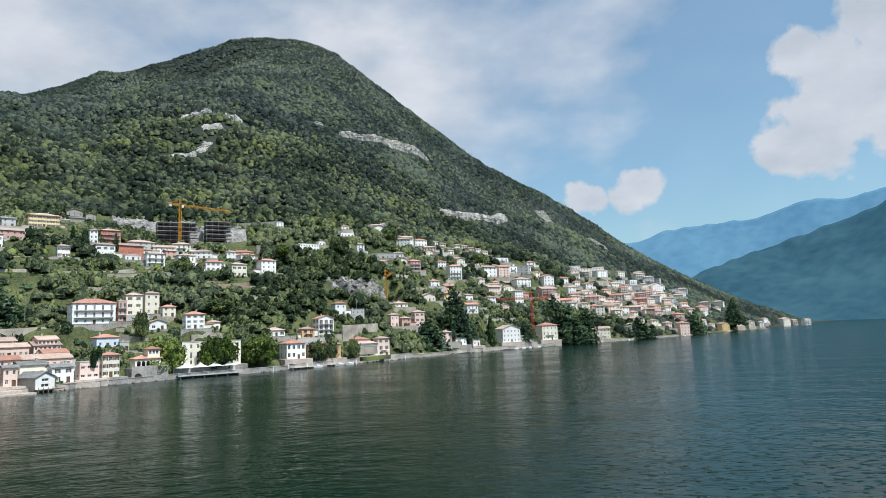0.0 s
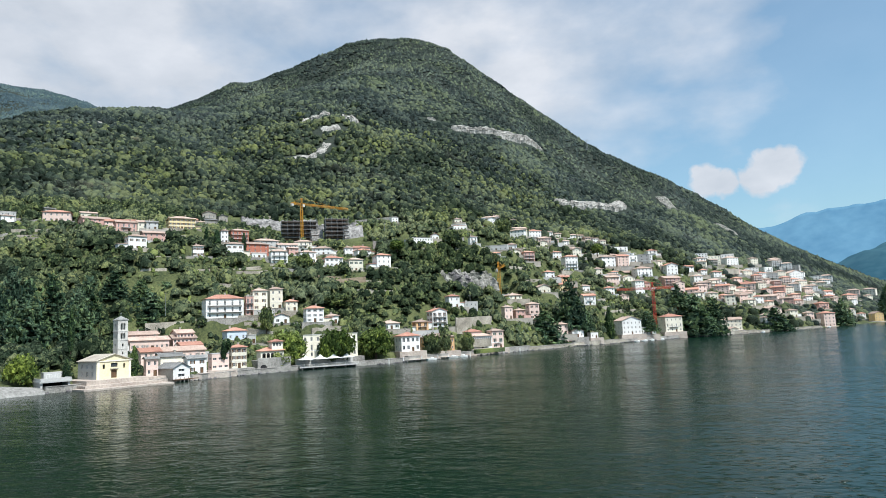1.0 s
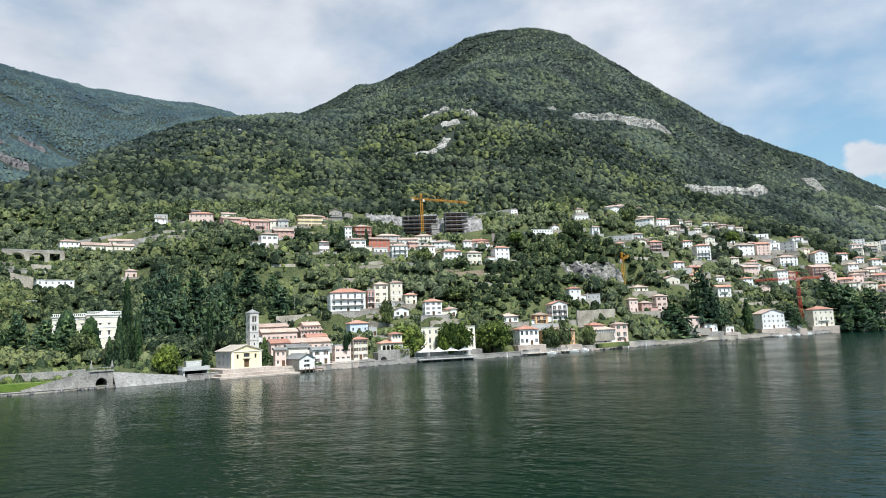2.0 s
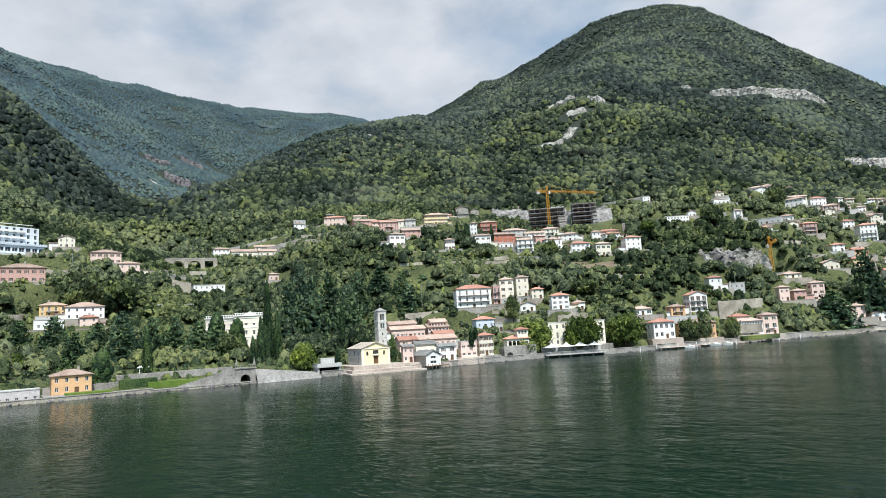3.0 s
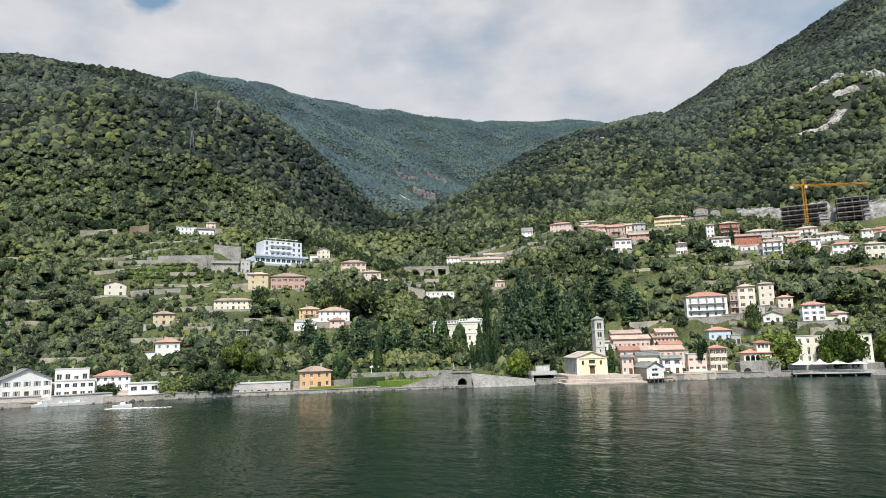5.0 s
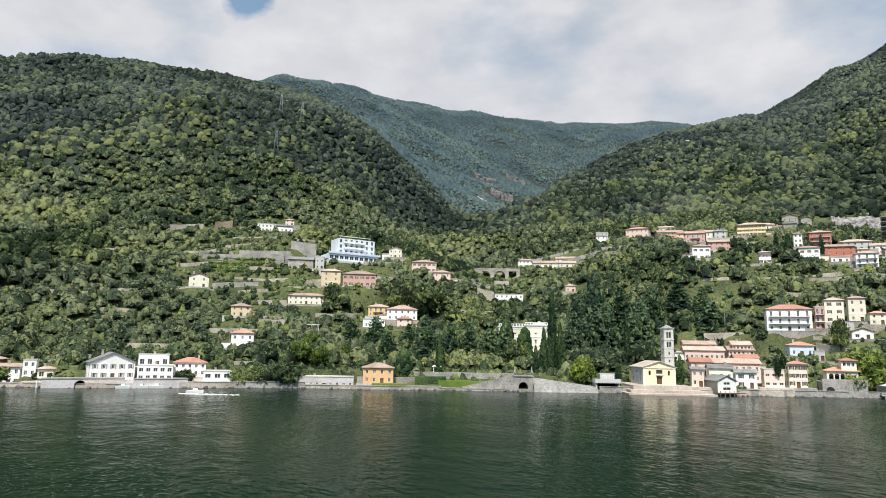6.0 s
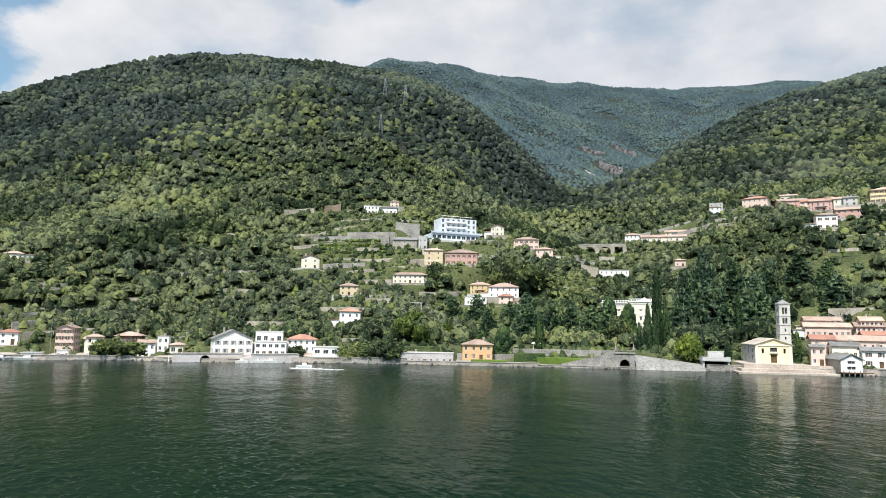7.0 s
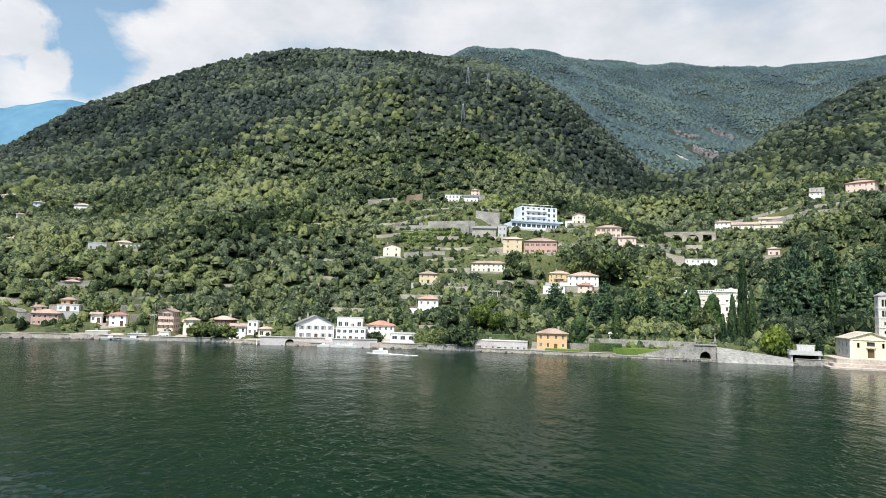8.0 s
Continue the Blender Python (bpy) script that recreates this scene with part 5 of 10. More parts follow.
def crane(x, y, z, h, jib, back, heading_deg, mat, label):
    """A tower crane: lattice mast and jib of separate members, cab, counterweight and ties."""
    root = thing("tower_crane", pose(x, y, z, 0, 0, 90 - heading_deg), label, "crane")
    FOOTPRINTS.append((x, y, 3))

    def lattice_beam(name, a, b, s, bay, parent):
        a, b = Vector(a), Vector(b)
        up = (b - a).normalized()
        u = up.orthogonal().normalized()
        v = up.cross(u)
        bm = bmesh.new()
        n = max(2, int((b - a).length / bay))
        legs = [u * s + v * s, u * s - v * s, -u * s - v * s, -u * s + v * s]
        for q in legs:
            rod(bm, a + q, b + q, 0.14, 0.14, 4)
        for k in range(n):
            p, r = a.lerp(b, k / n), a.lerp(b, (k + 1) / n)
            for i in range(4):
                rod(bm, p + legs[i], r + legs[(i + 1) % 4], 0.075, 0.075, 3)
        return part(name, bm, mat, parent)

    lattice_beam("mast", (0, 0, -4), (0, 0, h), 0.75, 1.9, root)
    lattice_beam("jib", (0.5, 0, h + 0.3), (jib, 0, h + 0.3), 0.6, 1.7, root)
    lattice_beam("counter_jib", (-0.5, 0, h + 0.3), (-back, 0, h + 0.3), 0.6, 1.7, root)
    lattice_beam("tower_head", (0, 0, h + 0.9), (0, 0, h + 5.0), 0.4, 1.4, root)
    for nm, tx in (("tie_rod", jib * 0.7), ("tie_rod", -back * 0.9)):
        bm = bmesh.new()
        rod(bm, (0, 0, h + 5.0), (tx, 0, h + 0.8), 0.07, 0.07, 4)
        part(nm, bm, mat, root)
    bm = bmesh.new()
    box(bm, -back, -back + 2.2, -0.8, 0.8, h - 1.6, h + 0.2, 0, 0.05)
    part("counterweight", bm, M_CONCRETE, root)
    bm = bmesh.new()
    box(bm, 0.4, 1.8, -1.7, -0.6, h - 1.8, h + 0.1, 0, 0.08)
    part("cab", bm, M_FRAME, root)


crane(-187, 463.5, 85, 28.5, 42, 9, 38, M_STEEL_Y, "yellow tower crane above the hillside building site")
crane(-37.5, 438, 30, 23, 22, 8, 165, M_STEEL_Y, "yellow tower crane among the waterfront trees")
crane(71, 515, 12, 26, 27, 16, 262, M_STEEL_R, "red tower crane above the eastern waterfront")


# ---- valley road on its viaduct ----
def build_viaduct():
    a = math.degrees(math.atan2(275 - 251, -334 + 348))
    root = thing("viaduct", pose(-341, 263, 62, 0, 0, a), "grey stone road viaduct with two low arches", "viaduct", kind="structure")
    bm = bmesh.new()
    box(bm, -15, 15, -1.6, 1.6, 3.4, 4.4)
    for x in (-13, -3.2, 6.5, 14):
        box(bm, x - 1.2, x + 1.2, -1.5, 1.5, -8, 3.4)
    for x in (-8.1, 1.6):
        pts = [(x - 3.7 * math.cos(math.pi * i / 8), 3.4 - 2.6 + 2.6 * math.sin(math.pi * i / 8)) for i in range(9)]
        for (x0, z0), (x1, z1) in zip(pts[:-1], pts[1:]):
            for y in (-1.5, 1.5):
                q = [bm.verts.new(p) for p in ((x0, y, z0), (x1, y, z1), (x1, y, 3.4), (x0, y, 3.4))]
                bm.faces.new(q if y < 0 else q[::-1])
            bm.faces.new([bm.verts.new(p) for p in ((x0, -1.5, z0), (x0, 1.5, z0), (x1, 1.5, z1), (x1, -1.5, z1))])
    part("arches", bm, M_WALL, root)
    bm = bmesh.new()
    for y in (-1.7, 1.4):
        box(bm, -15, 15, y, y + 0.3, 4.4, 5.3)
    part("parapet", bm, M_QUAY, root)
    bm = bmesh.new()
    box(bm, -15, 15, -1.4, 1.4, 4.404, 4.45)
    part("carriageway", bm, M_ROAD, root)
    for k in range(-4, 5):
        FOOTPRINTS.append((-341 + k * 3.2 * math.cos(radians(a)) + 3, 263 + k * 3.2 * math.sin(radians(a)) - 2, 4))


build_viaduct()


# ---- bare rock: cliff bands and scree ----
def cliff(x0, y0, x1, y1, drop, seed, label, out=3.0, lift=0.0, clear=0.5, stone=None):
    """A broken limestone band along the slope between two points, about 'drop' metres high."""
    length = math.hypot(x1 - x0, y1 - y0)
    n, m = max(10, int(length / 1.6)), 15
    rng = random.Random(seed)
    d = Vector((x1 - x0, y1 - y0, 0)).normalized()
    nrm = Vector((d.y, -d.x, 0))
    verts, faces = [], []
    fx = np.repeat(np.arange(n + 1) / n, m)
    run = (np.tile(np.arange(m) / (m - 1), n + 1) - 0.5) * drop * 1.1
    floor = ground_z(x0 + (x1 - x0) * fx - nrm.x * run, y0 + (y1 - y0) * fx - nrm.y * run)
    for i in range(n + 1):
        f = i / n
        c = Vector((x0 + (x1 - x0) * f, y0 + (y1 - y0) * f, 0))
        swell = math.sin(math.pi * f) ** 0.35 * (0.65 + 0.35 * math.sin(i * 0.7 + seed) + rng.uniform(-0.2, 0.2))
        for j in range(m):
            s = j / (m - 1)
            p = c - nrm * ((s - 0.5) * drop * 1.1)
            bulge = out * swell * math.sin(math.pi * min(1, s * 1.05)) ** 0.6
            crack = 1 if rng.random() < 0.16 else 0
            p = p + nrm * (bulge + rng.uniform(-0.5, 0.5) * out * 0.7 - crack * out * 0.6)
            verts.append((p.x, p.y, floor[i * m + j] + lift + bulge * 0.5 + rng.uniform(-1.0, 1.0) - 1.6 * crack - (2.6 + lift if j in (0, m - 1) or i in (0, n) else 0)))
    for i in range(n):
        for j in range(m - 1):
            faces.append((i * m + j, (i + 1) * m + j, (i + 1) * m + j + 1, i * m + j + 1))
    ob = new("cliff", mesh_of("cliff", verts, faces, [stone or M_ROCK]))
    tagged(ob, label, "cliff", kind="structure")
    steps = max(2, int(length / 6))
    for i in range(steps + 1):
        f = i / steps
        FOOTPRINTS.append((x0 + (x1 - x0) * f + nrm.x * 4, y0 + (y1 - y0) * f + nrm.y * 4, drop * clear))


cliff(-335, 828, -296, 836, 15, 1, "pale limestone cliff band in the mountain forest", 5, 3.5, 0.62)
cliff(-281, 840, -258, 844, 13, 2, "pale limestone cliff in the mountain forest", 5, 3.5, 0.62)
cliff(-298, 706, -272, 722, 12, 3, "pale grey scree patch in the woods", 2)
cliff(-274, 726, -270, 752, 12, 4, "pale grey scree patch in the woods", 2)
cliff(-290, 780, -268, 796, 13, 5, "pale grey scree patch in the woods", 2)
cliff(-150, 1000, -78, 1088, 12, 6, "long pale limestone cliff band on the mountain", 5, 3.5, 0.62)
cliff(-84, 1088, -18, 1190, 14, 7, "long pale limestone cliff band on the mountain", 6, 3.5, 0.62)
cliff(8, 890, 108, 1052, 14, 8, "narrow pale limestone band above the town", 5, 3.5, 0.62)
cliff(-190, 995, -180, 1005, 8, 13, "small bare rock ledge in the forest", 3)
cliff(-1095, 715, -1020, 690, 26, 10, "grey rock slabs in the wooded gorge", 5)
cliff(-1177, 799, -1148, 842, 26, 31, "brownish grey rock slabs high in the wooded gorge", 5, 4.0, 0.55, M_CRAG)
cliff(-1323, 940, -1293, 982, 22, 32, "brownish grey rock slabs high in the wooded gorge", 5, 4.0, 0.55, M_CRAG)
cliff(-1271, 814, -1243, 858, 18, 33, "brownish grey rock slabs high in the wooded gorge", 5, 4.0, 0.55, M_CRAG)
cliff(-560, 700, -540, 715, 10, 11, "grey rock outcrop in the forest", 3)


M_SPRAYED = shader("stained sprayed concrete", (0.13, 0.125, 0.12), (0.42, 0.40, 0.385), 0.92, 0.7, 0.18, 0.8)
M_SPECKLE = shader("weathered limestone with tufts of scrub", (0.040, 0.050, 0.035), (0.40, 0.38, 0.35), 0.92, 0.55, 0.2, 0.9)


def sprayed_slope(x, y, z, face, w, h, lean, label):
    """A cut slope under sprayed concrete, with anchor ribs."""
    root = thing("cut_slope", pose(x, y, z, 0, 0, 180 - face) @ Matrix.Rotation(radians(-lean), 4, "X"), label, "slope", kind="structure")
    FOOTPRINTS.append((x, y, w * 0.55))
    rng = random.Random(int(x))
    n, m = int(w / 1.2), int(h / 1.2)
    verts = [(-w / 2 + w * i / n + rng.uniform(-0.2, 0.2), rng.uniform(-0.25, 0.25) + (4.0 if i in (0, n) or j in (0, m) else 0), h * j / m + rng.uniform(-0.2, 0.2)) for i in range(n + 1) for j in range(m + 1)]
    faces = [(i * (m + 1) + j, (i + 1) * (m + 1) + j, (i + 1) * (m + 1) + j + 1, i * (m + 1) + j + 1) for i in range(n) for j in range(m)]
    hang("face", mesh_of("face", verts, faces, [M_SPRAYED]), root)


cliff(-72, 416, -42, 444, 16, 9, "bare pale limestone crag with scrub above the waterfront", 3.0, 0.6, 0.28, M_SPECKLE)
# shade below the crag painted by using the darker stone
cliff(-66, 418, -56, 428, 10, 19, "rock face at the foot of the crag, shade put in as dark grey stone", 3, 2.0, 0.3, M_CRAG)
cliff(-252, 492, -198, 528, 17, 12, "bare excavated rock slope behind the building site", 2, 2.0, 0.6, M_SPRAYED)
cliff(-196, 522, -160, 520, 10, 14, "bare excavated rock slope behind the building site", 2, 1.5, 0.6, M_SPRAYED)
cliff(281, 1198, 301, 1176, 24, 16, "pale grey rock slabs on the mountain flank", 4, 3.0, 0.5, M_SPECKLE)
cliff(203, 1294, 218, 1247, 22, 17, "grey rock slabs on the mountain flank", 4, 3.0, 0.45, M_SPECKLE)


sprayed_slope(-149, 476, 80, 152, 17, 22, 28, "pale sprayed concrete slope beside the building site")
sprayed_slope(-178.5, 474, 82, 152, 11, 17, 26, "pale excavated slope between the unfinished buildings")


# ---- boats ----
def boat(x, y, turn, length, label):
    root = thing("motor_boat", pose(x, y, 0.05, 0, 0, turn), label, "boat", "boats")
    bm = bmesh.new()
    n = 8
    rings = []
    for i in range(n + 1):
        f = i / n
        half = 0.17 * length * (1 - max(0, f - 0.45) ** 2 * 3.2)
        rings.append([bm.verts.new(p) for p in ((length * (f - 0.5), -half, 0.65 + 0.25 * f), (length * (f - 0.5), -half * 0.7, -0.2), (length * (f - 0.5), half * 0.7, -0.2), (length * (f - 0.5), half, 0.65 + 0.25 * f))])
    for p, q in zip(rings[:-1], rings[1:]):
        for i in range(3):
            bm.faces.new((p[i], q[i], q[i + 1], p[i + 1]))
        bm.faces.new((p[3], q[3], q[0], p[0]))
    bm.faces.new(rings[0]), bm.faces.new(rings[-1][::-1])
    bmesh.ops.recalc_face_normals(bm, faces=bm.faces[:])
    part("hull", bm, M_CANVAS, root)
    bm = bmesh.new()
    box(bm, -length * 0.12, length * 0.18, -length * 0.1, length * 0.1, 0.75, 1.35, 0, 0.1)
    part("cabin", bm, M_CANVAS, root)
    bm = bmesh.new()
    box(bm, length * 0.18, length * 0.2, -length * 0.09, length * 0.09, 0.95, 1.5)
    part("windscreen", bm, M_PANE, root)


boat(-183, 54.5, 65, 4.8, "small white motor boat under way on the lake")
for bx, by, bt, bl in ((-208, 37, 80, 4.0), (-207.6, 42, 78, 4.4), (-207, 46.5, 82, 4.2), (-228, -8, 85, 6.5), (-229, -15, 88, 6.0), (-229, -30, 80, 7.5), (-230, -38, 92, 6.0), (-228.5, -3, 80, 5.0)):
    boat(bx, by, bt, bl, "small white boat moored along the quay")
for bx, by, bl in ((52, 468, 6.0), (58, 477, 6.5), (64, 486, 5.5), (72, 497, 7.0), (167, 590, 6), (252, 683, 7), (-60, 312, 6), (-52, 326, 7.5), (-48, 332, 6.5)):
    boat(bx, by, 52, bl, "white boat moored at the landing stage")

retaining_wall(-373.7, 102.1, 65.4, -363.7, 130.1, 66.1, 3.8, M_QUAY)
retaining_wall(-381.9, 80.7, 65.3, -384.6, 90.3, 68.5, 2.1, M_WALL)
retaining_wall(-346.1, 83.6, 44.1, -337.4, 106.0, 45.2, 2.5, M_QUAY)
retaining_wall(-317.1, 101.1, 34.5, -310.9, 114.7, 34.8, 2.1, M_WALL)
retaining_wall(-425.2, 68.1, 86.1, -424.1, 88.0, 88.5, 3.1, M_WALL)
retaining_wall(-419.8, 94.4, 87.6, -420.9, 105.6, 89.9, 5.4, M_EARTH)
retaining_wall(-401.3, 103.0, 79.8, -395.9, 120.1, 81.3, 1.1, M_WALL)
retaining_wall(-389.2, 96.4, 72.5, -386.7, 114.8, 75.7, 1.1, M_WALL)
retaining_wall(-334.8, 95.1, 40.7, -328.7, 109.6, 42.2, 1.6, M_WALL)
retaining_wall(-375.8, 133.6, 73.4, -367.1, 146.9, 71.2, 4.9, M_QUAY)
retaining_wall(-343.8, 65.4, 41.2, -338.4, 83.5, 40.2, 2.2, M_WALL)
retaining_wall(-340.4, 109.4, 47.8, -336.9, 122.3, 49.6, 1.6, M_WALL)
retaining_wall(-328.4, 128.2, 46.9, -325.3, 137.5, 47.9, 2.5, M_WALL)
retaining_wall(-328.4, 119.8, 44.5, -320.0, 133.9, 43.8, 1.2, M_WALL)
retaining_wall(-167.9, 331.6, 48.8, -159.9, 345.7, 50.6, 1.3, M_WALL)
retaining_wall(-169.9, 338.0, 52.1, -164.9, 352.4, 54.2, 1.3, M_WALL)
retaining_wall(-158.0, 349.6, 51.2, -146.6, 357.4, 50.1, 2.7, M_QUAY)
retaining_wall(-137.0, 356.9, 47.2, -121.7, 362.4, 45.4, 1.7, M_EARTH)
retaining_wall(-130.5, 348.0, 41.7, -109.1, 367.8, 44.3, 2.6, M_EARTH)
retaining_wall(-56.2, 363.5, 15.4, -39.3, 392.6, 16.0, 5.1, M_WALL)
retaining_wall(-112.1, 366.9, 44.4, -100.6, 371.6, 42.9, 1.0, M_WALL)
retaining_wall(-166.7, 530.6, 108.8, -130.2, 534.7, 109.9, 1.9, M_QUAY)
retaining_wall(-130.0, 458.6, 79.0, -103.1, 455.3, 74.2, 2.1, M_QUAY)
retaining_wall(-147.4, 497.1, 93.6, -122.8, 503.8, 95.8, 1.4, M_WALL)
retaining_wall(-125.4, 514.5, 100.7, -98.4, 503.6, 93.4, 1.4, M_WALL)
retaining_wall(-162.7, 277.9, 21.7, -144.0, 288.0, 20.9, 2.2, M_WALL)
retaining_wall(-142.9, 286.0, 19.7, -130.9, 290.5, 18.7, 2.2, M_WALL)
retaining_wall(-139.9, 282.5, 17.6, -128.1, 284.5, 15.2, 1.6, M_WALL)
retaining_wall(-179.8, 265.7, 21.2, -170.0, 272.1, 21.3, 1.7, M_WALL)
retaining_wall(-58.0, 478.2, 72.3, -35.7, 519.1, 77.5, 1.3, M_WALL)
retaining_wall(-35.3, 513.7, 75.5, -16.6, 561.8, 78.8, 1.3, M_WALL)
retaining_wall(4.4, 525.8, 54.4, 18.1, 553.9, 55.1, 2.3, M_WALL)
retaining_wall(31.6, 695.2, 98.3, 67.3, 692.7, 86.1, 3.0, M_QUAY)
retaining_wall(22.0, 683.5, 97.2, 49.9, 699.1, 93.6, 2.4, M_QUAY)
retaining_wall(22.2, 484.6, 23.2, 37.4, 508.1, 24.4, 2.1, M_WALL)
retaining_wall(-8.8, 458.6, 31.8, 3.2, 473.4, 30.7, 1.6, M_WALL)
retaining_wall(254.5, 943.9, 72.4, 272.3, 949.7, 67.9, 4.3, M_QUAY)
retaining_wall(175.5, 775.4, 66.7, 245.3, 939.3, 74.9, 2.8, M_WALL)
retaining_wall(32.7, 492.6, 19.9, 47.7, 516.3, 21.4, 2.2, M_WALL)
retaining_wall(-368.5, 312.3, 78.0, -317.1, 357.7, 93.3, 2.1, M_QUAY)
retaining_wall(-337.9, 296.0, 69.2, -306.2, 320.9, 78.6, 1.6, M_QUAY)
retaining_wall(-348.0, 355.1, 94.7, -332.3, 373.6, 99.6, 1.3, M_QUAY)
retaining_wall(-243.7, 328.9, 73.3, -221.6, 339.1, 73.3, 1.4, M_WALL)
retaining_wall(-220.0, 345.4, 74.8, -214.0, 375.6, 78.1, 1.4, M_WALL)
retaining_wall(-203.5, 307.9, 57.9, -188.6, 333.9, 59.3, 0.9, M_WALL)
retaining_wall(-184.2, 315.3, 50.5, -172.6, 334.6, 51.9, 0.9, M_WALL)
retaining_wall(-170.2, 330.1, 49.3, -159.9, 343.1, 49.7, 1.6, M_WALL)
retaining_wall(-171.4, 335.3, 51.8, -164.0, 348.3, 52.9, 1.0, M_WALL)
retaining_wall(-323.2, 219.1, 54.8, -332.0, 245.0, 57.1, 1.0, M_WALL)
retaining_wall(-336.9, 223.4, 59.9, -393.1, 280.4, 72.2, 1.1, M_WALL)
retaining_wall(-310.8, 228.9, 48.7, -305.2, 237.1, 45.9, 1.7, M_WALL)
retaining_wall(-177.1, 268.6, 21.6, -166.1, 275.2, 21.9, 1.4, M_WALL)
retaining_wall(-234.0, 74.1, 6.5, -234.5, 85.4, 7.0, 1.1, M_WALL)
retaining_wall(-224.4, 81.0, 5.3, -228.3, 95.4, 6.1, 0.9, M_QUAY)
retaining_wall(-218.2, 67.2, 3.9, -214.3, 78.9, 3.6, 0.8, M_WALL)
retaining_wall(-254.4, 11.6, 6.5, -256.9, 26.4, 7.0, 0.8, M_WALL)
retaining_wall(-264.5, 41.5, 8.4, -259.1, 59.4, 9.1, 0.8, M_WALL)
retaining_wall(-276.1, -47.4, 11.0, -283.3, -35.4, 12.3, 1.1, M_WALL)
retaining_wall(-262.8, -40.0, 7.6, -265.9, -30.5, 8.1, 1.0, M_WALL)
retaining_wall(-291.3, -85.4, 21.1, -297.2, -64.2, 22.1, 0.8, M_WALL)
retaining_wall(-283.0, -77.6, 17.4, -289.3, -66.2, 18.7, 0.8, M_WALL)
retaining_wall(-278.3, -66.9, 14.6, -290.2, -54.8, 17.1, 0.8, M_WALL)
retaining_wall(-281.6, -52.2, 13.4, -290.3, -40.5, 15.1, 1.4, M_QUAY)
retaining_wall(-271.9, -45.9, 9.9, -281.1, -35.8, 11.4, 1.6, M_QUAY)
retaining_wall(-387.3, 61.6, 65.9, -385.2, 83.0, 67.5, 1.1, M_WALL)
retaining_wall(-369.7, 67.5, 57.1, -370.5, 95.4, 61.5, 1.0, M_WALL)
retaining_wall(-352.8, 92.9, 49.9, -335.3, 119.6, 48.0, 1.3, M_WALL)
retaining_wall(-378.0, 82.2, 63.0, -362.9, 125.9, 65.0, 2.8, M_QUAY)



# pale rendered sea walls below the western lake houses, one with a boat tunnel
def sea_wall(x, y, turn, length, tunnel=None):
    root = thing("sea_wall", pose(x, y, 0, 0, 0, turn), "pale lilac-grey rendered sea wall standing in the lake", "sea wall", kind="structure")
    runs = [(-length / 2, length / 2)] if tunnel is None else [(-length / 2, tunnel - 1.6), (tunnel + 1.6, length / 2)]
    for x0, x1 in runs:
        bm = bmesh.new()
        box(bm, x0, x1, -0.4, 5.0, -3, 2.75, 0, 0.03)
        part("wall", bm, PLASTER["sea"], root)
    bm = bmesh.new()
    box(bm, -length / 2 - 0.1, length / 2 + 0.1, -0.55, 5.1, 2.754, 2.95)
    part("coping", bm, M_QUAY, root)
    if tunnel is not None:
        bm = bmesh.new()
        pts = arch_points(3.2, 2.3)
        for (x0, z0), (x1, z1) in zip(pts[:-1], pts[1:]):
            if abs(x1 - x0) > 0.02:
                prism_pts = [(x0, z0), (x1, z1), (x1, 2.75), (x0, 2.75)]
                lo = [bm.verts.new((tunnel + px, -0.38, pz)) for px, pz in prism_pts]
                hi = [bm.verts.new((tunnel + px, 1.2, pz)) for px, pz in prism_pts]
                bm.faces.new(lo), bm.faces.new(hi[::-1])
                for i in range(4):
                    bm.faces.new((lo[i], lo[(i + 1) % 4], hi[(i + 1) % 4], hi[i]))
        bmesh.ops.recalc_face_normals(bm, faces=bm.faces[:])
        part("arch", bm, PLASTER["sea"], root)
        # end wall in near-black, painting the shade inside the tunnel
        bm = bmesh.new()
        box(bm, tunnel - 1.6, tunnel + 1.6, 4.6, 4.9, -3, 2.75)
        part("tunnel_end", bm, M_SHADE, root)


sea_wall(-213.3, 26.5, 89.8, 22.5, -1.0)
sea_wall(-208.0, 48.2, 93.7, 15.4)


def boat_wake(x0, y0, x1, y1):
    """Low streaks of foam left on the water behind a boat."""
    rng = random.Random(8)
    length = math.hypot(x1 - x0, y1 - y0)
    d, nrm = Vector(((x1 - x0) / length, (y1 - y0) / length, 0)), Vector((-(y1 - y0) / length, (x1 - x0) / length, 0))
    bm = bmesh.new()
    for k in range(170):
        f = rng.random() ** 1.6
        c = Vector((x0, y0, 0)) + d * (f * length) + nrm * rng.gauss(0, 0.35 + 0.5 * f)
        s = rng.uniform(0.12, 0.45) * (1 - 0.6 * f)
        m = Matrix.Translation(c) @ Matrix.Rotation(math.atan2(d.y, d.x) + rng.uniform(-0.3, 0.3), 4, "Z") @ Matrix.Diagonal((s * 2.4, s, s * 0.35, 1))
        bmesh.ops.create_icosphere(bm, subdivisions=1, radius=1.0, matrix=m)
    me = bpy.data.meshes.new("boat_wake")
    bm.to_mesh(me)
    bm.free()
    me.materials.append(M_CANVAS)
    tagged(new("boat_wake", me), "broken white foam trailing behind the motor boat", "wake", kind="stuff")


boat_wake(-181.6, 50.5, -172.5, 64.8)


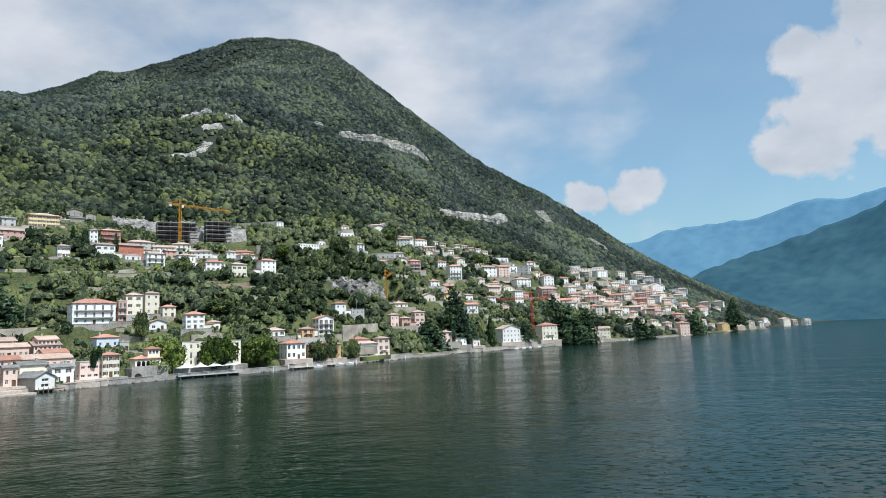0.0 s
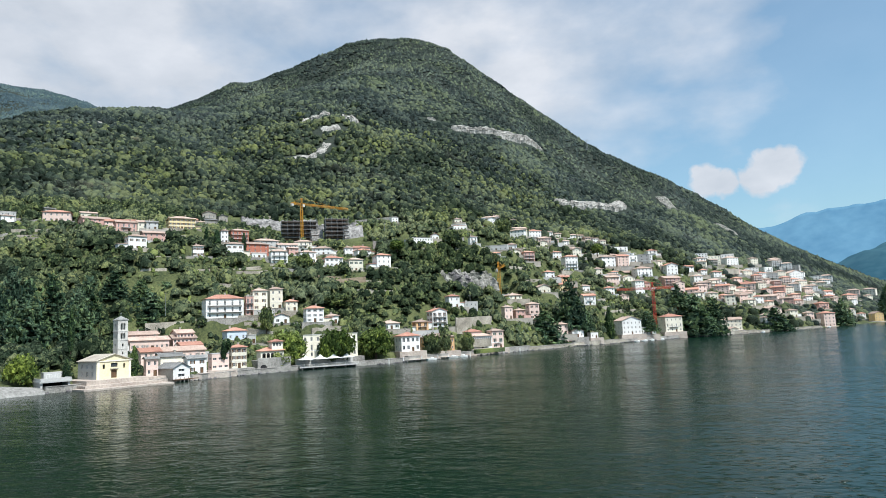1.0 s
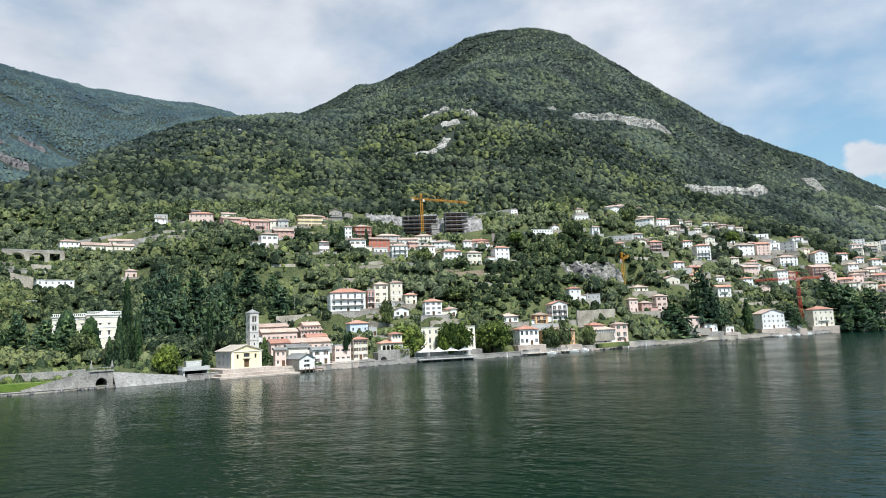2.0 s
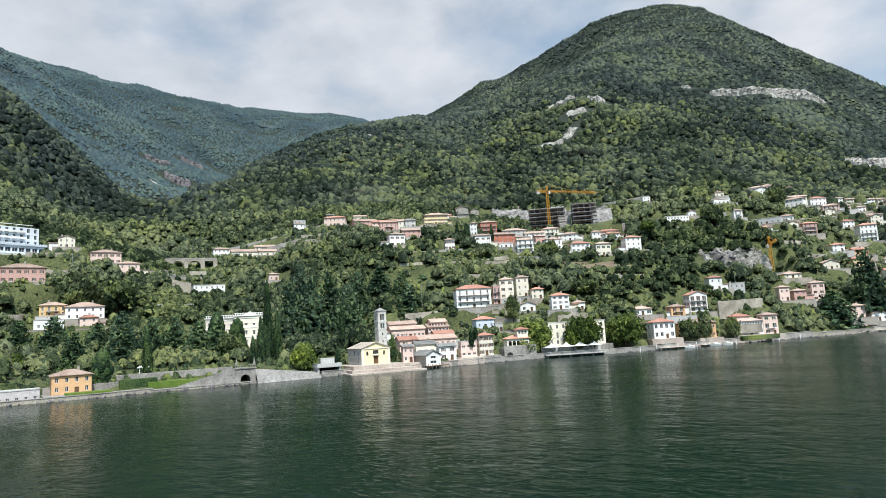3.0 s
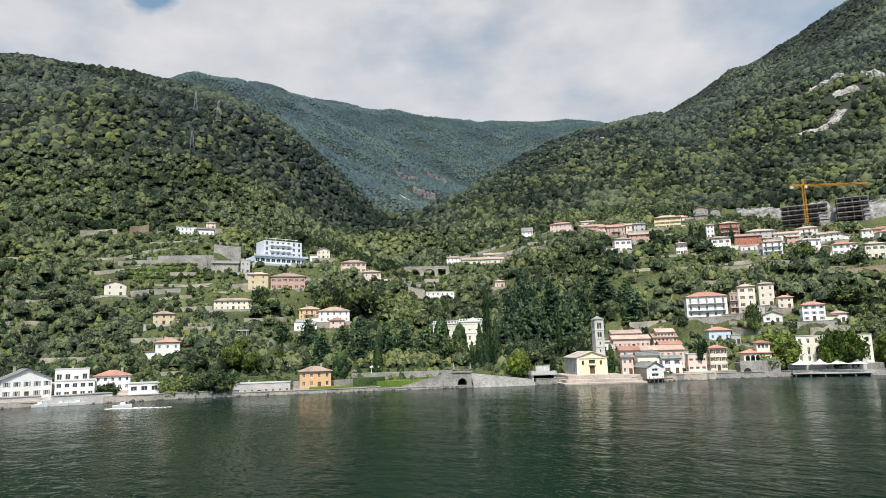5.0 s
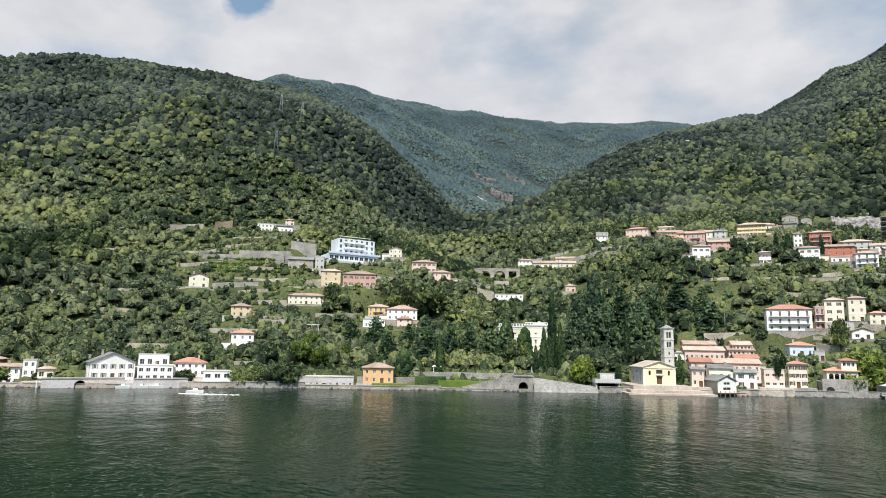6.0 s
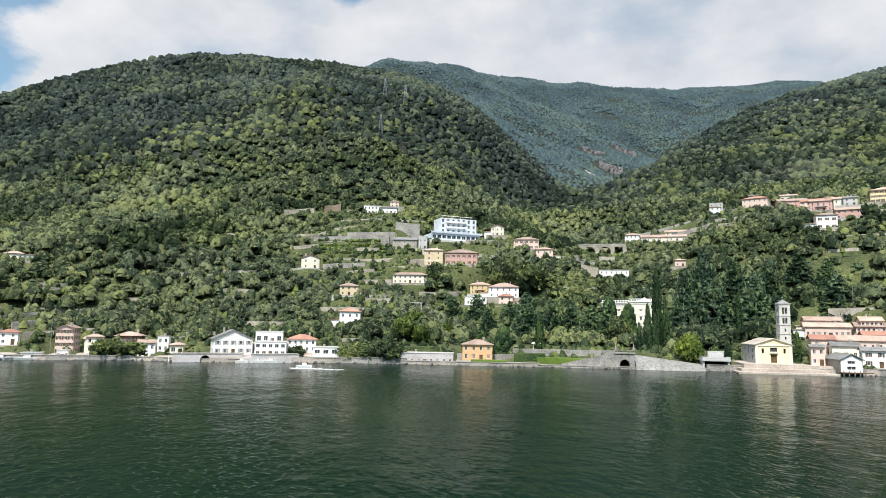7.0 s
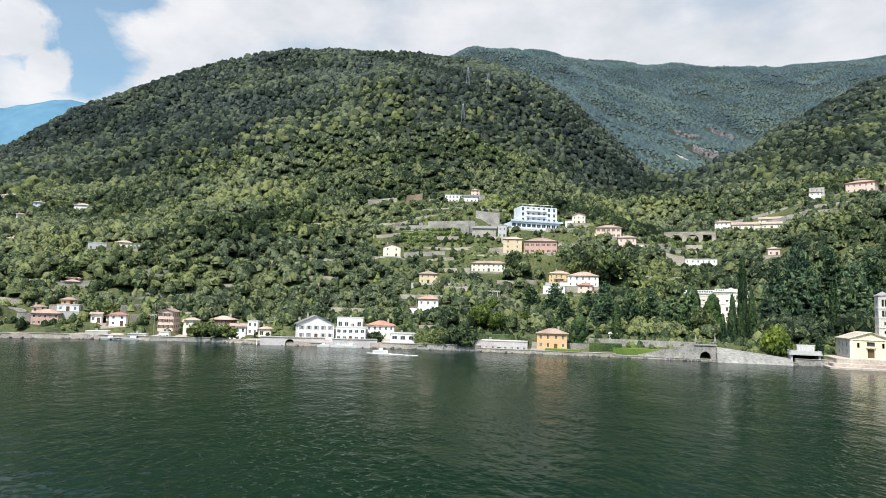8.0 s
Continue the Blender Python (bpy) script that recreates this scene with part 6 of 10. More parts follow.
# ---- the town, house by house: x, y, width, depth, storeys, facing ----
house(-155.1, 288.4, 17.0, 11.0, 3, 140, "white", "hip", z=23.7, fh=3.10, tiles=M_TILE_RED, balconies=(1, 2), label="large white three-storey guest house with long balconies and red hipped roof")
house(-144.1, 293.2, 3.5, 3.5, 3, 141, "rose", "flat", z=24.7, fh=3.03, balconies=(1, 2), label="rose-pink three-storey house with flat roof above the church quarter")
house(-143.6, 302.5, 7.1, 5.7, 3, 142, "cream", "hip", z=27.4, fh=3.21, shutter=M_SHUTTER_B, label="cream three-storey house with hipped tile roof above the waterfront")
house(-139.1, 311.3, 6.3, 5.1, 3, 142, "cream", "hip", z=28.2, fh=3.31, bays=2, label="cream three-storey house with hipped tile roof above the waterfront")
house(-130.8, 311.0, 5.9, 4.7, 2, 143, "cream", "hip", z=26.6, fh=2.41, tiles=M_TILE_RED, label="cream two-storey house with hipped tile roof above the waterfront")
house(-130.8, 298.5, 7.4, 6.0, 1, 142, "white", "front", z=20.4, fh=3.31, win=(1.4, 1.3), label="white single-storey house with street-gabled tile roof on a garden terrace")
house(-114.5, 300.2, 8.3, 6.6, 3, 145, "white", "hip", z=20.2, fh=2.22, tiles=M_TILE_RED, shutter=M_SHUTTER_W, label="white three-storey house with hipped tile roof above the waterfront")
house(-108.8, 309.6, 5.6, 4.5, 1, 146, "white", "hip", z=19.5, fh=3.72, label="white single-storey house with hipped tile roof above the waterfront")
house(-141.6, 274.3, 8.6, 6.9, 1, 134, "blue", "hip", z=13.5, fh=4.16, tiles=M_TILE_RED, label="pale blue single-storey house with hipped tile roof above the waterfront")
house(-133.3, 273.4, 3.5, 3.5, 1, 141, "grey", "flat", z=11.8, fh=3.46, label="grey single-storey house with flat roof above the waterfront")
house(-125.4, 246.2, 5.9, 4.7, 3, 134, "cream", "hip", z=2.7, fh=2.68, tiles=M_TILE_RED, shutter=M_SHUTTER_B, bays=3, label="cream three-storey house with hipped red tile roof on the lake shore")
house(-129.4, 238.8, 6.5, 5.2, 2, 134, "pink", "flat", z=2.6, fh=2.98, win=(1.8, 0.9), door=False, bays=3, label="pink two-storey house with flat roof on the lake shore")
house(-133.5, 229.2, 6.8, 5.4, 2, 132, "white", "gable", z=2.2, fh=2.67, tiles=M_SLATE, shutter=M_SHUTTER_B, label="white two-storey house with gabled tile roof on the lake shore")
house(-142.2, 215.3, 4.0, 3.5, 2, 131, "pink", "gable", z=2.4, fh=2.96, tiles=M_SLATE, label="pink two-storey house with gabled tile roof on the lake shore")
house(-145.4, 231.2, 8.1, 6.5, 1, 131, "cream", "gable", z=4.5, fh=4.06, tiles=M_SLATE, win=(1.0, 1.2), label="cream single-storey house with gabled tile roof on the lake shore")
house(-175.8, 256.7, 12.5, 8.0, 2, 130, "pink", "gable", z=13.3, fh=2.13, win=(1.1, 1.4), bays=7, label="pink two-storey house with gabled tile roof stepped up behind the church")
house(-158.6, 260.9, 7.0, 8.0, 2, 131, "pink", "gable", z=13.2, fh=2.17, bays=5, label="pink two-storey house with gabled tile roof stepped up behind the church")
house(-166.8, 248.5, 15.2, 8.0, 1, 130, "pink", "gable", z=11.0, fh=4.07, bays=8, label="pink single-storey house with gabled tile roof stepped up behind the church")
house(-158.2, 259.9, 9.6, 8.0, 2, 131, "pink", "gable", z=10.8, fh=2.28, bays=6, label="pink two-storey house with gabled tile roof stepped up behind the church")
house(-150.4, 252.6, 8.4, 7.0, 1, 131, "rose", "gable", z=9.4, fh=2.99, tiles=M_TILE_RED, label="rose-pink single-storey house with gabled tile roof stepped up behind the church")
house(-155.1, 232.2, 7.3, 8.0, 2, 130, "pink", "gable", z=5.5, fh=2.54, tiles=M_TILE_RED, label="pink two-storey house with gabled tile roof stepped up behind the church")
house(-148.0, 243.2, 16.2, 9.0, 2, 132, "pink", "gable", z=3.5, fh=3.44, bays=7, label="pink two-storey house with gabled tile roof stepped up behind the church")
house(-72.2, 313.7, 9.5, 9.0, 2, 144, "white", "hip", z=4.6, fh=3.61, tiles=M_TILE_RED, win=(1.3, 1.9), bays=4, label="white two-storey house with hipped tile roof on the lake shore")
house(-71.5, 341.3, 7.1, 5.7, 2, 142, "orange", "hip", z=14.1, fh=2.27, shutter=M_SHUTTER_B, balconies=(1,), garden=5, label="orange two-storey house with hipped tile roof above the waterfront")
house(-84.8, 327.8, 8.9, 7.1, 1, 143, "white", "hip", z=15.4, fh=3.06, shutter=M_SHUTTER_G, garden=6, label="white single-storey house with hipped tile roof above the waterfront")
house(-65.0, 355.6, 9.0, 7.2, 3, 143, "white", "front", z=15.4, fh=2.92, tiles=M_TILE_RED, shutter=M_SHUTTER_B, balconies=(1, 2), garden=6, label="white three-storey house with street-gabled tile roof above the waterfront")
house(-60.6, 329.7, 15.2, 9.0, 2, 145, "orange", "hip", z=3.6, fh=3.46, bays=7, label="long faded orange two-storey house with tiled roof behind shore trees")
house(-43.1, 356.7, 11.6, 10.0, 2, 145, "white", "hip", z=3.4, fh=3.22, bays=9, win=(0.9, 2.0), label="long white two-storey lake villa with tall windows")
house(-45.9, 354.5, 8.1, 6.5, 1, 145, "pink", "hip", z=8.3, fh=3.96, tiles=M_TILE_RED, garden=5, label="pink single-storey house with hipped tile roof behind the lake villa")
house(-34.8, 366.7, 7.3, 5.8, 3, 145, "pink", "hip", z=2.7, fh=3.15, shutter=M_SHUTTER_G, balconies=(1,), label="pink three-storey lake villa with balcony and hipped roof")
house(-61.5, 387.6, 7.1, 5.7, 2, 144, "white", "hip", z=26.8, fh=3.37, tiles=M_TILE_RED, label="white two-storey house with hipped tile roof above the waterfront")
house(-52.7, 395.7, 8.6, 6.9, 2, 145, "grey", "flat", z=24.0, fh=2.92, label="grey two-storey house with flat roof beside the bare cliff")
house(-31.2, 411.9, 5.6, 4.5, 2, 146, "pink", "hip", z=18.9, fh=3.75, label="pink two-storey house with hipped tile roof above the waterfront")
house(-24.5, 419.4, 6.8, 5.5, 2, 147, "rose", "hip", z=19.0, fh=2.56, label="rose-pink two-storey house with hipped tile roof above the waterfront")
house(-16.1, 427.5, 7.0, 5.6, 3, 150, "pink", "hip", z=18.0, fh=3.33, shutter=M_SHUTTER_B, label="pink three-storey house with hipped tile roof above the waterfront")
house(-28.9, 437.6, 9.6, 7.7, 1, 149, "cream", "hip", z=31.7, fh=2.75, label="cream single-storey house with hipped tile roof above the waterfront")
house(47.4, 481.6, 14.8, 11.8, 3, 155, "white", "front", z=5.2, fh=3.17, shutter=M_SHUTTER_W, label="white villa with a gabled tile roof on the shore")
house(61.4, 495.8, 10.9, 8.7, 2, 156, "white", "flat", z=4.4, fh=2.39, label="white arcaded annexe of the shore villa")
house(82.7, 523.1, 13.9, 11.1, 3, 159, "cream", "hip", z=5.0, fh=3.75, tiles=M_TILE_RED, shutter=M_SHUTTER_G, balconies=(1,), label="cream three-storey house with hipped tile roof on the lake shore")
house(10.2, 436.2, 8.2, 6.6, 1, 152, "white", "front", z=5.5, fh=3.81, label="white single-storey house with street-gabled tile roof on the lake shore")
house(21.6, 448.0, 5.4, 4.4, 1, 152, "white", "flat", z=4.4, fh=3.17, label="white single-storey house with flat roof on the lake shore")
house(1.2, 430.8, 7.0, 5.6, 2, 151, "pink", "hip", z=7.8, fh=3.17, label="pink two-storey house with hipped tile roof on the lake shore")
house(21.6, 495.7, 9.4, 7.6, 2, 154, "white", "gable", z=27.2, fh=3.49, tiles=M_TILE_RED, balconies=(1,), over=0.8, label="white two-storey house with gabled tile roof in the eastern town")
house(4.6, 493.2, 9.1, 7.3, 2, 153, "yellow", "hip", z=38.0, fh=2.64, tiles=M_TILE_RED, over=0.8, label="yellow two-storey house with hipped tile roof in the eastern town")
house(5.3, 508.7, 7.7, 6.2, 2, 153, "orange", "gable", z=45.3, fh=2.30, tiles=M_TILE_RED, over=0.8, label="orange two-storey house with gabled tile roof in the eastern town")
house(-10.3, 468.8, 9.3, 7.4, 1, 151, "cream", "front", z=36.6, fh=4.19, over=0.6, label="cream single-storey house with street-gabled tile roof in the eastern town")
house(21.1, 518.3, 6.0, 4.8, 1, 154, "white", "hip", z=38.6, fh=4.23, over=0.6, label="white single-storey house with hipped tile roof in the eastern town")
house(46.0, 586.2, 11.6, 9.3, 2, 157, "pink", "gable", z=45.9, fh=3.42, over=0.8, label="pink two-storey house with gabled tile roof in the eastern town")
house(63.4, 626.4, 11.5, 9.2, 2, 157, "cream", "front", z=48.6, fh=2.85, over=0.6, label="cream two-storey house with street-gabled tile roof in the eastern town")
house(70.7, 605.0, 8.6, 6.9, 4, 158, "white", "hip", z=37.7, fh=2.94, over=0.6, label="white four-storey house with hipped tile roof in the eastern town")
house(105.8, 657.1, 16.3, 13.0, 3, 159, "rose", "gable", z=45.8, fh=2.55, balconies=(1, 2), over=0.8, label="rose-pink three-storey house with gabled tile roof in the eastern town")
house(111.6, 642.7, 8.6, 6.9, 3, 159, "pink", "front", z=37.7, fh=3.42, over=0.6, label="pink three-storey house with street-gabled tile roof in the eastern town")
house(11.3, 554.0, 11.1, 8.9, 4, 155, "white", "hip", z=57.9, fh=2.95, tiles=M_TILE_RED, balconies=(1, 2), label="white four-storey house with hipped tile roof in the eastern town")
house(18.5, 626.2, 8.7, 7.0, 3, 155, "cream", "front", z=75.6, fh=2.66, over=0.8, label="cream three-storey house with street-gabled tile roof in the eastern town")
house(47.4, 646.8, 14.2, 11.4, 3, 156, "white", "hip", z=66.7, fh=3.29, over=0.8, label="white three-storey house with hipped tile roof in the eastern town")
house(62.9, 660.8, 11.8, 9.4, 4, 157, "pink", "gable", z=67.3, fh=2.67, tiles=M_TILE_RED, over=0.8, label="pink four-storey house with gabled tile roof in the eastern town")
house(81.0, 656.2, 15.6, 12.5, 3, 158, "white", "hip", z=55.8, fh=2.75, balconies=(1,), label="white three-storey house with hipped tile roof in the eastern town")
house(112.1, 686.5, 12.0, 9.6, 3, 159, "white", "front", z=58.5, fh=3.29, tiles=M_TILE_RED, over=0.8, label="white three-storey house with street-gabled tile roof in the eastern town")
house(74.7, 677.5, 9.3, 7.4, 2, 158, "white", "flat", z=72.5, fh=3.42, balconies=(1,), over=0.6, label="white two-storey house with flat roof in the eastern town")
house(89.4, 694.3, 12.3, 9.8, 2, 158, "white", "flat", z=74.5, fh=2.90, balconies=(1,), over=0.6, label="white two-storey house with flat roof in the eastern town")
house(-31.5, 591.2, 12.5, 10.0, 3, 153, "cream", "gable", z=93.6, fh=2.69, over=0.6, label="cream three-storey house with gabled tile roof in the eastern town")
house(-19.4, 615.9, 12.1, 9.7, 3, 154, "white", "hip", z=93.8, fh=2.81, tiles=M_TILE_RED, balconies=(1,), label="white three-storey house with hipped tile roof in the eastern town")
house(-20.8, 506.7, 8.8, 7.0, 3, 152, "rose", "hip", z=62.6, fh=2.57, tiles=M_TILE_RED, balconies=(1, 2), label="rose-pink three-storey house with hipped tile roof in the eastern town")
house(-60.6, 488.2, 5.8, 4.6, 2, 148, "white", "hip", z=77.1, fh=2.89, balconies=(1,), over=0.6, label="white two-storey house with hipped tile roof in the eastern town")
house(-56.1, 582.9, 10.2, 8.2, 2, 150, "white", "front", z=104.0, fh=3.49, over=0.8, label="white two-storey house with street-gabled tile roof in the eastern town")
house(-75.1, 492.3, 5.5, 4.4, 1, 147, "white", "flat", z=83.4, fh=2.80, over=0.6, label="white single-storey house with flat roof in the eastern town")
house(-41.0, 658.0, 5.6, 4.5, 2, 153, "white", "hip", z=117.4, fh=2.22, over=0.6, label="white two-storey house with hipped tile roof in the eastern town")
house(-5.4, 671.9, 6.1, 4.9, 2, 154, "white", "gable", z=103.7, fh=2.25, win=(1.0, 1.2), over=0.6, label="white two-storey house with gabled tile roof in the eastern town")
house(2.8, 680.4, 6.2, 5.0, 2, 155, "cream", "gable", z=102.7, fh=2.28, win=(1.0, 1.2), over=0.8, label="cream two-storey house with gabled tile roof in the eastern town")
house(11.0, 706.4, 6.4, 5.2, 2, 155, "pink", "gable", z=107.6, fh=2.37, win=(1.0, 1.2), balconies=(1,), over=0.8, label="pink two-storey house with gabled tile roof in the eastern town")
house(18.1, 697.4, 6.3, 5.1, 2, 156, "white", "gable", z=102.5, fh=2.34, win=(1.0, 1.2), over=0.8, label="white two-storey house with gabled tile roof in the eastern town")
house(26.3, 706.0, 6.4, 5.1, 2, 156, "cream", "gable", z=102.6, fh=2.36, win=(1.0, 1.2), balconies=(1,), over=0.8, label="cream two-storey house with gabled tile roof in the eastern town")
house(33.5, 703.4, 6.4, 5.1, 2, 156, "pink", "gable", z=99.5, fh=2.35, win=(1.0, 1.2), over=0.8, label="pink two-storey house with gabled tile roof in the eastern town")
house(41.7, 707.4, 6.4, 5.1, 2, 156, "white", "gable", z=98.4, fh=2.37, win=(1.0, 1.2), over=0.6, label="white two-storey house with gabled tile roof in the eastern town")
house(48.8, 704.7, 6.4, 5.1, 2, 157, "cream", "gable", z=95.3, fh=2.35, win=(1.0, 1.2), over=0.6, label="cream two-storey house with gabled tile roof in the eastern town")
house(0.2, 647.2, 5.9, 4.7, 2, 155, "pink", "gable", z=93.3, fh=2.16, win=(1.0, 1.2), over=0.6, label="pink two-storey house with gabled tile roof in the eastern town")
house(10.5, 659.4, 6.0, 4.8, 2, 155, "white", "gable", z=92.1, fh=2.20, win=(1.0, 1.2), over=0.6, label="white two-storey house with gabled tile roof in the eastern town")
house(64.0, 696.1, 15.3, 12.2, 2, 157, "white", "flat", z=85.3, fh=2.61, tiles=M_CONCRETE, balconies=(1,), over=0.6, label="white two-storey house with flat roof in the eastern town")
house(155.7, 759.4, 11.1, 8.9, 3, 156, "white", "hip", z=71.3, fh=2.78, balconies=(1, 2), over=0.6, label="white three-storey house with hipped tile roof in the eastern town")
house(203.4, 914.9, 10.9, 8.7, 3, 157, "stone", "hip", z=80.9, fh=3.10, balconies=(1, 2), over=0.6, label="rubble stone three-storey house with hipped tile roof in the eastern town")
house(234.4, 952.7, 17.5, 13.0, 4, 157, "white", "hip", z=84.2, fh=2.62, over=0.6, label="white four-storey house with hipped tile roof in the eastern town")
house(275.3, 995.2, 11.7, 9.4, 3, 158, "cream", "hip", z=86.3, fh=3.09, over=0.6, label="cream three-storey house with hipped tile roof in the eastern town")
house(315.2, 1033.3, 16.1, 12.8, 4, 159, "white", "hip", z=83.2, fh=2.63, balconies=(1, 2, 3), over=0.8, label="white four-storey house with hipped tile roof in the eastern town")
house(287.8, 978.8, 12.7, 10.2, 2, 158, "white", "flat", z=73.3, fh=3.69, balconies=(1,), over=0.8, label="white two-storey house with flat roof in the eastern town")
house(328.2, 998.0, 21.8, 13.0, 3, 159, "white", "front", z=61.7, fh=3.36, over=0.6, label="white three-storey house with street-gabled tile roof in the eastern town")
house(247.7, 932.0, 12.2, 9.8, 2, 158, "cream", "hip", z=67.5, fh=3.51, over=0.6, label="cream two-storey house with hipped tile roof in the eastern town")
house(137.7, 691.8, 9.2, 7.4, 2, 160, "white", "hip", z=49.5, fh=3.46, over=0.6, label="white two-storey house with hipped tile roof in the eastern town")
house(151.7, 691.8, 11.0, 8.8, 3, 157, "cream", "hip", z=43.0, fh=2.70, balconies=(1, 2), over=0.6, label="cream three-storey house with hipped tile roof in the eastern town")
house(143.1, 655.5, 8.7, 7.0, 2, 160, "cream", "hip", z=31.3, fh=2.97, tiles=M_TILE, over=0.6, label="cream two-storey house with hipped tile roof in the eastern town")
house(154.1, 659.4, 8.7, 7.0, 2, 161, "pink", "hip", z=28.7, fh=2.99, tiles=M_TILE_RED, over=0.6, label="pink two-storey house with hipped tile roof in the eastern town")
house(170.4, 700.5, 9.2, 7.4, 2, 157, "cream", "hip", z=39.0, fh=3.19, tiles=M_TILE, over=0.6, label="cream two-storey house with hipped tile roof in the eastern town")
house(181.6, 707.0, 9.2, 7.4, 2, 158, "pink", "hip", z=36.4, fh=3.22, tiles=M_TILE_RED, over=0.6, label="pink two-storey house with hipped tile roof in the eastern town")
house(190.0, 707.1, 9.2, 7.4, 2, 158, "cream", "hip", z=32.4, fh=3.22, tiles=M_TILE, over=0.6, label="cream two-storey house with hipped tile roof in the eastern town")
house(189.8, 751.1, 9.8, 7.9, 2, 158, "pink", "hip", z=48.3, fh=3.44, tiles=M_TILE_RED, over=0.6, label="pink two-storey house with hipped tile roof in the eastern town")
house(256.5, 904.8, 11.8, 9.4, 3, 158, "cream", "hip", z=48.0, fh=2.78, tiles=M_TILE, over=0.6, label="cream three-storey house with hipped tile roof in the eastern town")
house(259.0, 888.9, 11.5, 9.2, 3, 158, "pink", "front", z=37.9, fh=2.72, tiles=M_TILE_RED, over=0.6, label="pink three-storey house with street-gabled tile roof in the eastern town")
house(282.6, 928.3, 12.0, 9.6, 3, 158, "rose", "hip", z=49.7, fh=2.85, tiles=M_TILE, balconies=(1, 2), over=0.6, label="rose-pink three-storey house with hipped tile roof in the eastern town")
house(274.0, 893.5, 11.5, 9.2, 3, 159, "pink", "hip", z=34.4, fh=2.73, tiles=M_TILE_RED, over=0.6, label="pink three-storey house with hipped tile roof in the eastern town")
house(293.4, 918.5, 11.8, 9.4, 3, 159, "cream", "hip", z=40.8, fh=2.81, tiles=M_TILE, over=0.6, label="cream three-storey house with hipped tile roof in the eastern town")
house(294.3, 899.3, 11.5, 9.2, 3, 159, "pink", "hip", z=30.7, fh=2.75, tiles=M_TILE_RED, over=0.6, label="pink three-storey house with hipped tile roof in the eastern town")
house(180.1, 672.7, 8.7, 7.0, 2, 158, "cream", "hip", z=23.5, fh=3.05, tiles=M_TILE, balconies=(1,), over=0.6, label="cream two-storey house with hipped tile roof in the eastern town")
house(303.5, 957.3, 12.3, 9.9, 3, 159, "pink", "hip", z=55.3, fh=2.95, tiles=M_TILE_RED, balconies=(1, 2), over=0.6, label="pink three-storey house with hipped tile roof in the eastern town")
house(326.2, 966.5, 12.4, 9.9, 3, 159, "cream", "hip", z=49.9, fh=2.97, tiles=M_TILE, over=0.6, label="cream three-storey house with hipped tile roof in the eastern town")
house(258.4, 925.9, 12.1, 9.6, 3, 158, "pink", "hip", z=58.6, fh=2.85, tiles=M_TILE_RED, balconies=(1, 2), over=0.6, label="pink three-storey house with hipped tile roof in the eastern town")
house(180.4, 617.8, 11.9, 9.5, 3, 162, "white", "hip", z=2.0, fh=3.41, tiles=M_TILE, over=0.6, label="white three-storey house with hipped tile roof in the eastern town")
house(138.8, 574.7, 6.8, 5.4, 2, 161, "cream", "front", z=-0.4, fh=2.31, tiles=M_TILE, over=0.8, label="cream two-storey house with street-gabled tile roof in the eastern town")
house(260.1, 711.3, 12.5, 10.0, 4, 160, "pink", "hip", z=0.5, fh=3.26, tiles=M_TILE_RED, over=0.6, label="pink four-storey house with hipped tile roof in the eastern town")
house(321.5, 890.8, 13.5, 10.8, 2, 160, "rose", "hip", z=18.6, fh=3.68, tiles=M_TILE_RED, balconies=(1,), over=0.6, label="rose-pink two-storey house with hipped tile roof in the eastern town")
house(389.2, 979.2, 15.9, 12.7, 3, 161, "pink", "hip", z=29.3, fh=2.43, tiles=M_TILE_RED, over=0.6, label="pink three-storey house with hipped tile roof in the eastern town")
house(373.0, 868.9, 11.8, 9.4, 3, 161, "ochre", "front", z=1.1, fh=3.12, tiles=M_TILE, over=0.6, label="ochre three-storey house with street-gabled tile roof in the eastern town")
house(425.9, 943.1, 9.3, 7.4, 2, 162, "cream", "hip", z=6.4, fh=3.10, tiles=M_TILE_RED, balconies=(1,), over=0.8, label="cream two-storey house with hipped tile roof in the eastern town")
house(631.5, 1206.9, 15.9, 12.7, 5, 163, "cream", "hip", z=-0.2, fh=2.83, tiles=M_TILE, over=0.6, label="cream five-storey house with hipped tile roof in the eastern town")
house(737.2, 1324.9, 14.1, 11.3, 3, 163, "white", "gable", z=-0.0, fh=3.31, tiles=M_TILE, balconies=(1, 2), over=0.8, label="white three-storey house with gabled tile roof in the eastern town")
house(382.6, 1041.9, 13.2, 10.6, 3, 160, "white", "hip", z=54.1, fh=2.61, tiles=M_TILE, over=0.8, label="white three-storey house with hipped tile roof in the eastern town")
house(350.6, 997.2, 7.6, 6.1, 2, 160, "cream", "hip", z=52.2, fh=2.89, tiles=M_TILE, balconies=(1,), over=0.6, label="cream two-storey house with hipped tile roof in the eastern town")
house(381.1, 947.9, 8.3, 6.6, 3, 161, "white", "hip", z=22.2, fh=2.63, tiles=M_TILE, over=0.6, label="white three-storey house with hipped tile roof in the eastern town")
house(290.6, 882.5, 12.4, 9.9, 2, 159, "pink", "hip", z=24.2, fh=3.27, tiles=M_TILE_RED, balconies=(1,), over=0.6, label="pink two-storey house with hipped tile roof in the eastern town")
house(313.8, 910.7, 9.3, 7.4, 2, 159, "white", "hip", z=30.2, fh=3.00, tiles=M_TILE, over=0.6, label="white two-storey house with hipped tile roof in the eastern town")
house(433.3, 1027.5, 9.0, 7.2, 2, 161, "cream", "hip", z=29.1, fh=3.40, tiles=M_TILE, over=0.6, label="cream two-storey house with hipped tile roof in the eastern town")
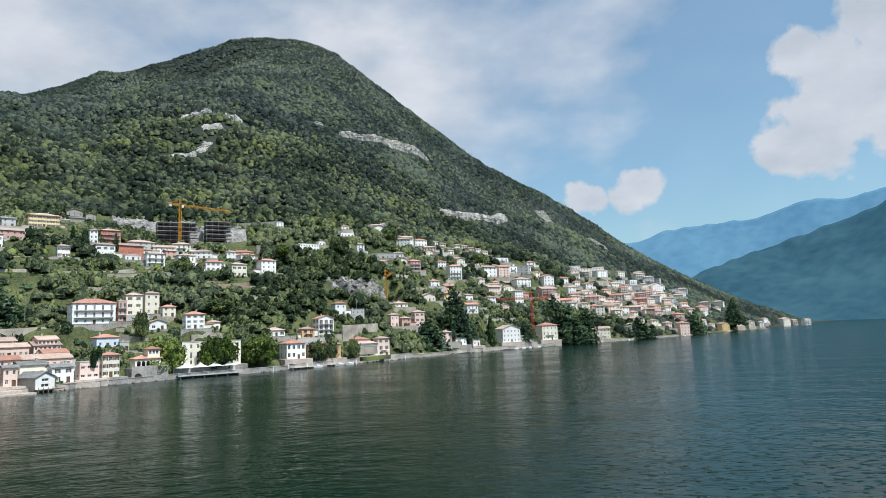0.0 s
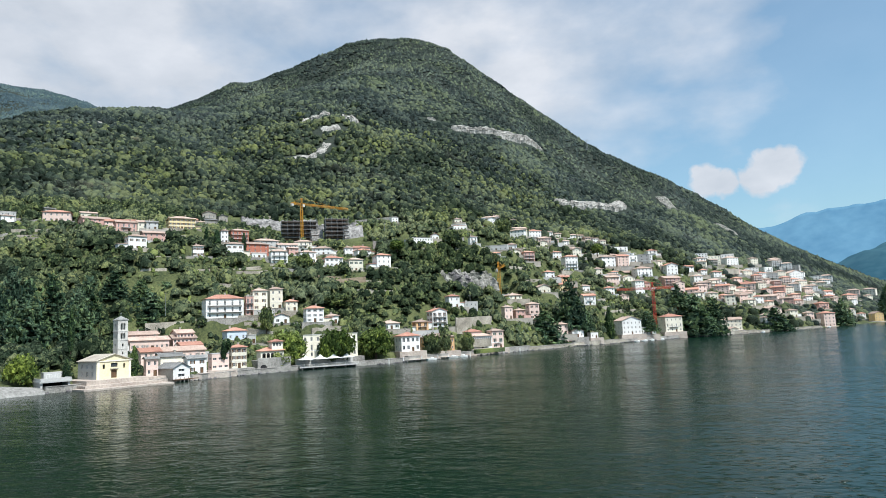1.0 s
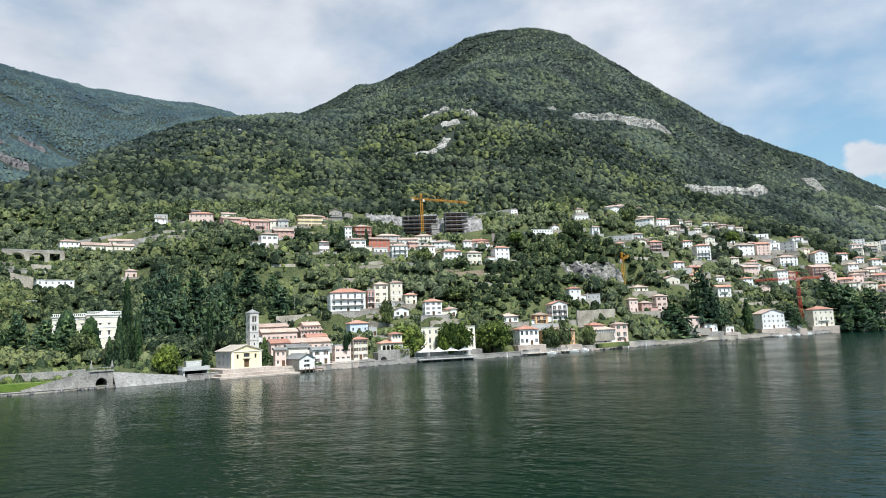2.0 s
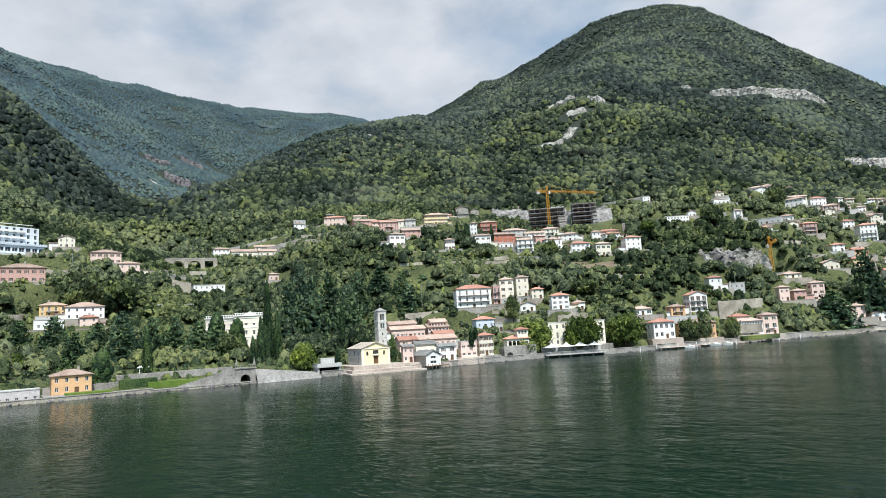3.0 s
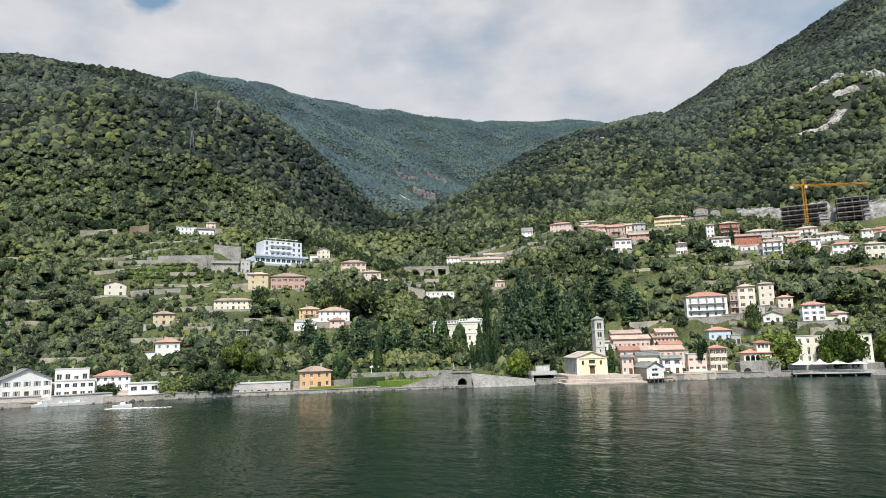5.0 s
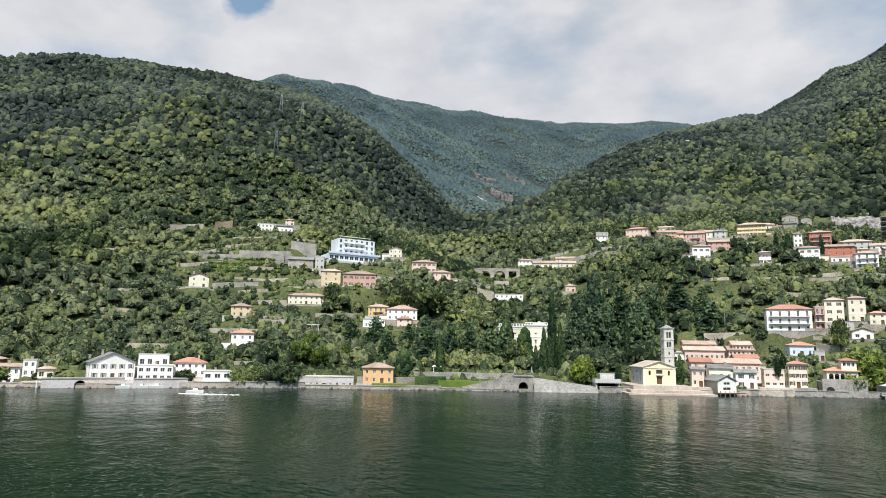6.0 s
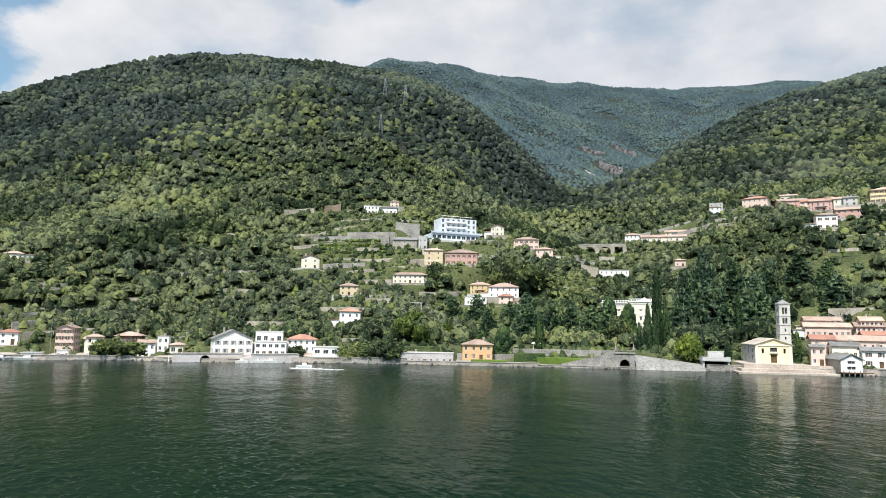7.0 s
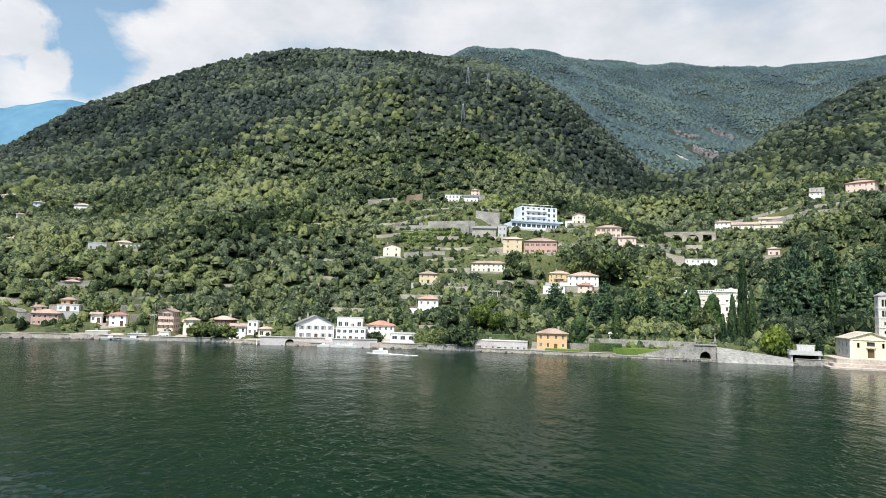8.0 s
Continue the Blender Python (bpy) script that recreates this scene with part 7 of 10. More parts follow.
house(537.3, 1205.5, 8.9, 7.2, 2, 161, "grey", "gable", z=37.8, fh=3.50, tiles=M_TILE, over=0.8, label="grey two-storey house with gabled tile roof in the eastern town")
house(503.7, 1036.2, 7.6, 6.0, 2, 162, "white", "hip", z=3.3, fh=3.42, tiles=M_TILE, balconies=(1,), over=0.6, label="white two-storey house with hipped tile roof in the eastern town")
house(-11.2, 595.5, 7.5, 6.0, 2, 154, "cream", "front", z=84.2, fh=2.23, tiles=M_TILE, garden=6, over=0.6, label="cream two-storey house with street-gabled tile roof in the eastern town")
house(0.4, 572.1, 8.0, 6.4, 2, 155, "white", "hip", z=70.9, fh=2.63, tiles=M_TILE_RED, garden=6, over=0.6, label="white two-storey house with hipped tile roof in the eastern town")
house(35.7, 598.2, 7.4, 5.9, 2, 156, "cream", "hip", z=56.5, fh=2.73, tiles=M_TILE, garden=6, over=0.6, label="cream two-storey house with hipped tile roof in the eastern town")
house(40.8, 546.0, 7.5, 6.0, 2, 157, "white", "hip", z=36.3, fh=2.70, tiles=M_TILE_RED, garden=6, over=0.6, label="white two-storey house with hipped tile roof in the eastern town")
house(52.7, 549.9, 6.7, 5.4, 2, 157, "pink", "front", z=30.3, fh=2.24, tiles=M_TILE, garden=6, over=0.6, label="pink two-storey house with street-gabled tile roof in the eastern town")
house(99.5, 721.5, 10.8, 8.7, 2, 158, "white", "hip", z=81.7, fh=3.02, tiles=M_TILE_RED, garden=6, balconies=(1,), over=0.6, label="white two-storey house with hipped tile roof in the eastern town")
house(101.6, 692.9, 7.5, 6.0, 2, 159, "cream", "hip", z=68.0, fh=2.89, tiles=M_TILE, garden=6, over=0.6, label="cream two-storey house with hipped tile roof in the eastern town")
house(134.9, 714.8, 8.6, 6.9, 2, 156, "white", "gable", z=61.6, fh=3.29, tiles=M_TILE_RED, garden=6, over=0.8, label="white two-storey house with gabled tile roof in the eastern town")
house(127.3, 642.2, 9.4, 7.5, 2, 160, "cream", "hip", z=31.5, fh=3.18, tiles=M_TILE, garden=6, balconies=(1,), over=0.6, label="cream two-storey house with hipped tile roof in the eastern town")
house(51.9, 625.6, 6.9, 5.5, 2, 157, "white", "hip", z=55.7, fh=2.32, tiles=M_TILE_RED, garden=6, over=0.6, label="white two-storey house with hipped tile roof in the eastern town")
house(79.5, 628.9, 7.7, 6.2, 2, 158, "rose", "hip", z=43.8, fh=2.59, tiles=M_TILE_RED, garden=6, over=0.6, label="rose-pink two-storey house with hipped tile roof in the eastern town")
house(-5.9, 498.8, 7.6, 6.1, 2, 152, "white", "hip", z=49.1, fh=2.25, tiles=M_TILE_RED, garden=6, over=0.6, label="white two-storey house with hipped tile roof in the eastern town")
house(37.6, 663.0, 7.3, 5.9, 2, 156, "white", "hip", z=80.9, fh=2.49, tiles=M_TILE_RED, garden=6, over=0.6, label="white two-storey house with hipped tile roof in the eastern town")
house(55.6, 666.3, 8.3, 6.6, 2, 157, "cream", "hip", z=74.6, fh=2.78, tiles=M_TILE, garden=6, over=0.6, label="cream two-storey house with hipped tile roof in the eastern town")
house(166.3, 737.1, 9.7, 7.8, 2, 157, "white", "hip", z=56.2, fh=3.06, tiles=M_TILE_RED, garden=6, over=0.6, label="white two-storey house with hipped tile roof in the eastern town")
house(231.1, 920.4, 10.9, 8.7, 2, 157, "pink", "hip", z=69.0, fh=3.46, tiles=M_TILE, garden=6, balconies=(1,), over=0.6, label="pink two-storey house with hipped tile roof in the eastern town")
house(269.7, 944.4, 11.1, 8.8, 2, 158, "white", "hip", z=64.1, fh=3.55, tiles=M_TILE_RED, garden=6, over=0.6, label="white two-storey house with hipped tile roof in the eastern town")
house(306.7, 986.4, 12.7, 10.2, 2, 159, "cream", "hip", z=67.0, fh=3.71, tiles=M_TILE, garden=6, over=0.6, label="cream two-storey house with hipped tile roof in the eastern town")
house(160.9, 693.2, 8.2, 6.6, 2, 157, "cream", "hip", z=40.3, fh=2.86, tiles=M_TILE_RED, garden=6, over=0.6, label="cream two-storey house with hipped tile roof in the eastern town")
house(175.6, 680.8, 8.9, 7.1, 2, 158, "pink", "hip", z=28.5, fh=3.09, tiles=M_TILE, garden=6, over=0.6, label="pink two-storey house with hipped tile roof in the eastern town")
house(193.3, 694.4, 9.0, 7.2, 2, 158, "white", "hip", z=25.9, fh=3.45, tiles=M_TILE_RED, garden=6, over=0.6, label="white two-storey house with hipped tile roof in the eastern town")
house(203.7, 695.8, 8.1, 6.5, 2, 158, "cream", "hip", z=21.9, fh=2.86, tiles=M_TILE_RED, garden=6, over=0.6, label="cream two-storey house with hipped tile roof in the eastern town")
house(135.4, 665.7, 8.9, 7.1, 2, 160, "pink", "hip", z=38.9, fh=3.32, tiles=M_TILE, garden=6, over=0.6, label="pink two-storey house with hipped tile roof in the eastern town")
house(233.1, 889.7, 10.5, 8.4, 2, 157, "rose", "hip", z=51.3, fh=3.33, tiles=M_TILE_RED, garden=6, over=0.6, label="rose-pink two-storey house with hipped tile roof in the eastern town")
house(272.3, 930.4, 9.7, 7.7, 2, 158, "pink", "hip", z=55.1, fh=3.09, tiles=M_TILE, garden=6, over=0.6, label="pink two-storey house with hipped tile roof in the eastern town")
house(319.1, 971.7, 11.2, 9.0, 2, 159, "white", "hip", z=55.5, fh=3.23, tiles=M_TILE_RED, garden=6, over=0.6, label="white two-storey house with hipped tile roof in the eastern town")
house(324.4, 943.7, 12.0, 9.6, 2, 159, "pink", "hip", z=40.6, fh=3.53, tiles=M_TILE, garden=6, over=0.6, label="pink two-storey house with hipped tile roof in the eastern town")
house(329.2, 931.1, 9.5, 7.6, 2, 160, "cream", "front", z=33.5, fh=3.08, tiles=M_TILE, garden=6, over=0.6, label="cream two-storey house with street-gabled tile roof in the eastern town")
house(356.2, 962.0, 11.0, 8.8, 2, 160, "white", "gable", z=36.0, fh=3.18, tiles=M_TILE_RED, garden=6, over=0.8, label="white two-storey house with gabled tile roof in the eastern town")
house(355.2, 935.3, 10.6, 8.5, 2, 160, "pink", "hip", z=26.1, fh=3.48, tiles=M_TILE, garden=6, over=0.6, label="pink two-storey house with hipped tile roof in the eastern town")
house(220.9, 686.1, 8.8, 7.0, 2, 159, "cream", "hip", z=11.5, fh=3.10, tiles=M_TILE, garden=6, over=0.6, label="cream two-storey house with hipped tile roof in the eastern town")
house(242.8, 707.4, 8.1, 6.5, 2, 160, "pink", "hip", z=8.4, fh=3.19, tiles=M_TILE, garden=6, over=0.6, label="pink two-storey house with hipped tile roof in the eastern town")
house(347.2, 880.1, 11.0, 8.8, 3, 161, "cream", "hip", z=8.2, fh=2.92, tiles=M_TILE, garden=6, balconies=(1, 2), over=0.6, label="cream three-storey house with hipped tile roof in the eastern town")
house(361.1, 879.4, 7.7, 6.1, 2, 161, "white", "hip", z=4.7, fh=3.25, tiles=M_TILE_RED, garden=6, over=0.6, label="white two-storey house with hipped tile roof in the eastern town")
house(464.6, 987.3, 9.6, 7.7, 2, 162, "cream", "hip", z=4.5, fh=3.67, tiles=M_TILE, garden=6, balconies=(1,), over=0.6, label="cream two-storey house with hipped tile roof in the eastern town")
house(532.9, 1081.5, 9.2, 7.3, 2, 162, "white", "front", z=8.1, fh=3.57, tiles=M_TILE_RED, garden=6, over=0.6, label="white two-storey house with street-gabled tile roof in the eastern town")
house(706.5, 1314.6, 11.0, 8.8, 3, 162, "pink", "gable", z=1.1, fh=2.91, tiles=M_TILE, garden=6, balconies=(1, 2), over=0.8, label="pink three-storey house with gabled tile roof in the eastern town")
house(-30.1, 505.2, 6.3, 5.1, 1, 151, "cream", "front", z=68.2, fh=3.74, tiles=M_TILE, garden=6, over=0.6, label="cream single-storey house with street-gabled tile roof in the eastern town")
house(-43.0, 481.0, 6.0, 4.8, 1, 149, "white", "hip", z=65.3, fh=3.12, tiles=M_TILE_RED, garden=6, over=0.6, label="white single-storey house with hipped tile roof in the eastern town")
house(-61.9, 545.2, 6.1, 4.9, 1, 150, "white", "hip", z=96.8, fh=3.62, tiles=M_TILE_RED, garden=6, over=0.6, label="white single-storey house with hipped tile roof in the eastern town")
house(-80.4, 544.8, 6.9, 5.5, 1, 149, "cream", "hip", z=103.3, fh=3.63, tiles=M_TILE, garden=6, over=0.6, label="cream single-storey house with hipped tile roof in the eastern town")
house(-88.5, 480.6, 5.4, 4.3, 1, 146, "white", "front", z=81.6, fh=3.57, tiles=M_TILE_RED, garden=6, over=0.6, label="white single-storey house with street-gabled tile roof in the eastern town")
house(-229.0, 370.4, 15.4, 11.0, 3, 139, "yellow", "hip", z=82.9, fh=2.32, bays=7, shutter=M_SHUTTER_B, win=(0.95, 1.4), garden=14, label="long yellow three-storey palazzo with tiled roof in the upper village")
house(-248.6, 425.7, 4.6, 3.7, 2, 139, "cream", "gable", z=93.7, fh=2.34, garden=14, label="cream two-storey house with gabled tile roof in the upper village")
house(-250.5, 442.5, 8.3, 6.7, 2, 140, "stone", "gable", z=96.3, fh=3.02, tiles=M_SLATE, garden=14, label="rubble stone two-storey house with gabled tile roof in the upper village")
house(-254.4, 467.4, 6.7, 5.4, 2, 136, "stone", "front", z=102.3, fh=3.62, tiles=M_SLATE, garden=14, label="rubble stone two-storey house with street-gabled tile roof in the upper village")
house(-240.2, 357.4, 6.6, 5.3, 2, 138, "grey", "gable", z=82.0, fh=2.41, tiles=M_SLATE, garden=14, label="grey two-storey house with gabled tile roof in the upper village")
house(-196.2, 364.3, 4.2, 3.5, 3, 140, "white", "hip", z=71.8, fh=2.61, bays=2, garden=14, label="white three-storey house with hipped tile roof in the upper village")
house(-205.1, 399.3, 11.3, 9.1, 3, 141, "red", "hip", z=76.6, fh=2.73, balconies=(1, 2), bays=4, garden=14, label="brick-red three-storey house with hipped tile roof in the upper village")
house(-185.8, 356.4, 9.8, 7.9, 2, 141, "white", "hip", z=62.5, fh=3.47, shutter=M_SHUTTER_B, garden=14, label="white two-storey house with hipped tile roof in the upper village")
house(-185.6, 386.8, 9.2, 7.4, 2, 139, "red", "hip", z=67.4, fh=2.93, bays=4, garden=14, label="brick-red two-storey house with hipped tile roof in the upper village")
house(-172.2, 360.3, 8.3, 6.7, 1, 142, "white", "flat", z=60.5, fh=2.59, garden=14, label="white single-storey house with flat roof in the upper village")
house(-160.2, 361.9, 9.5, 7.6, 3, 144, "white", "hip", z=56.4, fh=2.55, balconies=(1, 2), garden=14, label="white three-storey house with hipped tile roof in the upper village")
house(-180.7, 397.7, 5.3, 4.3, 1, 139, "cream", "hip", z=68.7, fh=3.25, garden=14, label="cream single-storey house with hipped tile roof in the upper village")
house(-168.5, 402.0, 6.4, 5.1, 2, 138, "rose", "gable", z=66.5, fh=2.35, garden=14, label="rose-pink two-storey house with gabled tile roof in the upper village")
house(-193.6, 331.0, 5.7, 4.6, 2, 139, "white", "hip", z=59.8, fh=3.08, shutter=M_SHUTTER_B, bays=3, garden=14, label="white two-storey house with hipped tile roof in the upper village")
house(-153.5, 388.2, 9.9, 7.9, 2, 140, "white", "hip", z=59.4, fh=3.27, balconies=(1,), garden=14, label="white two-storey house with hipped tile roof in the upper village")
house(-135.9, 385.9, 11.6, 9.3, 2, 140, "white", "hip", z=55.4, fh=2.73, tiles=M_TILE_RED, shutter=M_SHUTTER_W, garden=14, label="white two-storey house with hipped tile roof in the upper village")
house(-120.2, 382.1, 9.0, 7.2, 2, 141, "cream", "hip", z=51.5, fh=3.54, shutter=M_SHUTTER_G, garden=14, label="cream two-storey house with hipped tile roof in the upper village")
house(-106.8, 396.7, 9.4, 7.5, 3, 142, "white", "hip", z=53.9, fh=2.68, tiles=M_TILE_RED, garden=14, label="white three-storey house with hipped tile roof in the upper village")
house(-126.0, 418.6, 9.6, 7.7, 2, 141, "white", "hip", z=64.3, fh=2.26, tiles=M_TILE_RED, garden=14, label="white two-storey house with hipped tile roof in the upper village")
house(-150.6, 415.7, 8.4, 6.7, 1, 140, "white", "hip", z=67.2, fh=3.40, garden=14, label="white single-storey house with hipped tile roof in the upper village")
house(-98.5, 469.4, 17.2, 13.0, 2, 143, "white", "flat", z=76.6, fh=2.34, bays=8, garden=14, label="long low white house with flat roof on the hillside")
house(-130.3, 523.3, 5.8, 4.7, 2, 145, "white", "flat", z=103.8, fh=2.21, garden=14, label="white two-storey house with flat roof in the upper village")
house(-220.0, 314.3, 9.2, 7.4, 2, 129, "white", "hip", z=63.6, fh=3.59, shutter=M_SHUTTER_B, bays=3, garden=14, label="white two-storey house with hipped tile roof in the upper village")
house(-252.5, 349.7, 11.2, 9.0, 2, 136, "rose", "gable", z=80.1, fh=2.99, balconies=(1,), garden=14, label="rose-pink two-storey house with gabled tile roof in the upper village")
house(-244.5, 358.5, 11.4, 9.1, 2, 136, "cream", "gable", z=80.5, fh=3.17, garden=14, label="cream two-storey house with gabled tile roof in the upper village")
house(-223.3, 333.9, 11.3, 9.1, 2, 136, "rose", "gable", z=70.5, fh=2.40, garden=14, label="rose-pink two-storey house with gabled tile roof in the upper village")
house(-307.9, 359.1, 13.3, 10.6, 2, 127, "cream", "hip", z=91.4, fh=2.96, garden=14, label="cream two-storey house with hipped tile roof in the upper village")
house(-339.5, 388.1, 6.3, 5.1, 2, 127, "stone", "gable", z=104.2, fh=2.14, tiles=M_SLATE, garden=14, label="rubble stone two-storey house with gabled tile roof in the upper village")
house(-281.4, 359.7, 16.1, 12.9, 2, 128, "rose", "gable", z=87.2, fh=2.22, bays=6, garden=14, label="rose-pink two-storey house with gabled tile roof in the upper village")
house(-307.2, 385.9, 9.8, 7.9, 1, 135, "cream", "gable", z=98.6, fh=3.59, garden=14, label="cream single-storey house with gabled tile roof in the upper village")
house(-335.0, 349.2, 6.8, 5.5, 2, 126, "white", "hip", z=90.9, fh=2.85, garden=14, label="white two-storey house with hipped tile roof in the upper village")
house(-360.8, 300.7, 10.9, 8.7, 2, 121, "white", "hip", z=71.8, fh=2.75, label="white two-storey house with hipped tile roof beside the valley road")
house(-331.5, 295.4, 15.4, 12.3, 1, 125, "cream", "gable", z=68.4, fh=3.22, label="cream single-storey house with gabled tile roof beside the valley road")
house(-317.6, 303.0, 10.7, 8.6, 1, 126, "cream", "gable", z=67.9, fh=3.19, label="cream single-storey house with gabled tile roof beside the valley road")
house(-282.5, 276.3, 5.8, 4.6, 1, 126, "pink", "hip", z=48.1, fh=3.85, label="pink single-storey house with hipped tile roof among the woods")
house(-294.0, 239.6, 16.2, 13.0, 2, 120, "white", "flat", z=40.4, fh=2.30, bays=6, label="long low white house with flat roof above the woods")
house(-323.5, 142.2, 10.3, 8.2, 3, 112, "sand", "hip", z=45.9, fh=2.86, bays=2, label="sand-coloured three-storey house with hipped tile roof on the terraced slope")
house(-321.1, 157.9, 17.9, 13.0, 2, 113, "rose", "hip", z=46.5, fh=3.46, bays=6, shutter=M_SHUTTER_B, label="rose-pink two-storey house with hipped tile roof on the terraced slope")
house(-309.5, 124.7, 18.3, 7.0, 2, 111, "cream", "hip", z=34.6, fh=2.33, bays=7, label="cream two-storey house with hipped tile roof on the terraced slope")
house(-359.5, 196.9, 8.1, 6.5, 2, 115, "cream", "front", z=70.5, fh=2.71, label="cream two-storey house with street-gabled tile roof on the terraced slope")
house(-337.4, 206.5, 14.8, 11.8, 2, 116, "pink", "hip", z=59.5, fh=3.10, shutter=M_SHUTTER_B, label="pink two-storey house with hipped tile roof on the terraced slope")
house(-323.4, 211.5, 10.1, 8.0, 2, 117, "pink", "hip", z=52.3, fh=3.21, label="pink two-storey house with hipped tile roof on the terraced slope")
house(-347.9, 77.0, 9.9, 7.9, 2, 100, "cream", "front", z=43.4, fh=2.89, tiles=M_TILE_RED, bays=2, label="cream two-storey house with street-gabled tile roof on the terraced slope")
house(-304.1, 91.0, 9.1, 7.3, 2, 103, "sand", "hip", z=27.1, fh=2.49, bays=3, label="sand-coloured two-storey house with hipped tile roof on the terraced slope")
house(-266.6, 84.6, 9.0, 7.2, 2, 104, "white", "hip", z=12.2, fh=3.25, tiles=M_TILE_RED, bays=3, label="white two-storey house with hipped tile roof on the terraced slope")
house(-290.8, 156.9, 10.1, 8.1, 2, 114, "ochre", "hip", z=29.2, fh=2.50, bays=4, balconies=(1,), label="ochre two-storey house with hipped tile roof on the terraced slope")
house(-283.7, 167.0, 15.1, 12.1, 2, 115, "white", "hip", z=27.4, fh=2.76, bays=5, label="white two-storey house with hipped tile roof on the terraced slope")
house(-273.0, 163.3, 7.0, 5.6, 2, 116, "pink", "hip", z=23.0, fh=2.42, tiles=M_TILE_RED, label="pink two-storey house with hipped tile roof on the terraced slope")
house(-278.9, 149.7, 10.7, 8.5, 1, 114, "white", "flat", z=23.1, fh=3.95, label="white single-storey house with flat roof on the terraced slope")
house(-415.4, 127.2, 12.0, 9.6, 2, 104, "white", "flat", z=88.5, fh=2.54, win=(1.0, 2.0), bays=5, label="white two-storey house with flat roof on the terraced slope")
house(-412.0, 138.0, 10.9, 8.7, 1, 105, "white", "gable", z=88.7, fh=4.07, tiles=M_SLATE, label="white single-storey house with gabled tile roof on the terraced slope")
house(-425.3, 145.2, 6.0, 4.8, 2, 105, "pink", "hip", z=96.2, fh=2.13, label="pink two-storey house with hipped tile roof on the terraced slope")
house(-352.4, 133.4, 14.2, 11.4, 2, 110, "stone", "gable", z=57.8, fh=2.66, tiles=M_SLATE, bays=5, win=(0.7, 1.0), label="old rubble stone barn with sloping slate roof on the terraces")
house(-342.1, 141.3, 5.0, 4.0, 2, 111, "grey", "flat", z=57.3, fh=3.60, label="grey two-storey house with flat roof on the terraced slope")
house(-197.5, 117.5, 10.5, 8.0, 2, 112, "orange", "hip", z=1.3, fh=2.75, bays=4, win=(0.9, 1.7), label="orange boathouse with hipped tile roof on the shore")
house(-199.8, 97.5, 22.0, 5.0, 1, 111, "sea", "flat", z=-0.4, fh=3.89, bays=10, label="long low pale grey lido building on the shore wall")
house(-216.4, 66.5, 9.0, 9.0, 2, 102, "white", "flat", z=-0.6, fh=2.64, bays=3, win=(1.8, 2.4), label="white flat-roofed boathouse with dark doors on the water")
house(-233.3, 59.7, 10.7, 8.6, 2, 99, "white", "hip", z=2.5, fh=2.40, tiles=M_TILE_RED, bays=5, label="white two-storey house with hipped tile roof on the lake shore")
house(-225.6, 47.8, 10.9, 8.7, 2, 98, "white", "flat", z=1.3, fh=2.48, bays=5, win=(2.0, 1.6), label="white modernist villa with wide terraces on the shore")
house(-234.1, 47.8, 9.7, 7.8, 1, 98, "white", "flat", z=5.8, fh=3.92, bays=4, win=(1.8, 1.8), label="upper floor block of the white modernist villa")
house(-235.5, 15.6, 4.5, 3.6, 1, 98, "cream", "hip", z=1.5, fh=3.38, win=(1.6, 1.6), label="cream single-storey house with hipped tile roof on the lake shore")
house(-238.1, 10.8, 3.8, 3.5, 3, 98, "white", "flat", z=-0.5, fh=2.68, bays=2, label="white crenellated tower house on the lake shore")
house(-240.4, 5.3, 6.0, 4.8, 2, 97, "white", "gable", z=-0.6, fh=3.00, bays=3, label="white two-storey house with gabled tile roof on the lake shore")
house(-252.8, -2.1, 8.7, 7.0, 2, 97, "timber", "hip", z=2.8, fh=2.39, bays=6, balconies=(1,), label="dark timber-clad lake house with a balcony and tile roof")
house(-252.7, -22.9, 5.7, 13.0, 4, 90, "pink", "front", z=0.9, fh=2.31, shutter=M_SHUTTER_B, bays=3, label="pink four-storey house with street-gabled tile roof on the lake shore")
house(-233.1, -20.3, 3.5, 3.5, 1, 90, "white", "flat", z=-0.3, fh=2.97, win=(0.8, 1.5), bays=3, label="white single-storey house with flat roof on the lake shore")
house(-246.0, -13.2, 5.5, 4.4, 2, 91, "cream", "gable", z=0.6, fh=2.90, label="cream two-storey house with gabled tile roof on the lake shore")
house(-262.4, -45.0, 6.8, 5.4, 2, 85, "pink", "hip", z=3.1, fh=2.35, label="pink two-storey house with hipped tile roof on the lake shore")
house(-253.7, -67.9, 9.0, 7.2, 2, 79, "rose", "hip", z=3.7, fh=2.34, bays=5, label="rose-pink two-storey house with hipped tile roof on the lake shore")
house(-256.7, -71.8, 4.4, 3.5, 1, 79, "pink", "hip", z=8.5, fh=2.15, label="pink single-storey house with hipped tile roof on the lake shore")
house(-264.7, -63.6, 7.9, 6.3, 1, 83, "white", "flat", z=9.1, fh=2.46, label="white single-storey house with flat roof on the terraced slope")
house(-271.7, -66.3, 5.2, 4.1, 1, 79, "orange", "hip", z=11.5, fh=2.30, label="orange single-storey house with hipped tile roof on the terraced slope")
house(-255.3, -81.4, 4.8, 3.9, 1, 78, "cream", "hip", z=1.5, fh=2.97, label="cream single-storey house with hipped tile roof on the lake shore")
house(-253.2, -41.8, 6.0, 4.8, 2, 85, "white", "hip", z=4.1, fh=2.18, tiles=M_TILE_RED, label="white two-storey house with hipped tile roof on the lake shore")
house(-255.4, -50.4, 3.8, 3.5, 1, 84, "white", "gable", z=5.1, fh=3.28, label="white single-storey house with gabled tile roof on the lake shore")
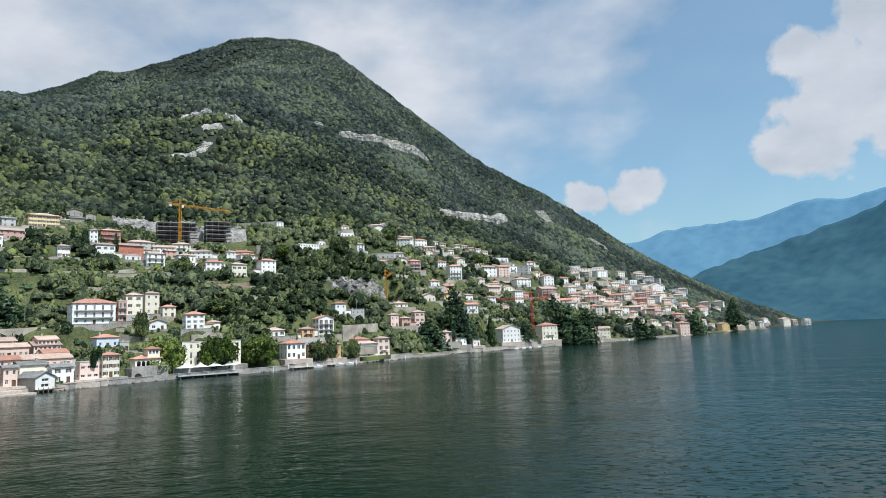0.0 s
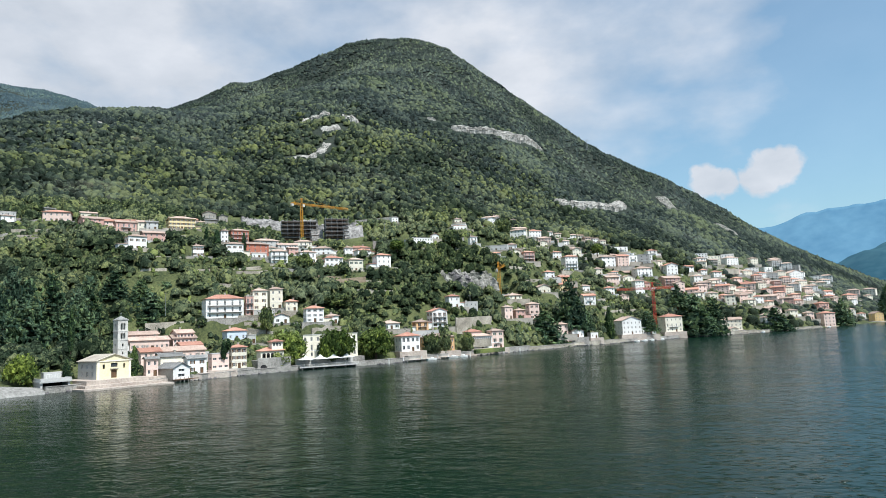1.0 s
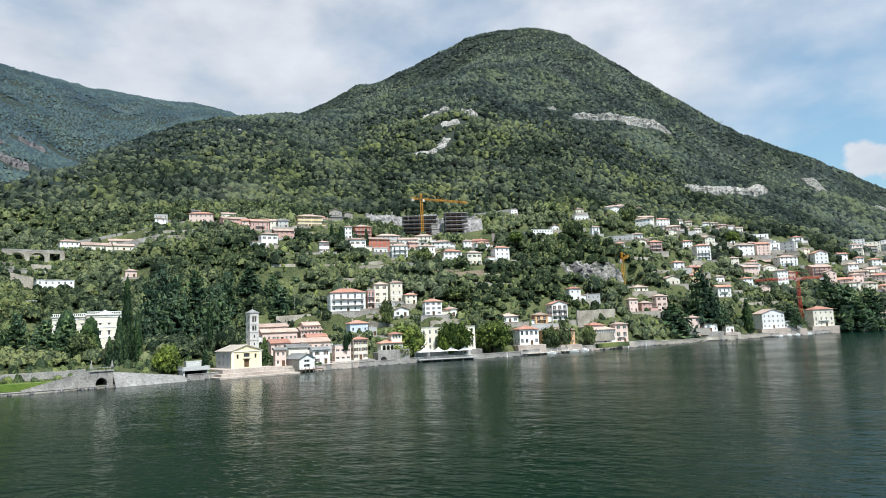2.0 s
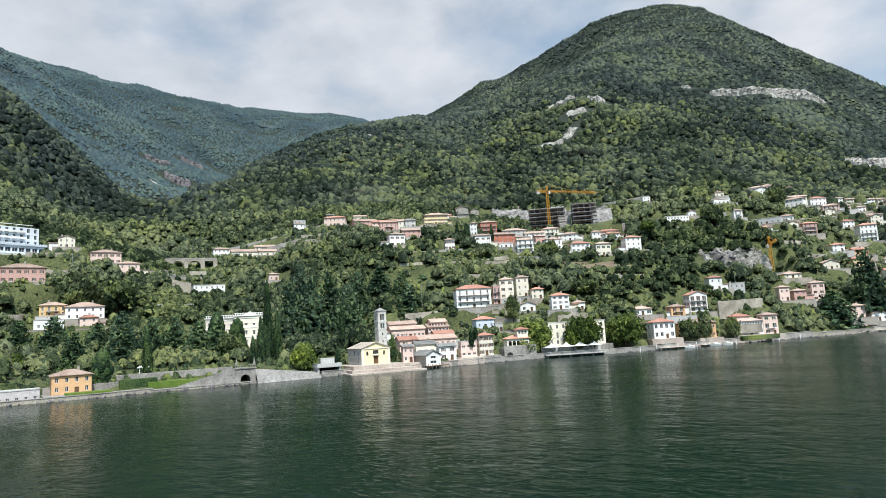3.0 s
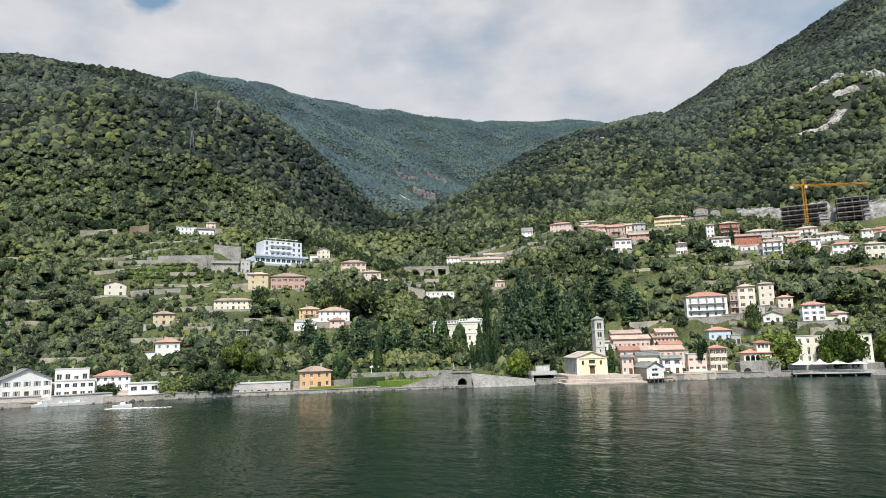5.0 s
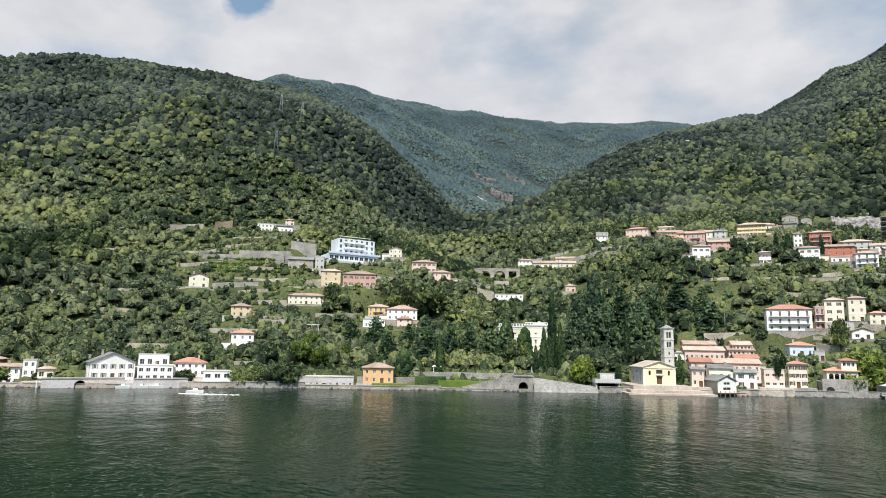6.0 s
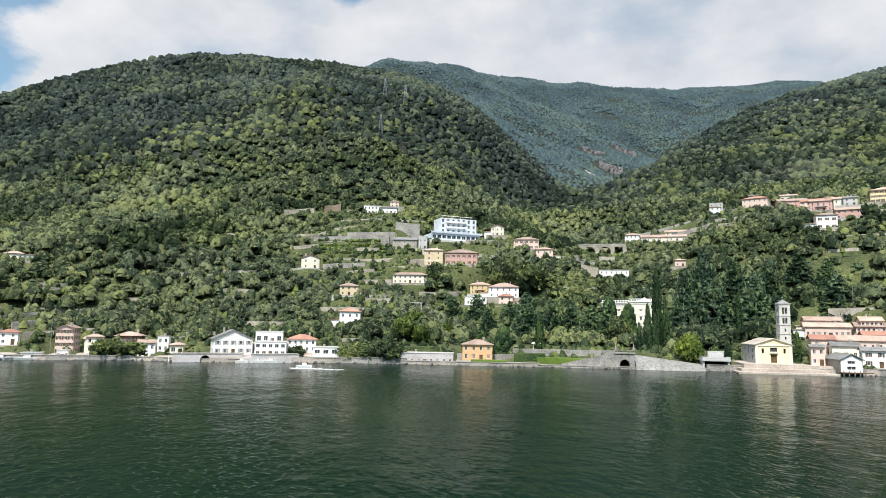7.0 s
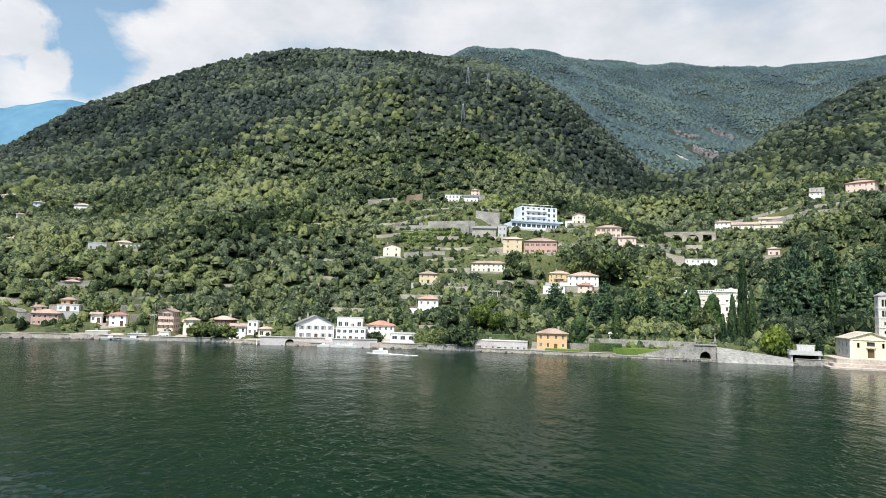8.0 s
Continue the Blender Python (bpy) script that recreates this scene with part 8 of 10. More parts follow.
house(-235.8, -11.5, 4.9, 3.9, 2, 90, "cream", "hip", z=1.9, fh=2.81, label="cream two-storey house with hipped tile roof on the lake shore")
house(-235.6, -30.1, 6.1, 4.9, 1, 88, "white", "flat", z=-0.9, fh=2.63, win=(1.8, 1.8), label="white single-storey house with flat roof on the lake shore")
house(-238.4, -44.6, 7.3, 5.8, 1, 84, "grey", "flat", z=-0.5, fh=2.83, win=(1.6, 1.8), label="grey single-storey house with flat roof on the lake shore")
house(-295.8, -73.0, 5.2, 4.2, 1, 79, "rose", "hip", z=21.4, fh=2.02, garden=12, label="rose-pink single-storey house with hipped tile roof on the terraced slope")
house(-520.5, -190.0, 8.4, 6.7, 1, 77, "white", "flat", z=88.9, fh=3.20, garden=14, label="white single-storey house with flat roof on the southern slope")
house(-469.1, -155.7, 6.6, 5.3, 2, 77, "blue", "hip", z=74.5, fh=2.81, garden=14, label="pale blue two-storey house with hipped tile roof on the southern slope")
house(-467.5, -127.3, 10.4, 8.3, 1, 78, "white", "hip", z=75.3, fh=4.09, garden=14, label="white single-storey house with hipped tile roof on the southern slope")
house(-436.5, -153.4, 4.9, 3.9, 1, 77, "white", "hip", z=64.1, fh=3.39, garden=14, label="white single-storey house with hipped tile roof on the southern slope")
house(-335.2, -76.0, 8.4, 6.7, 1, 80, "grey", "flat", z=39.0, fh=3.77, garden=14, label="grey single-storey house with flat roof on the southern slope")
house(-338.3, -64.2, 7.9, 6.3, 1, 85, "cream", "hip", z=40.7, fh=3.25, garden=14, label="cream single-storey house with hipped tile roof on the southern slope")
house(-520.1, -197.3, 8.5, 6.8, 1, 76, "white", "hip", z=88.0, fh=2.75, garden=14, label="white single-storey house with hipped tile roof on the southern slope")
house(-359.7, -126.0, 3.5, 3.5, 1, 77, "pink", "hip", z=43.4, fh=2.16, garden=14, label="pink single-storey house with hipped tile roof on the southern slope")
house(-292.5, -72.4, 5.5, 4.4, 1, 79, "stone", "hip", z=19.8, fh=2.00, garden=14, label="rubble stone single-storey house with hipped tile roof on the southern slope")
house(-412.2, -133.6, 4.2, 3.5, 1, 77, "white", "hip", z=57.5, fh=2.86, garden=14, label="white single-storey house with hipped tile roof on the southern slope")
house(-75.7, 516.8, 11.3, 9.0, 1, 147, "white", "flat", z=92.7, fh=3.41, tiles=M_TILE_RED, over=0.8, label="white single-storey house with flat roof in the eastern town")
house(-56.2, 639.0, 6.3, 5.1, 1, 152, "cream", "hip", z=119.9, fh=3.71, tiles=M_TILE, over=0.8, label="cream single-storey house with hipped tile roof in the eastern town")
house(150.7, 723.4, 6.9, 5.5, 2, 156, "white", "hip", z=58.5, fh=2.83, tiles=M_TILE_RED, over=0.6, label="white two-storey house with hipped tile roof in the eastern town")
house(197.4, 669.2, 14.5, 11.6, 2, 158, "pink", "front", z=15.2, fh=2.51, tiles=M_TILE, over=0.8, label="pink two-storey house with street-gabled tile roof in the eastern town")

house(236.0, 972.7, 17.0, 10.0, 4, 184, "white", "flat", z=86.2, fh=3.90, tiles=M_TILE, garden=5, over=0.6, label="white four-storey house with flat roof in the eastern town")
house(322.3, 1056.1, 17.0, 10.0, 3, 191, "white", "hip", z=88.4, fh=3.21, tiles=M_TILE, garden=5, over=0.6, label="white three-storey house with hipped tile roof in the eastern town")
house(330.3, 1028.0, 14.0, 10.0, 3, 199, "white", "hip", z=78.7, fh=3.14, tiles=M_TILE, balconies=(1,), garden=5, over=0.6, label="white three-storey house with hipped tile roof in the eastern town")
house(261.9, 956.9, 17.0, 10.0, 4, 180, "white", "flat", z=69.2, fh=2.57, tiles=M_TILE, garden=5, over=0.6, label="white four-storey house with flat roof in the eastern town")
house(285.4, 949.6, 14.6, 10.0, 3, 188, "grey", "flat", z=61.1, fh=2.86, tiles=M_TILE, balconies=(1,), garden=5, over=0.6, label="grey three-storey house with flat roof in the eastern town")
house(346.1, 1048.4, 17.0, 10.0, 4, 210, "grey", "flat", z=74.4, fh=2.87, tiles=M_TILE, garden=5, over=0.6, label="grey four-storey house with flat roof in the eastern town")
house(343.3, 1024.5, 17.0, 10.0, 3, 206, "white", "hip", z=66.1, fh=2.62, tiles=M_TILE, garden=5, over=0.6, label="white three-storey house with hipped tile roof in the eastern town")
house(378.8, 1062.2, 17.0, 10.0, 3, 201, "white", "flat", z=61.6, fh=2.60, tiles=M_TILE, balconies=(1,), garden=5, over=0.6, label="white three-storey house with flat roof in the eastern town")
house(402.1, 1083.7, 17.0, 10.0, 3, 202, "white", "hip", z=60.0, fh=3.36, tiles=M_TILE, garden=5, over=0.6, label="white three-storey house with hipped tile roof in the eastern town")
house(368.3, 1014.3, 17.0, 10.0, 2, 199, "cream", "hip", z=51.0, fh=3.13, tiles=M_TILE, garden=5, over=0.6, label="cream two-storey house with hipped tile roof in the eastern town")
house(159.6, 682.4, 12.1, 9.1, 3, 196, "pink", "gable", z=37.1, fh=2.54, tiles=M_TILE_RED, garden=5, over=0.6, label="pink three-storey house with gabled tile roof in the eastern town")
house(198.3, 744.2, 16.6, 10.0, 2, 195, "pink", "gable", z=41.5, fh=3.35, tiles=M_TILE_RED, balconies=(1,), garden=5, over=0.6, label="pink two-storey house with gabled tile roof in the eastern town")
house(280.0, 912.3, 17.0, 10.0, 3, 205, "rose", "gable", z=41.3, fh=2.77, tiles=M_TILE_RED, garden=5, over=0.6, label="rose-pink three-storey house with gabled tile roof in the eastern town")
house(214.0, 725.7, 16.3, 10.0, 2, 205, "pink", "gable", z=26.9, fh=3.28, tiles=M_TILE, garden=5, over=0.6, label="pink two-storey house with gabled tile roof in the eastern town")
house(277.2, 877.9, 17.0, 10.0, 3, 192, "rose", "gable", z=25.9, fh=2.67, tiles=M_TILE, garden=5, over=0.6, label="rose-pink three-storey house with gabled tile roof in the eastern town")
house(307.4, 935.0, 14.5, 10.0, 3, 208, "white", "hip", z=43.9, fh=3.33, tiles=M_TILE, garden=5, over=0.6, label="white three-storey house with hipped tile roof in the eastern town")
house(179.6, 692.5, 17.0, 10.0, 2, 181, "cream", "gable", z=28.7, fh=3.62, tiles=M_TILE, balconies=(1,), garden=5, over=0.6, label="cream two-storey house with gabled tile roof in the eastern town")
house(157.4, 650.3, 8.6, 6.5, 3, 184, "cream", "hip", z=25.2, fh=2.91, tiles=M_TILE, garden=5, over=0.6, label="cream three-storey house with hipped tile roof in the eastern town")
house(184.7, 633.2, 14.2, 10.0, 4, 192, "cream", "hip", z=3.2, fh=2.86, tiles=M_TILE, garden=5, over=0.6, label="cream four-storey house with hipped tile roof in the eastern town")
house(141.5, 587.7, 15.6, 10.0, 3, 186, "cream", "gable", z=3.0, fh=2.91, tiles=M_TILE, garden=5, over=0.6, label="cream three-storey house with gabled tile roof in the eastern town")
house(335.2, 958.4, 17.0, 10.0, 3, 194, "white", "hip", z=43.6, fh=2.46, tiles=M_TILE, garden=5, over=0.6, label="white three-storey house with hipped tile roof in the eastern town")
house(354.1, 951.8, 13.2, 9.9, 2, 201, "pink", "hip", z=30.2, fh=2.95, tiles=M_TILE_RED, garden=5, over=0.6, label="pink two-storey house with hipped tile roof in the eastern town")
house(415.1, 1029.0, 17.0, 10.0, 3, 205, "pink", "hip", z=36.3, fh=2.69, tiles=M_TILE, garden=5, over=0.6, label="pink three-storey house with hipped tile roof in the eastern town")
house(462.3, 1088.5, 17.0, 10.0, 4, 215, "cream", "hip", z=36.3, fh=2.58, tiles=M_TILE, garden=5, over=0.6, label="cream four-storey house with hipped tile roof in the eastern town")
house(354.5, 891.9, 10.0, 7.5, 2, 190, "white", "hip", z=8.4, fh=3.48, tiles=M_TILE, garden=5, over=0.6, label="white two-storey house with hipped tile roof in the eastern town")
house(-31.2, 576.8, 12.5, 9.4, 3, 188, "white", "hip", z=89.7, fh=2.80, tiles=M_TILE, garden=5, over=0.6, label="white three-storey house with hipped tile roof in the eastern town")
house(-9.1, 609.8, 11.6, 8.7, 2, 179, "pink", "hip", z=88.8, fh=2.66, tiles=M_TILE, balconies=(1,), garden=5, over=0.6, label="pink two-storey house with hipped tile roof in the eastern town")
house(-43.1, 496.5, 17.0, 10.0, 1, 182, "grey", "flat", z=71.5, fh=4.00, tiles=M_TILE, garden=5, over=0.6, label="grey single-storey house with flat roof in the eastern town")
house(-33.7, 517.9, 9.0, 6.7, 1, 176, "white", "hip", z=74.7, fh=3.78, tiles=M_TILE, garden=5, over=0.6, label="white single-storey house with hipped tile roof in the eastern town")
house(-34.0, 447.8, 8.9, 6.7, 1, 167, "grey", "flat", z=32.7, fh=3.09, tiles=M_TILE, garden=5, over=0.6, label="grey single-storey house with flat roof in the eastern town")
house(17.0, 640.6, 13.3, 10.0, 3, 167, "white", "hip", z=78.1, fh=2.64, tiles=M_TILE, garden=5, over=0.6, label="white three-storey house with hipped tile roof in the eastern town")
house(73.9, 685.2, 8.4, 6.3, 3, 198, "white", "flat", z=74.6, fh=2.59, tiles=M_TILE, balconies=(1,), garden=5, over=0.6, label="white three-storey house with flat roof in the eastern town")
house(85.5, 679.7, 14.8, 10.0, 3, 193, "grey", "flat", z=70.3, fh=3.15, tiles=M_TILE, garden=5, over=0.6, label="grey three-storey house with flat roof in the eastern town")
house(191.5, 926.7, 16.4, 10.0, 3, 180, "white", "flat", z=92.5, fh=2.73, tiles=M_TILE, balconies=(1,), garden=5, over=0.6, label="white three-storey house with flat roof in the eastern town")
house(155.7, 748.6, 9.9, 7.4, 2, 197, "cream", "hip", z=68.0, fh=3.61, tiles=M_TILE, garden=5, over=0.6, label="cream two-storey house with hipped tile roof in the eastern town")
house(208.0, 931.0, 17.0, 10.0, 4, 178, "cream", "flat", z=84.2, fh=3.10, tiles=M_TILE, garden=5, over=0.6, label="cream four-storey house with flat roof in the eastern town")
house(140.4, 680.6, 13.8, 10.0, 2, 177, "pink", "hip", z=42.5, fh=3.02, tiles=M_TILE, balconies=(1,), garden=5, over=0.6, label="pink two-storey house with hipped tile roof in the eastern town")
house(158.4, 709.1, 12.5, 9.4, 2, 201, "white", "hip", z=47.1, fh=2.63, tiles=M_TILE, garden=5, over=0.6, label="white two-storey house with hipped tile roof in the eastern town")
house(4.9, 520.6, 12.1, 9.1, 2, 178, "rose", "hip", z=46.6, fh=2.26, tiles=M_TILE, balconies=(1,), garden=5, over=0.6, label="rose-pink two-storey house with hipped tile roof in the eastern town")
house(47.7, 605.3, 14.1, 10.0, 2, 170, "white", "hip", z=49.6, fh=3.29, tiles=M_TILE, garden=5, over=0.6, label="white two-storey house with hipped tile roof in the eastern town")
house(65.2, 641.3, 11.1, 8.3, 2, 170, "rose", "hip", z=50.9, fh=2.33, tiles=M_TILE_RED, garden=5, over=0.6, label="rose-pink two-storey house with hipped tile roof in the eastern town")
house(122.4, 653.8, 17.0, 10.0, 2, 192, "pink", "gable", z=35.6, fh=2.88, tiles=M_TILE_RED, balconies=(1,), garden=5, over=0.6, label="pink two-storey house with gabled tile roof in the eastern town")
house(-77.3, 534.1, 11.7, 8.8, 1, 180, "white", "flat", z=96.9, fh=3.29, tiles=M_TILE, garden=5, over=0.6, label="white single-storey house with flat roof in the eastern town")
house(-57.9, 599.6, 17.0, 10.0, 3, 167, "white", "hip", z=107.7, fh=2.50, tiles=M_TILE, garden=5, over=0.6, label="white three-storey house with hipped tile roof in the eastern town")
house(-265.1, 362.3, 16.6, 10.0, 2, 150, "pink", "gable", z=84.7, fh=2.44, tiles=M_TILE_RED, garden=7, over=0.6, label="pink two-storey house with gabled tile roof in the upper village")
house(-232.6, 349.7, 16.2, 10.0, 1, 142, "pink", "flat", z=75.1, fh=4.00, tiles=M_TILE, garden=7, over=0.6, label="pink single-storey house with flat roof in the upper village")
house(-343.0, 358.1, 8.6, 6.5, 3, 134, "grey", "flat", z=93.7, fh=2.45, tiles=M_TILE, garden=7, over=0.6, label="grey three-storey house with flat roof in the upper village")
house(-331.9, 314.0, 13.1, 9.8, 2, 132, "cream", "gable", z=71.1, fh=2.66, tiles=M_TILE, garden=7, over=0.6, label="cream two-storey house with gabled tile roof in the upper village")
house(-132.3, 432.6, 13.7, 10.0, 2, 159, "pink", "hip", z=66.6, fh=2.88, tiles=M_TILE_RED, garden=7, over=0.6, label="pink two-storey house with hipped tile roof in the upper village")
house(-261.1, 427.0, 15.1, 10.0, 1, 137, "pink", "gable", z=96.7, fh=4.00, tiles=M_TILE_RED, garden=7, over=0.6, label="pink single-storey house with gabled tile roof in the upper village")
house(-189.8, 406.7, 16.0, 10.0, 2, 143, "grey", "hip", z=72.8, fh=2.56, tiles=M_TILE, garden=7, over=0.6, label="grey two-storey house with hipped tile roof in the upper village")
house(-176.5, 411.5, 12.9, 9.7, 2, 149, "white", "gable", z=69.6, fh=2.55, tiles=M_TILE, garden=7, over=0.6, label="white two-storey house with gabled tile roof in the upper village")
house(-171.8, 428.3, 11.8, 8.8, 2, 157, "cream", "hip", z=73.6, fh=2.63, tiles=M_TILE, balconies=(1,), garden=7, over=0.6, label="cream two-storey house with hipped tile roof in the upper village")
house(-182.2, 373.3, 16.9, 10.0, 3, 135, "red", "hip", z=63.3, fh=2.56, tiles=M_TILE, garden=7, over=0.6, label="brick-red three-storey house with hipped tile roof in the upper village")
house(-252.2, 408.3, 16.5, 10.0, 2, 137, "cream", "gable", z=91.9, fh=2.77, tiles=M_TILE, balconies=(1,), garden=7, over=0.6, label="cream two-storey house with gabled tile roof in the upper village")
house(-150.6, 409.1, 12.2, 9.1, 2, 169, "white", "hip", z=66.0, fh=2.32, tiles=M_TILE, garden=7, over=0.6, label="white two-storey house with hipped tile roof in the upper village")
house(-137.9, 448.5, 14.3, 10.0, 2, 168, "pink", "hip", z=68.6, fh=3.00, tiles=M_TILE_RED, garden=7, over=0.6, label="pink two-storey house with hipped tile roof in the upper village")
house(-136.5, 420.3, 5.6, 4.5, 2, 148, "white", "hip", z=65.4, fh=3.15, tiles=M_TILE, garden=7, over=0.6, label="white two-storey house with hipped tile roof in the upper village")
house(-302.0, 352.9, 14.9, 10.0, 2, 145, "pink", "hip", z=90.6, fh=3.04, tiles=M_TILE_RED, garden=7, over=0.6, label="pink two-storey house with hipped tile roof in the upper village")
house(-265.0, 466.3, 10.2, 7.6, 2, 151, "stone", "front", z=105.3, fh=3.50, tiles=M_TILE, balconies=(1,), garden=7, over=0.6, label="rubble stone two-storey house with street-gabled tile roof in the upper village")
house(-101.5, 284.0, 25.0, 8.0, 3, 145, "cream", "flat", z=4.2, fh=3.30, bays=9, win=(0.9, 1.7), balconies=(1,), label="long cream three-storey lake hotel with a flat cornice behind plane trees")


# ---- the small villa with an arched loggia over its boat arch ----
def build_loggia_villa():
    root = thing("villa", pose(-117.5, 259.0, 5.2, 0, 0, 180 - 138), "cream lake villa with arched loggia over a stone boat arch", "villa")
    FOOTPRINTS.append((-117.5, 259.0, 8.5))
    PADS.append((-117.5, 259.0, 5.0, 6.0))
    bm = bmesh.new()
    box(bm, -7.0, 6.6, -6.4, 3.2, -8.0, -0.05, 0, 0.06)
    box(bm, -7.0, 6.6, -6.4, -6.2, -0.046, 0.85)
    terrace = part("terrace", bm, M_QUAY, root, "weathered stone terrace wall above the lake")
    # flat near-black panel proud of the wall, painted as a shaded opening
    bm = bmesh.new()
    arch_panel(bm, 2.6, 3.3, -0.03, 0.2)
    part("boat_arch", bm, M_SHADE, terrace, "near-black panel painted as a shaded boat arch", pose(-4.6, -6.4, -5.1))
    w, d, h = 9.6, 6.0, 3.7
    bm = bmesh.new()
    holes = [(0.7 + 1.75 * k, 2.1 + 1.75 * k, 0.1, 1.9) for k in range(3)] + [(6.6, 7.5, 0.8, 2.3), (8.2, 9.0, 0.8, 2.3)]
    openings_wall(bm, w, h, holes, -1, 0.4)
    bm.transform(Matrix.Translation((-w / 2, -d / 2, 0)))
    ring = [(w / 2, -d / 2), (w / 2, d / 2), (-w / 2, d / 2), (-w / 2, -d / 2)]
    for p, q in zip(ring[:-1], ring[1:]):
        bm.faces.new([bm.verts.new(v) for v in ((*p, -1), (*q, -1), (*q, h), (*p, h))])
    part("wall", bm, PLASTER["cream"], root)
    # dark sheet behind the loggia openings, in place of shade
    bm = bmesh.new()
    box(bm, -w / 2 + 0.4, w / 2 - 0.4, -d / 2 + 0.9, -d / 2 + 1.0, -0.5, 3.4)
    part("loggia_shade", bm, M_SHADE, root)
    for k in range(3):
        x = -w / 2 + 1.4 + 1.75 * k
        # near-black panels on the wall paint the shaded arch heads
        bm = bmesh.new()
        arch_panel(bm, 1.4, 0.75, -0.02, 0.1)
        part("arch_head", bm, M_SHADE, root, at=pose(x, -d / 2, 1.9))
    for x in (7.05, 8.6):
        hang("window", window_mesh(0.9 if x < 8 else 0.8, 1.5), root, at=pose(-w / 2 + x, -d / 2 + 0.25, 0.8))
    bm, _ = roof_bm(w, d, h, "hip", 0.36, 0.6)
    part("roof", bm, M_TILE_RED, root)
    bm = bmesh.new()
    pw, ph = 4.6, 3.0
    openings_wall(bm, pw, ph, [(0.5 + 1.3 * k, 1.4 + 1.3 * k, 0.9, 2.3) for k in range(3)], -1.2, 0.3)
    bm.transform(Matrix.Translation((-pw / 2, -pw / 2, 0)))
    ring = [(pw / 2, -pw / 2), (pw / 2, pw / 2), (-pw / 2, pw / 2), (-pw / 2, -pw / 2)]
    for p, q in zip(ring[:-1], ring[1:]):
        bm.faces.new([bm.verts.new(v) for v in ((*p, -1.2), (*q, -1.2), (*q, ph), (*p, ph))])
    top = part("pavilion", bm, PLASTER["cream"], root, at=pose(2.2, -0.6, h + 0.6))
    for k in range(3):
        hang("window", window_mesh(0.9, 1.4), top, at=pose(-pw / 2 + 0.95 + 1.3 * k, -pw / 2 + 0.2, 0.9))
    bm, _ = roof_bm(pw, pw, ph, "hip", 0.36, 0.6)
    part("roof", bm, M_TILE_RED, top)


build_loggia_villa()

ground = build_ground()
fill_heights()


# ---- single trees: kind, x, y, foot, height, radius ----
TREE_MESHES = {}


def leafy(bm, centre, size, rng, squash=0.8):
    """One small leaf mass with a ragged surface."""
    m = Matrix.Translation(centre) @ Matrix.Rotation(rng.uniform(0, 6.28), 4, "Z") @ Matrix.Diagonal((size, size, size * squash, 1))
    made = bmesh.ops.create_icosphere(bm, subdivisions=1, radius=1.0, matrix=m)["verts"]
    for v in made:
        d = v.co - Vector(centre)
        v.co = Vector(centre) + d * rng.uniform(0.72, 1.28)


def sprays(bm, points, size, rng):
    """Loose leaf sprays that fray the outline."""
    for p in points:
        a = [Vector((rng.uniform(-1, 1), rng.uniform(-1, 1), rng.uniform(-1, 1))) * size for _ in range(3)]
        bm.faces.new([bm.verts.new(Vector(p) + q) for q in a])


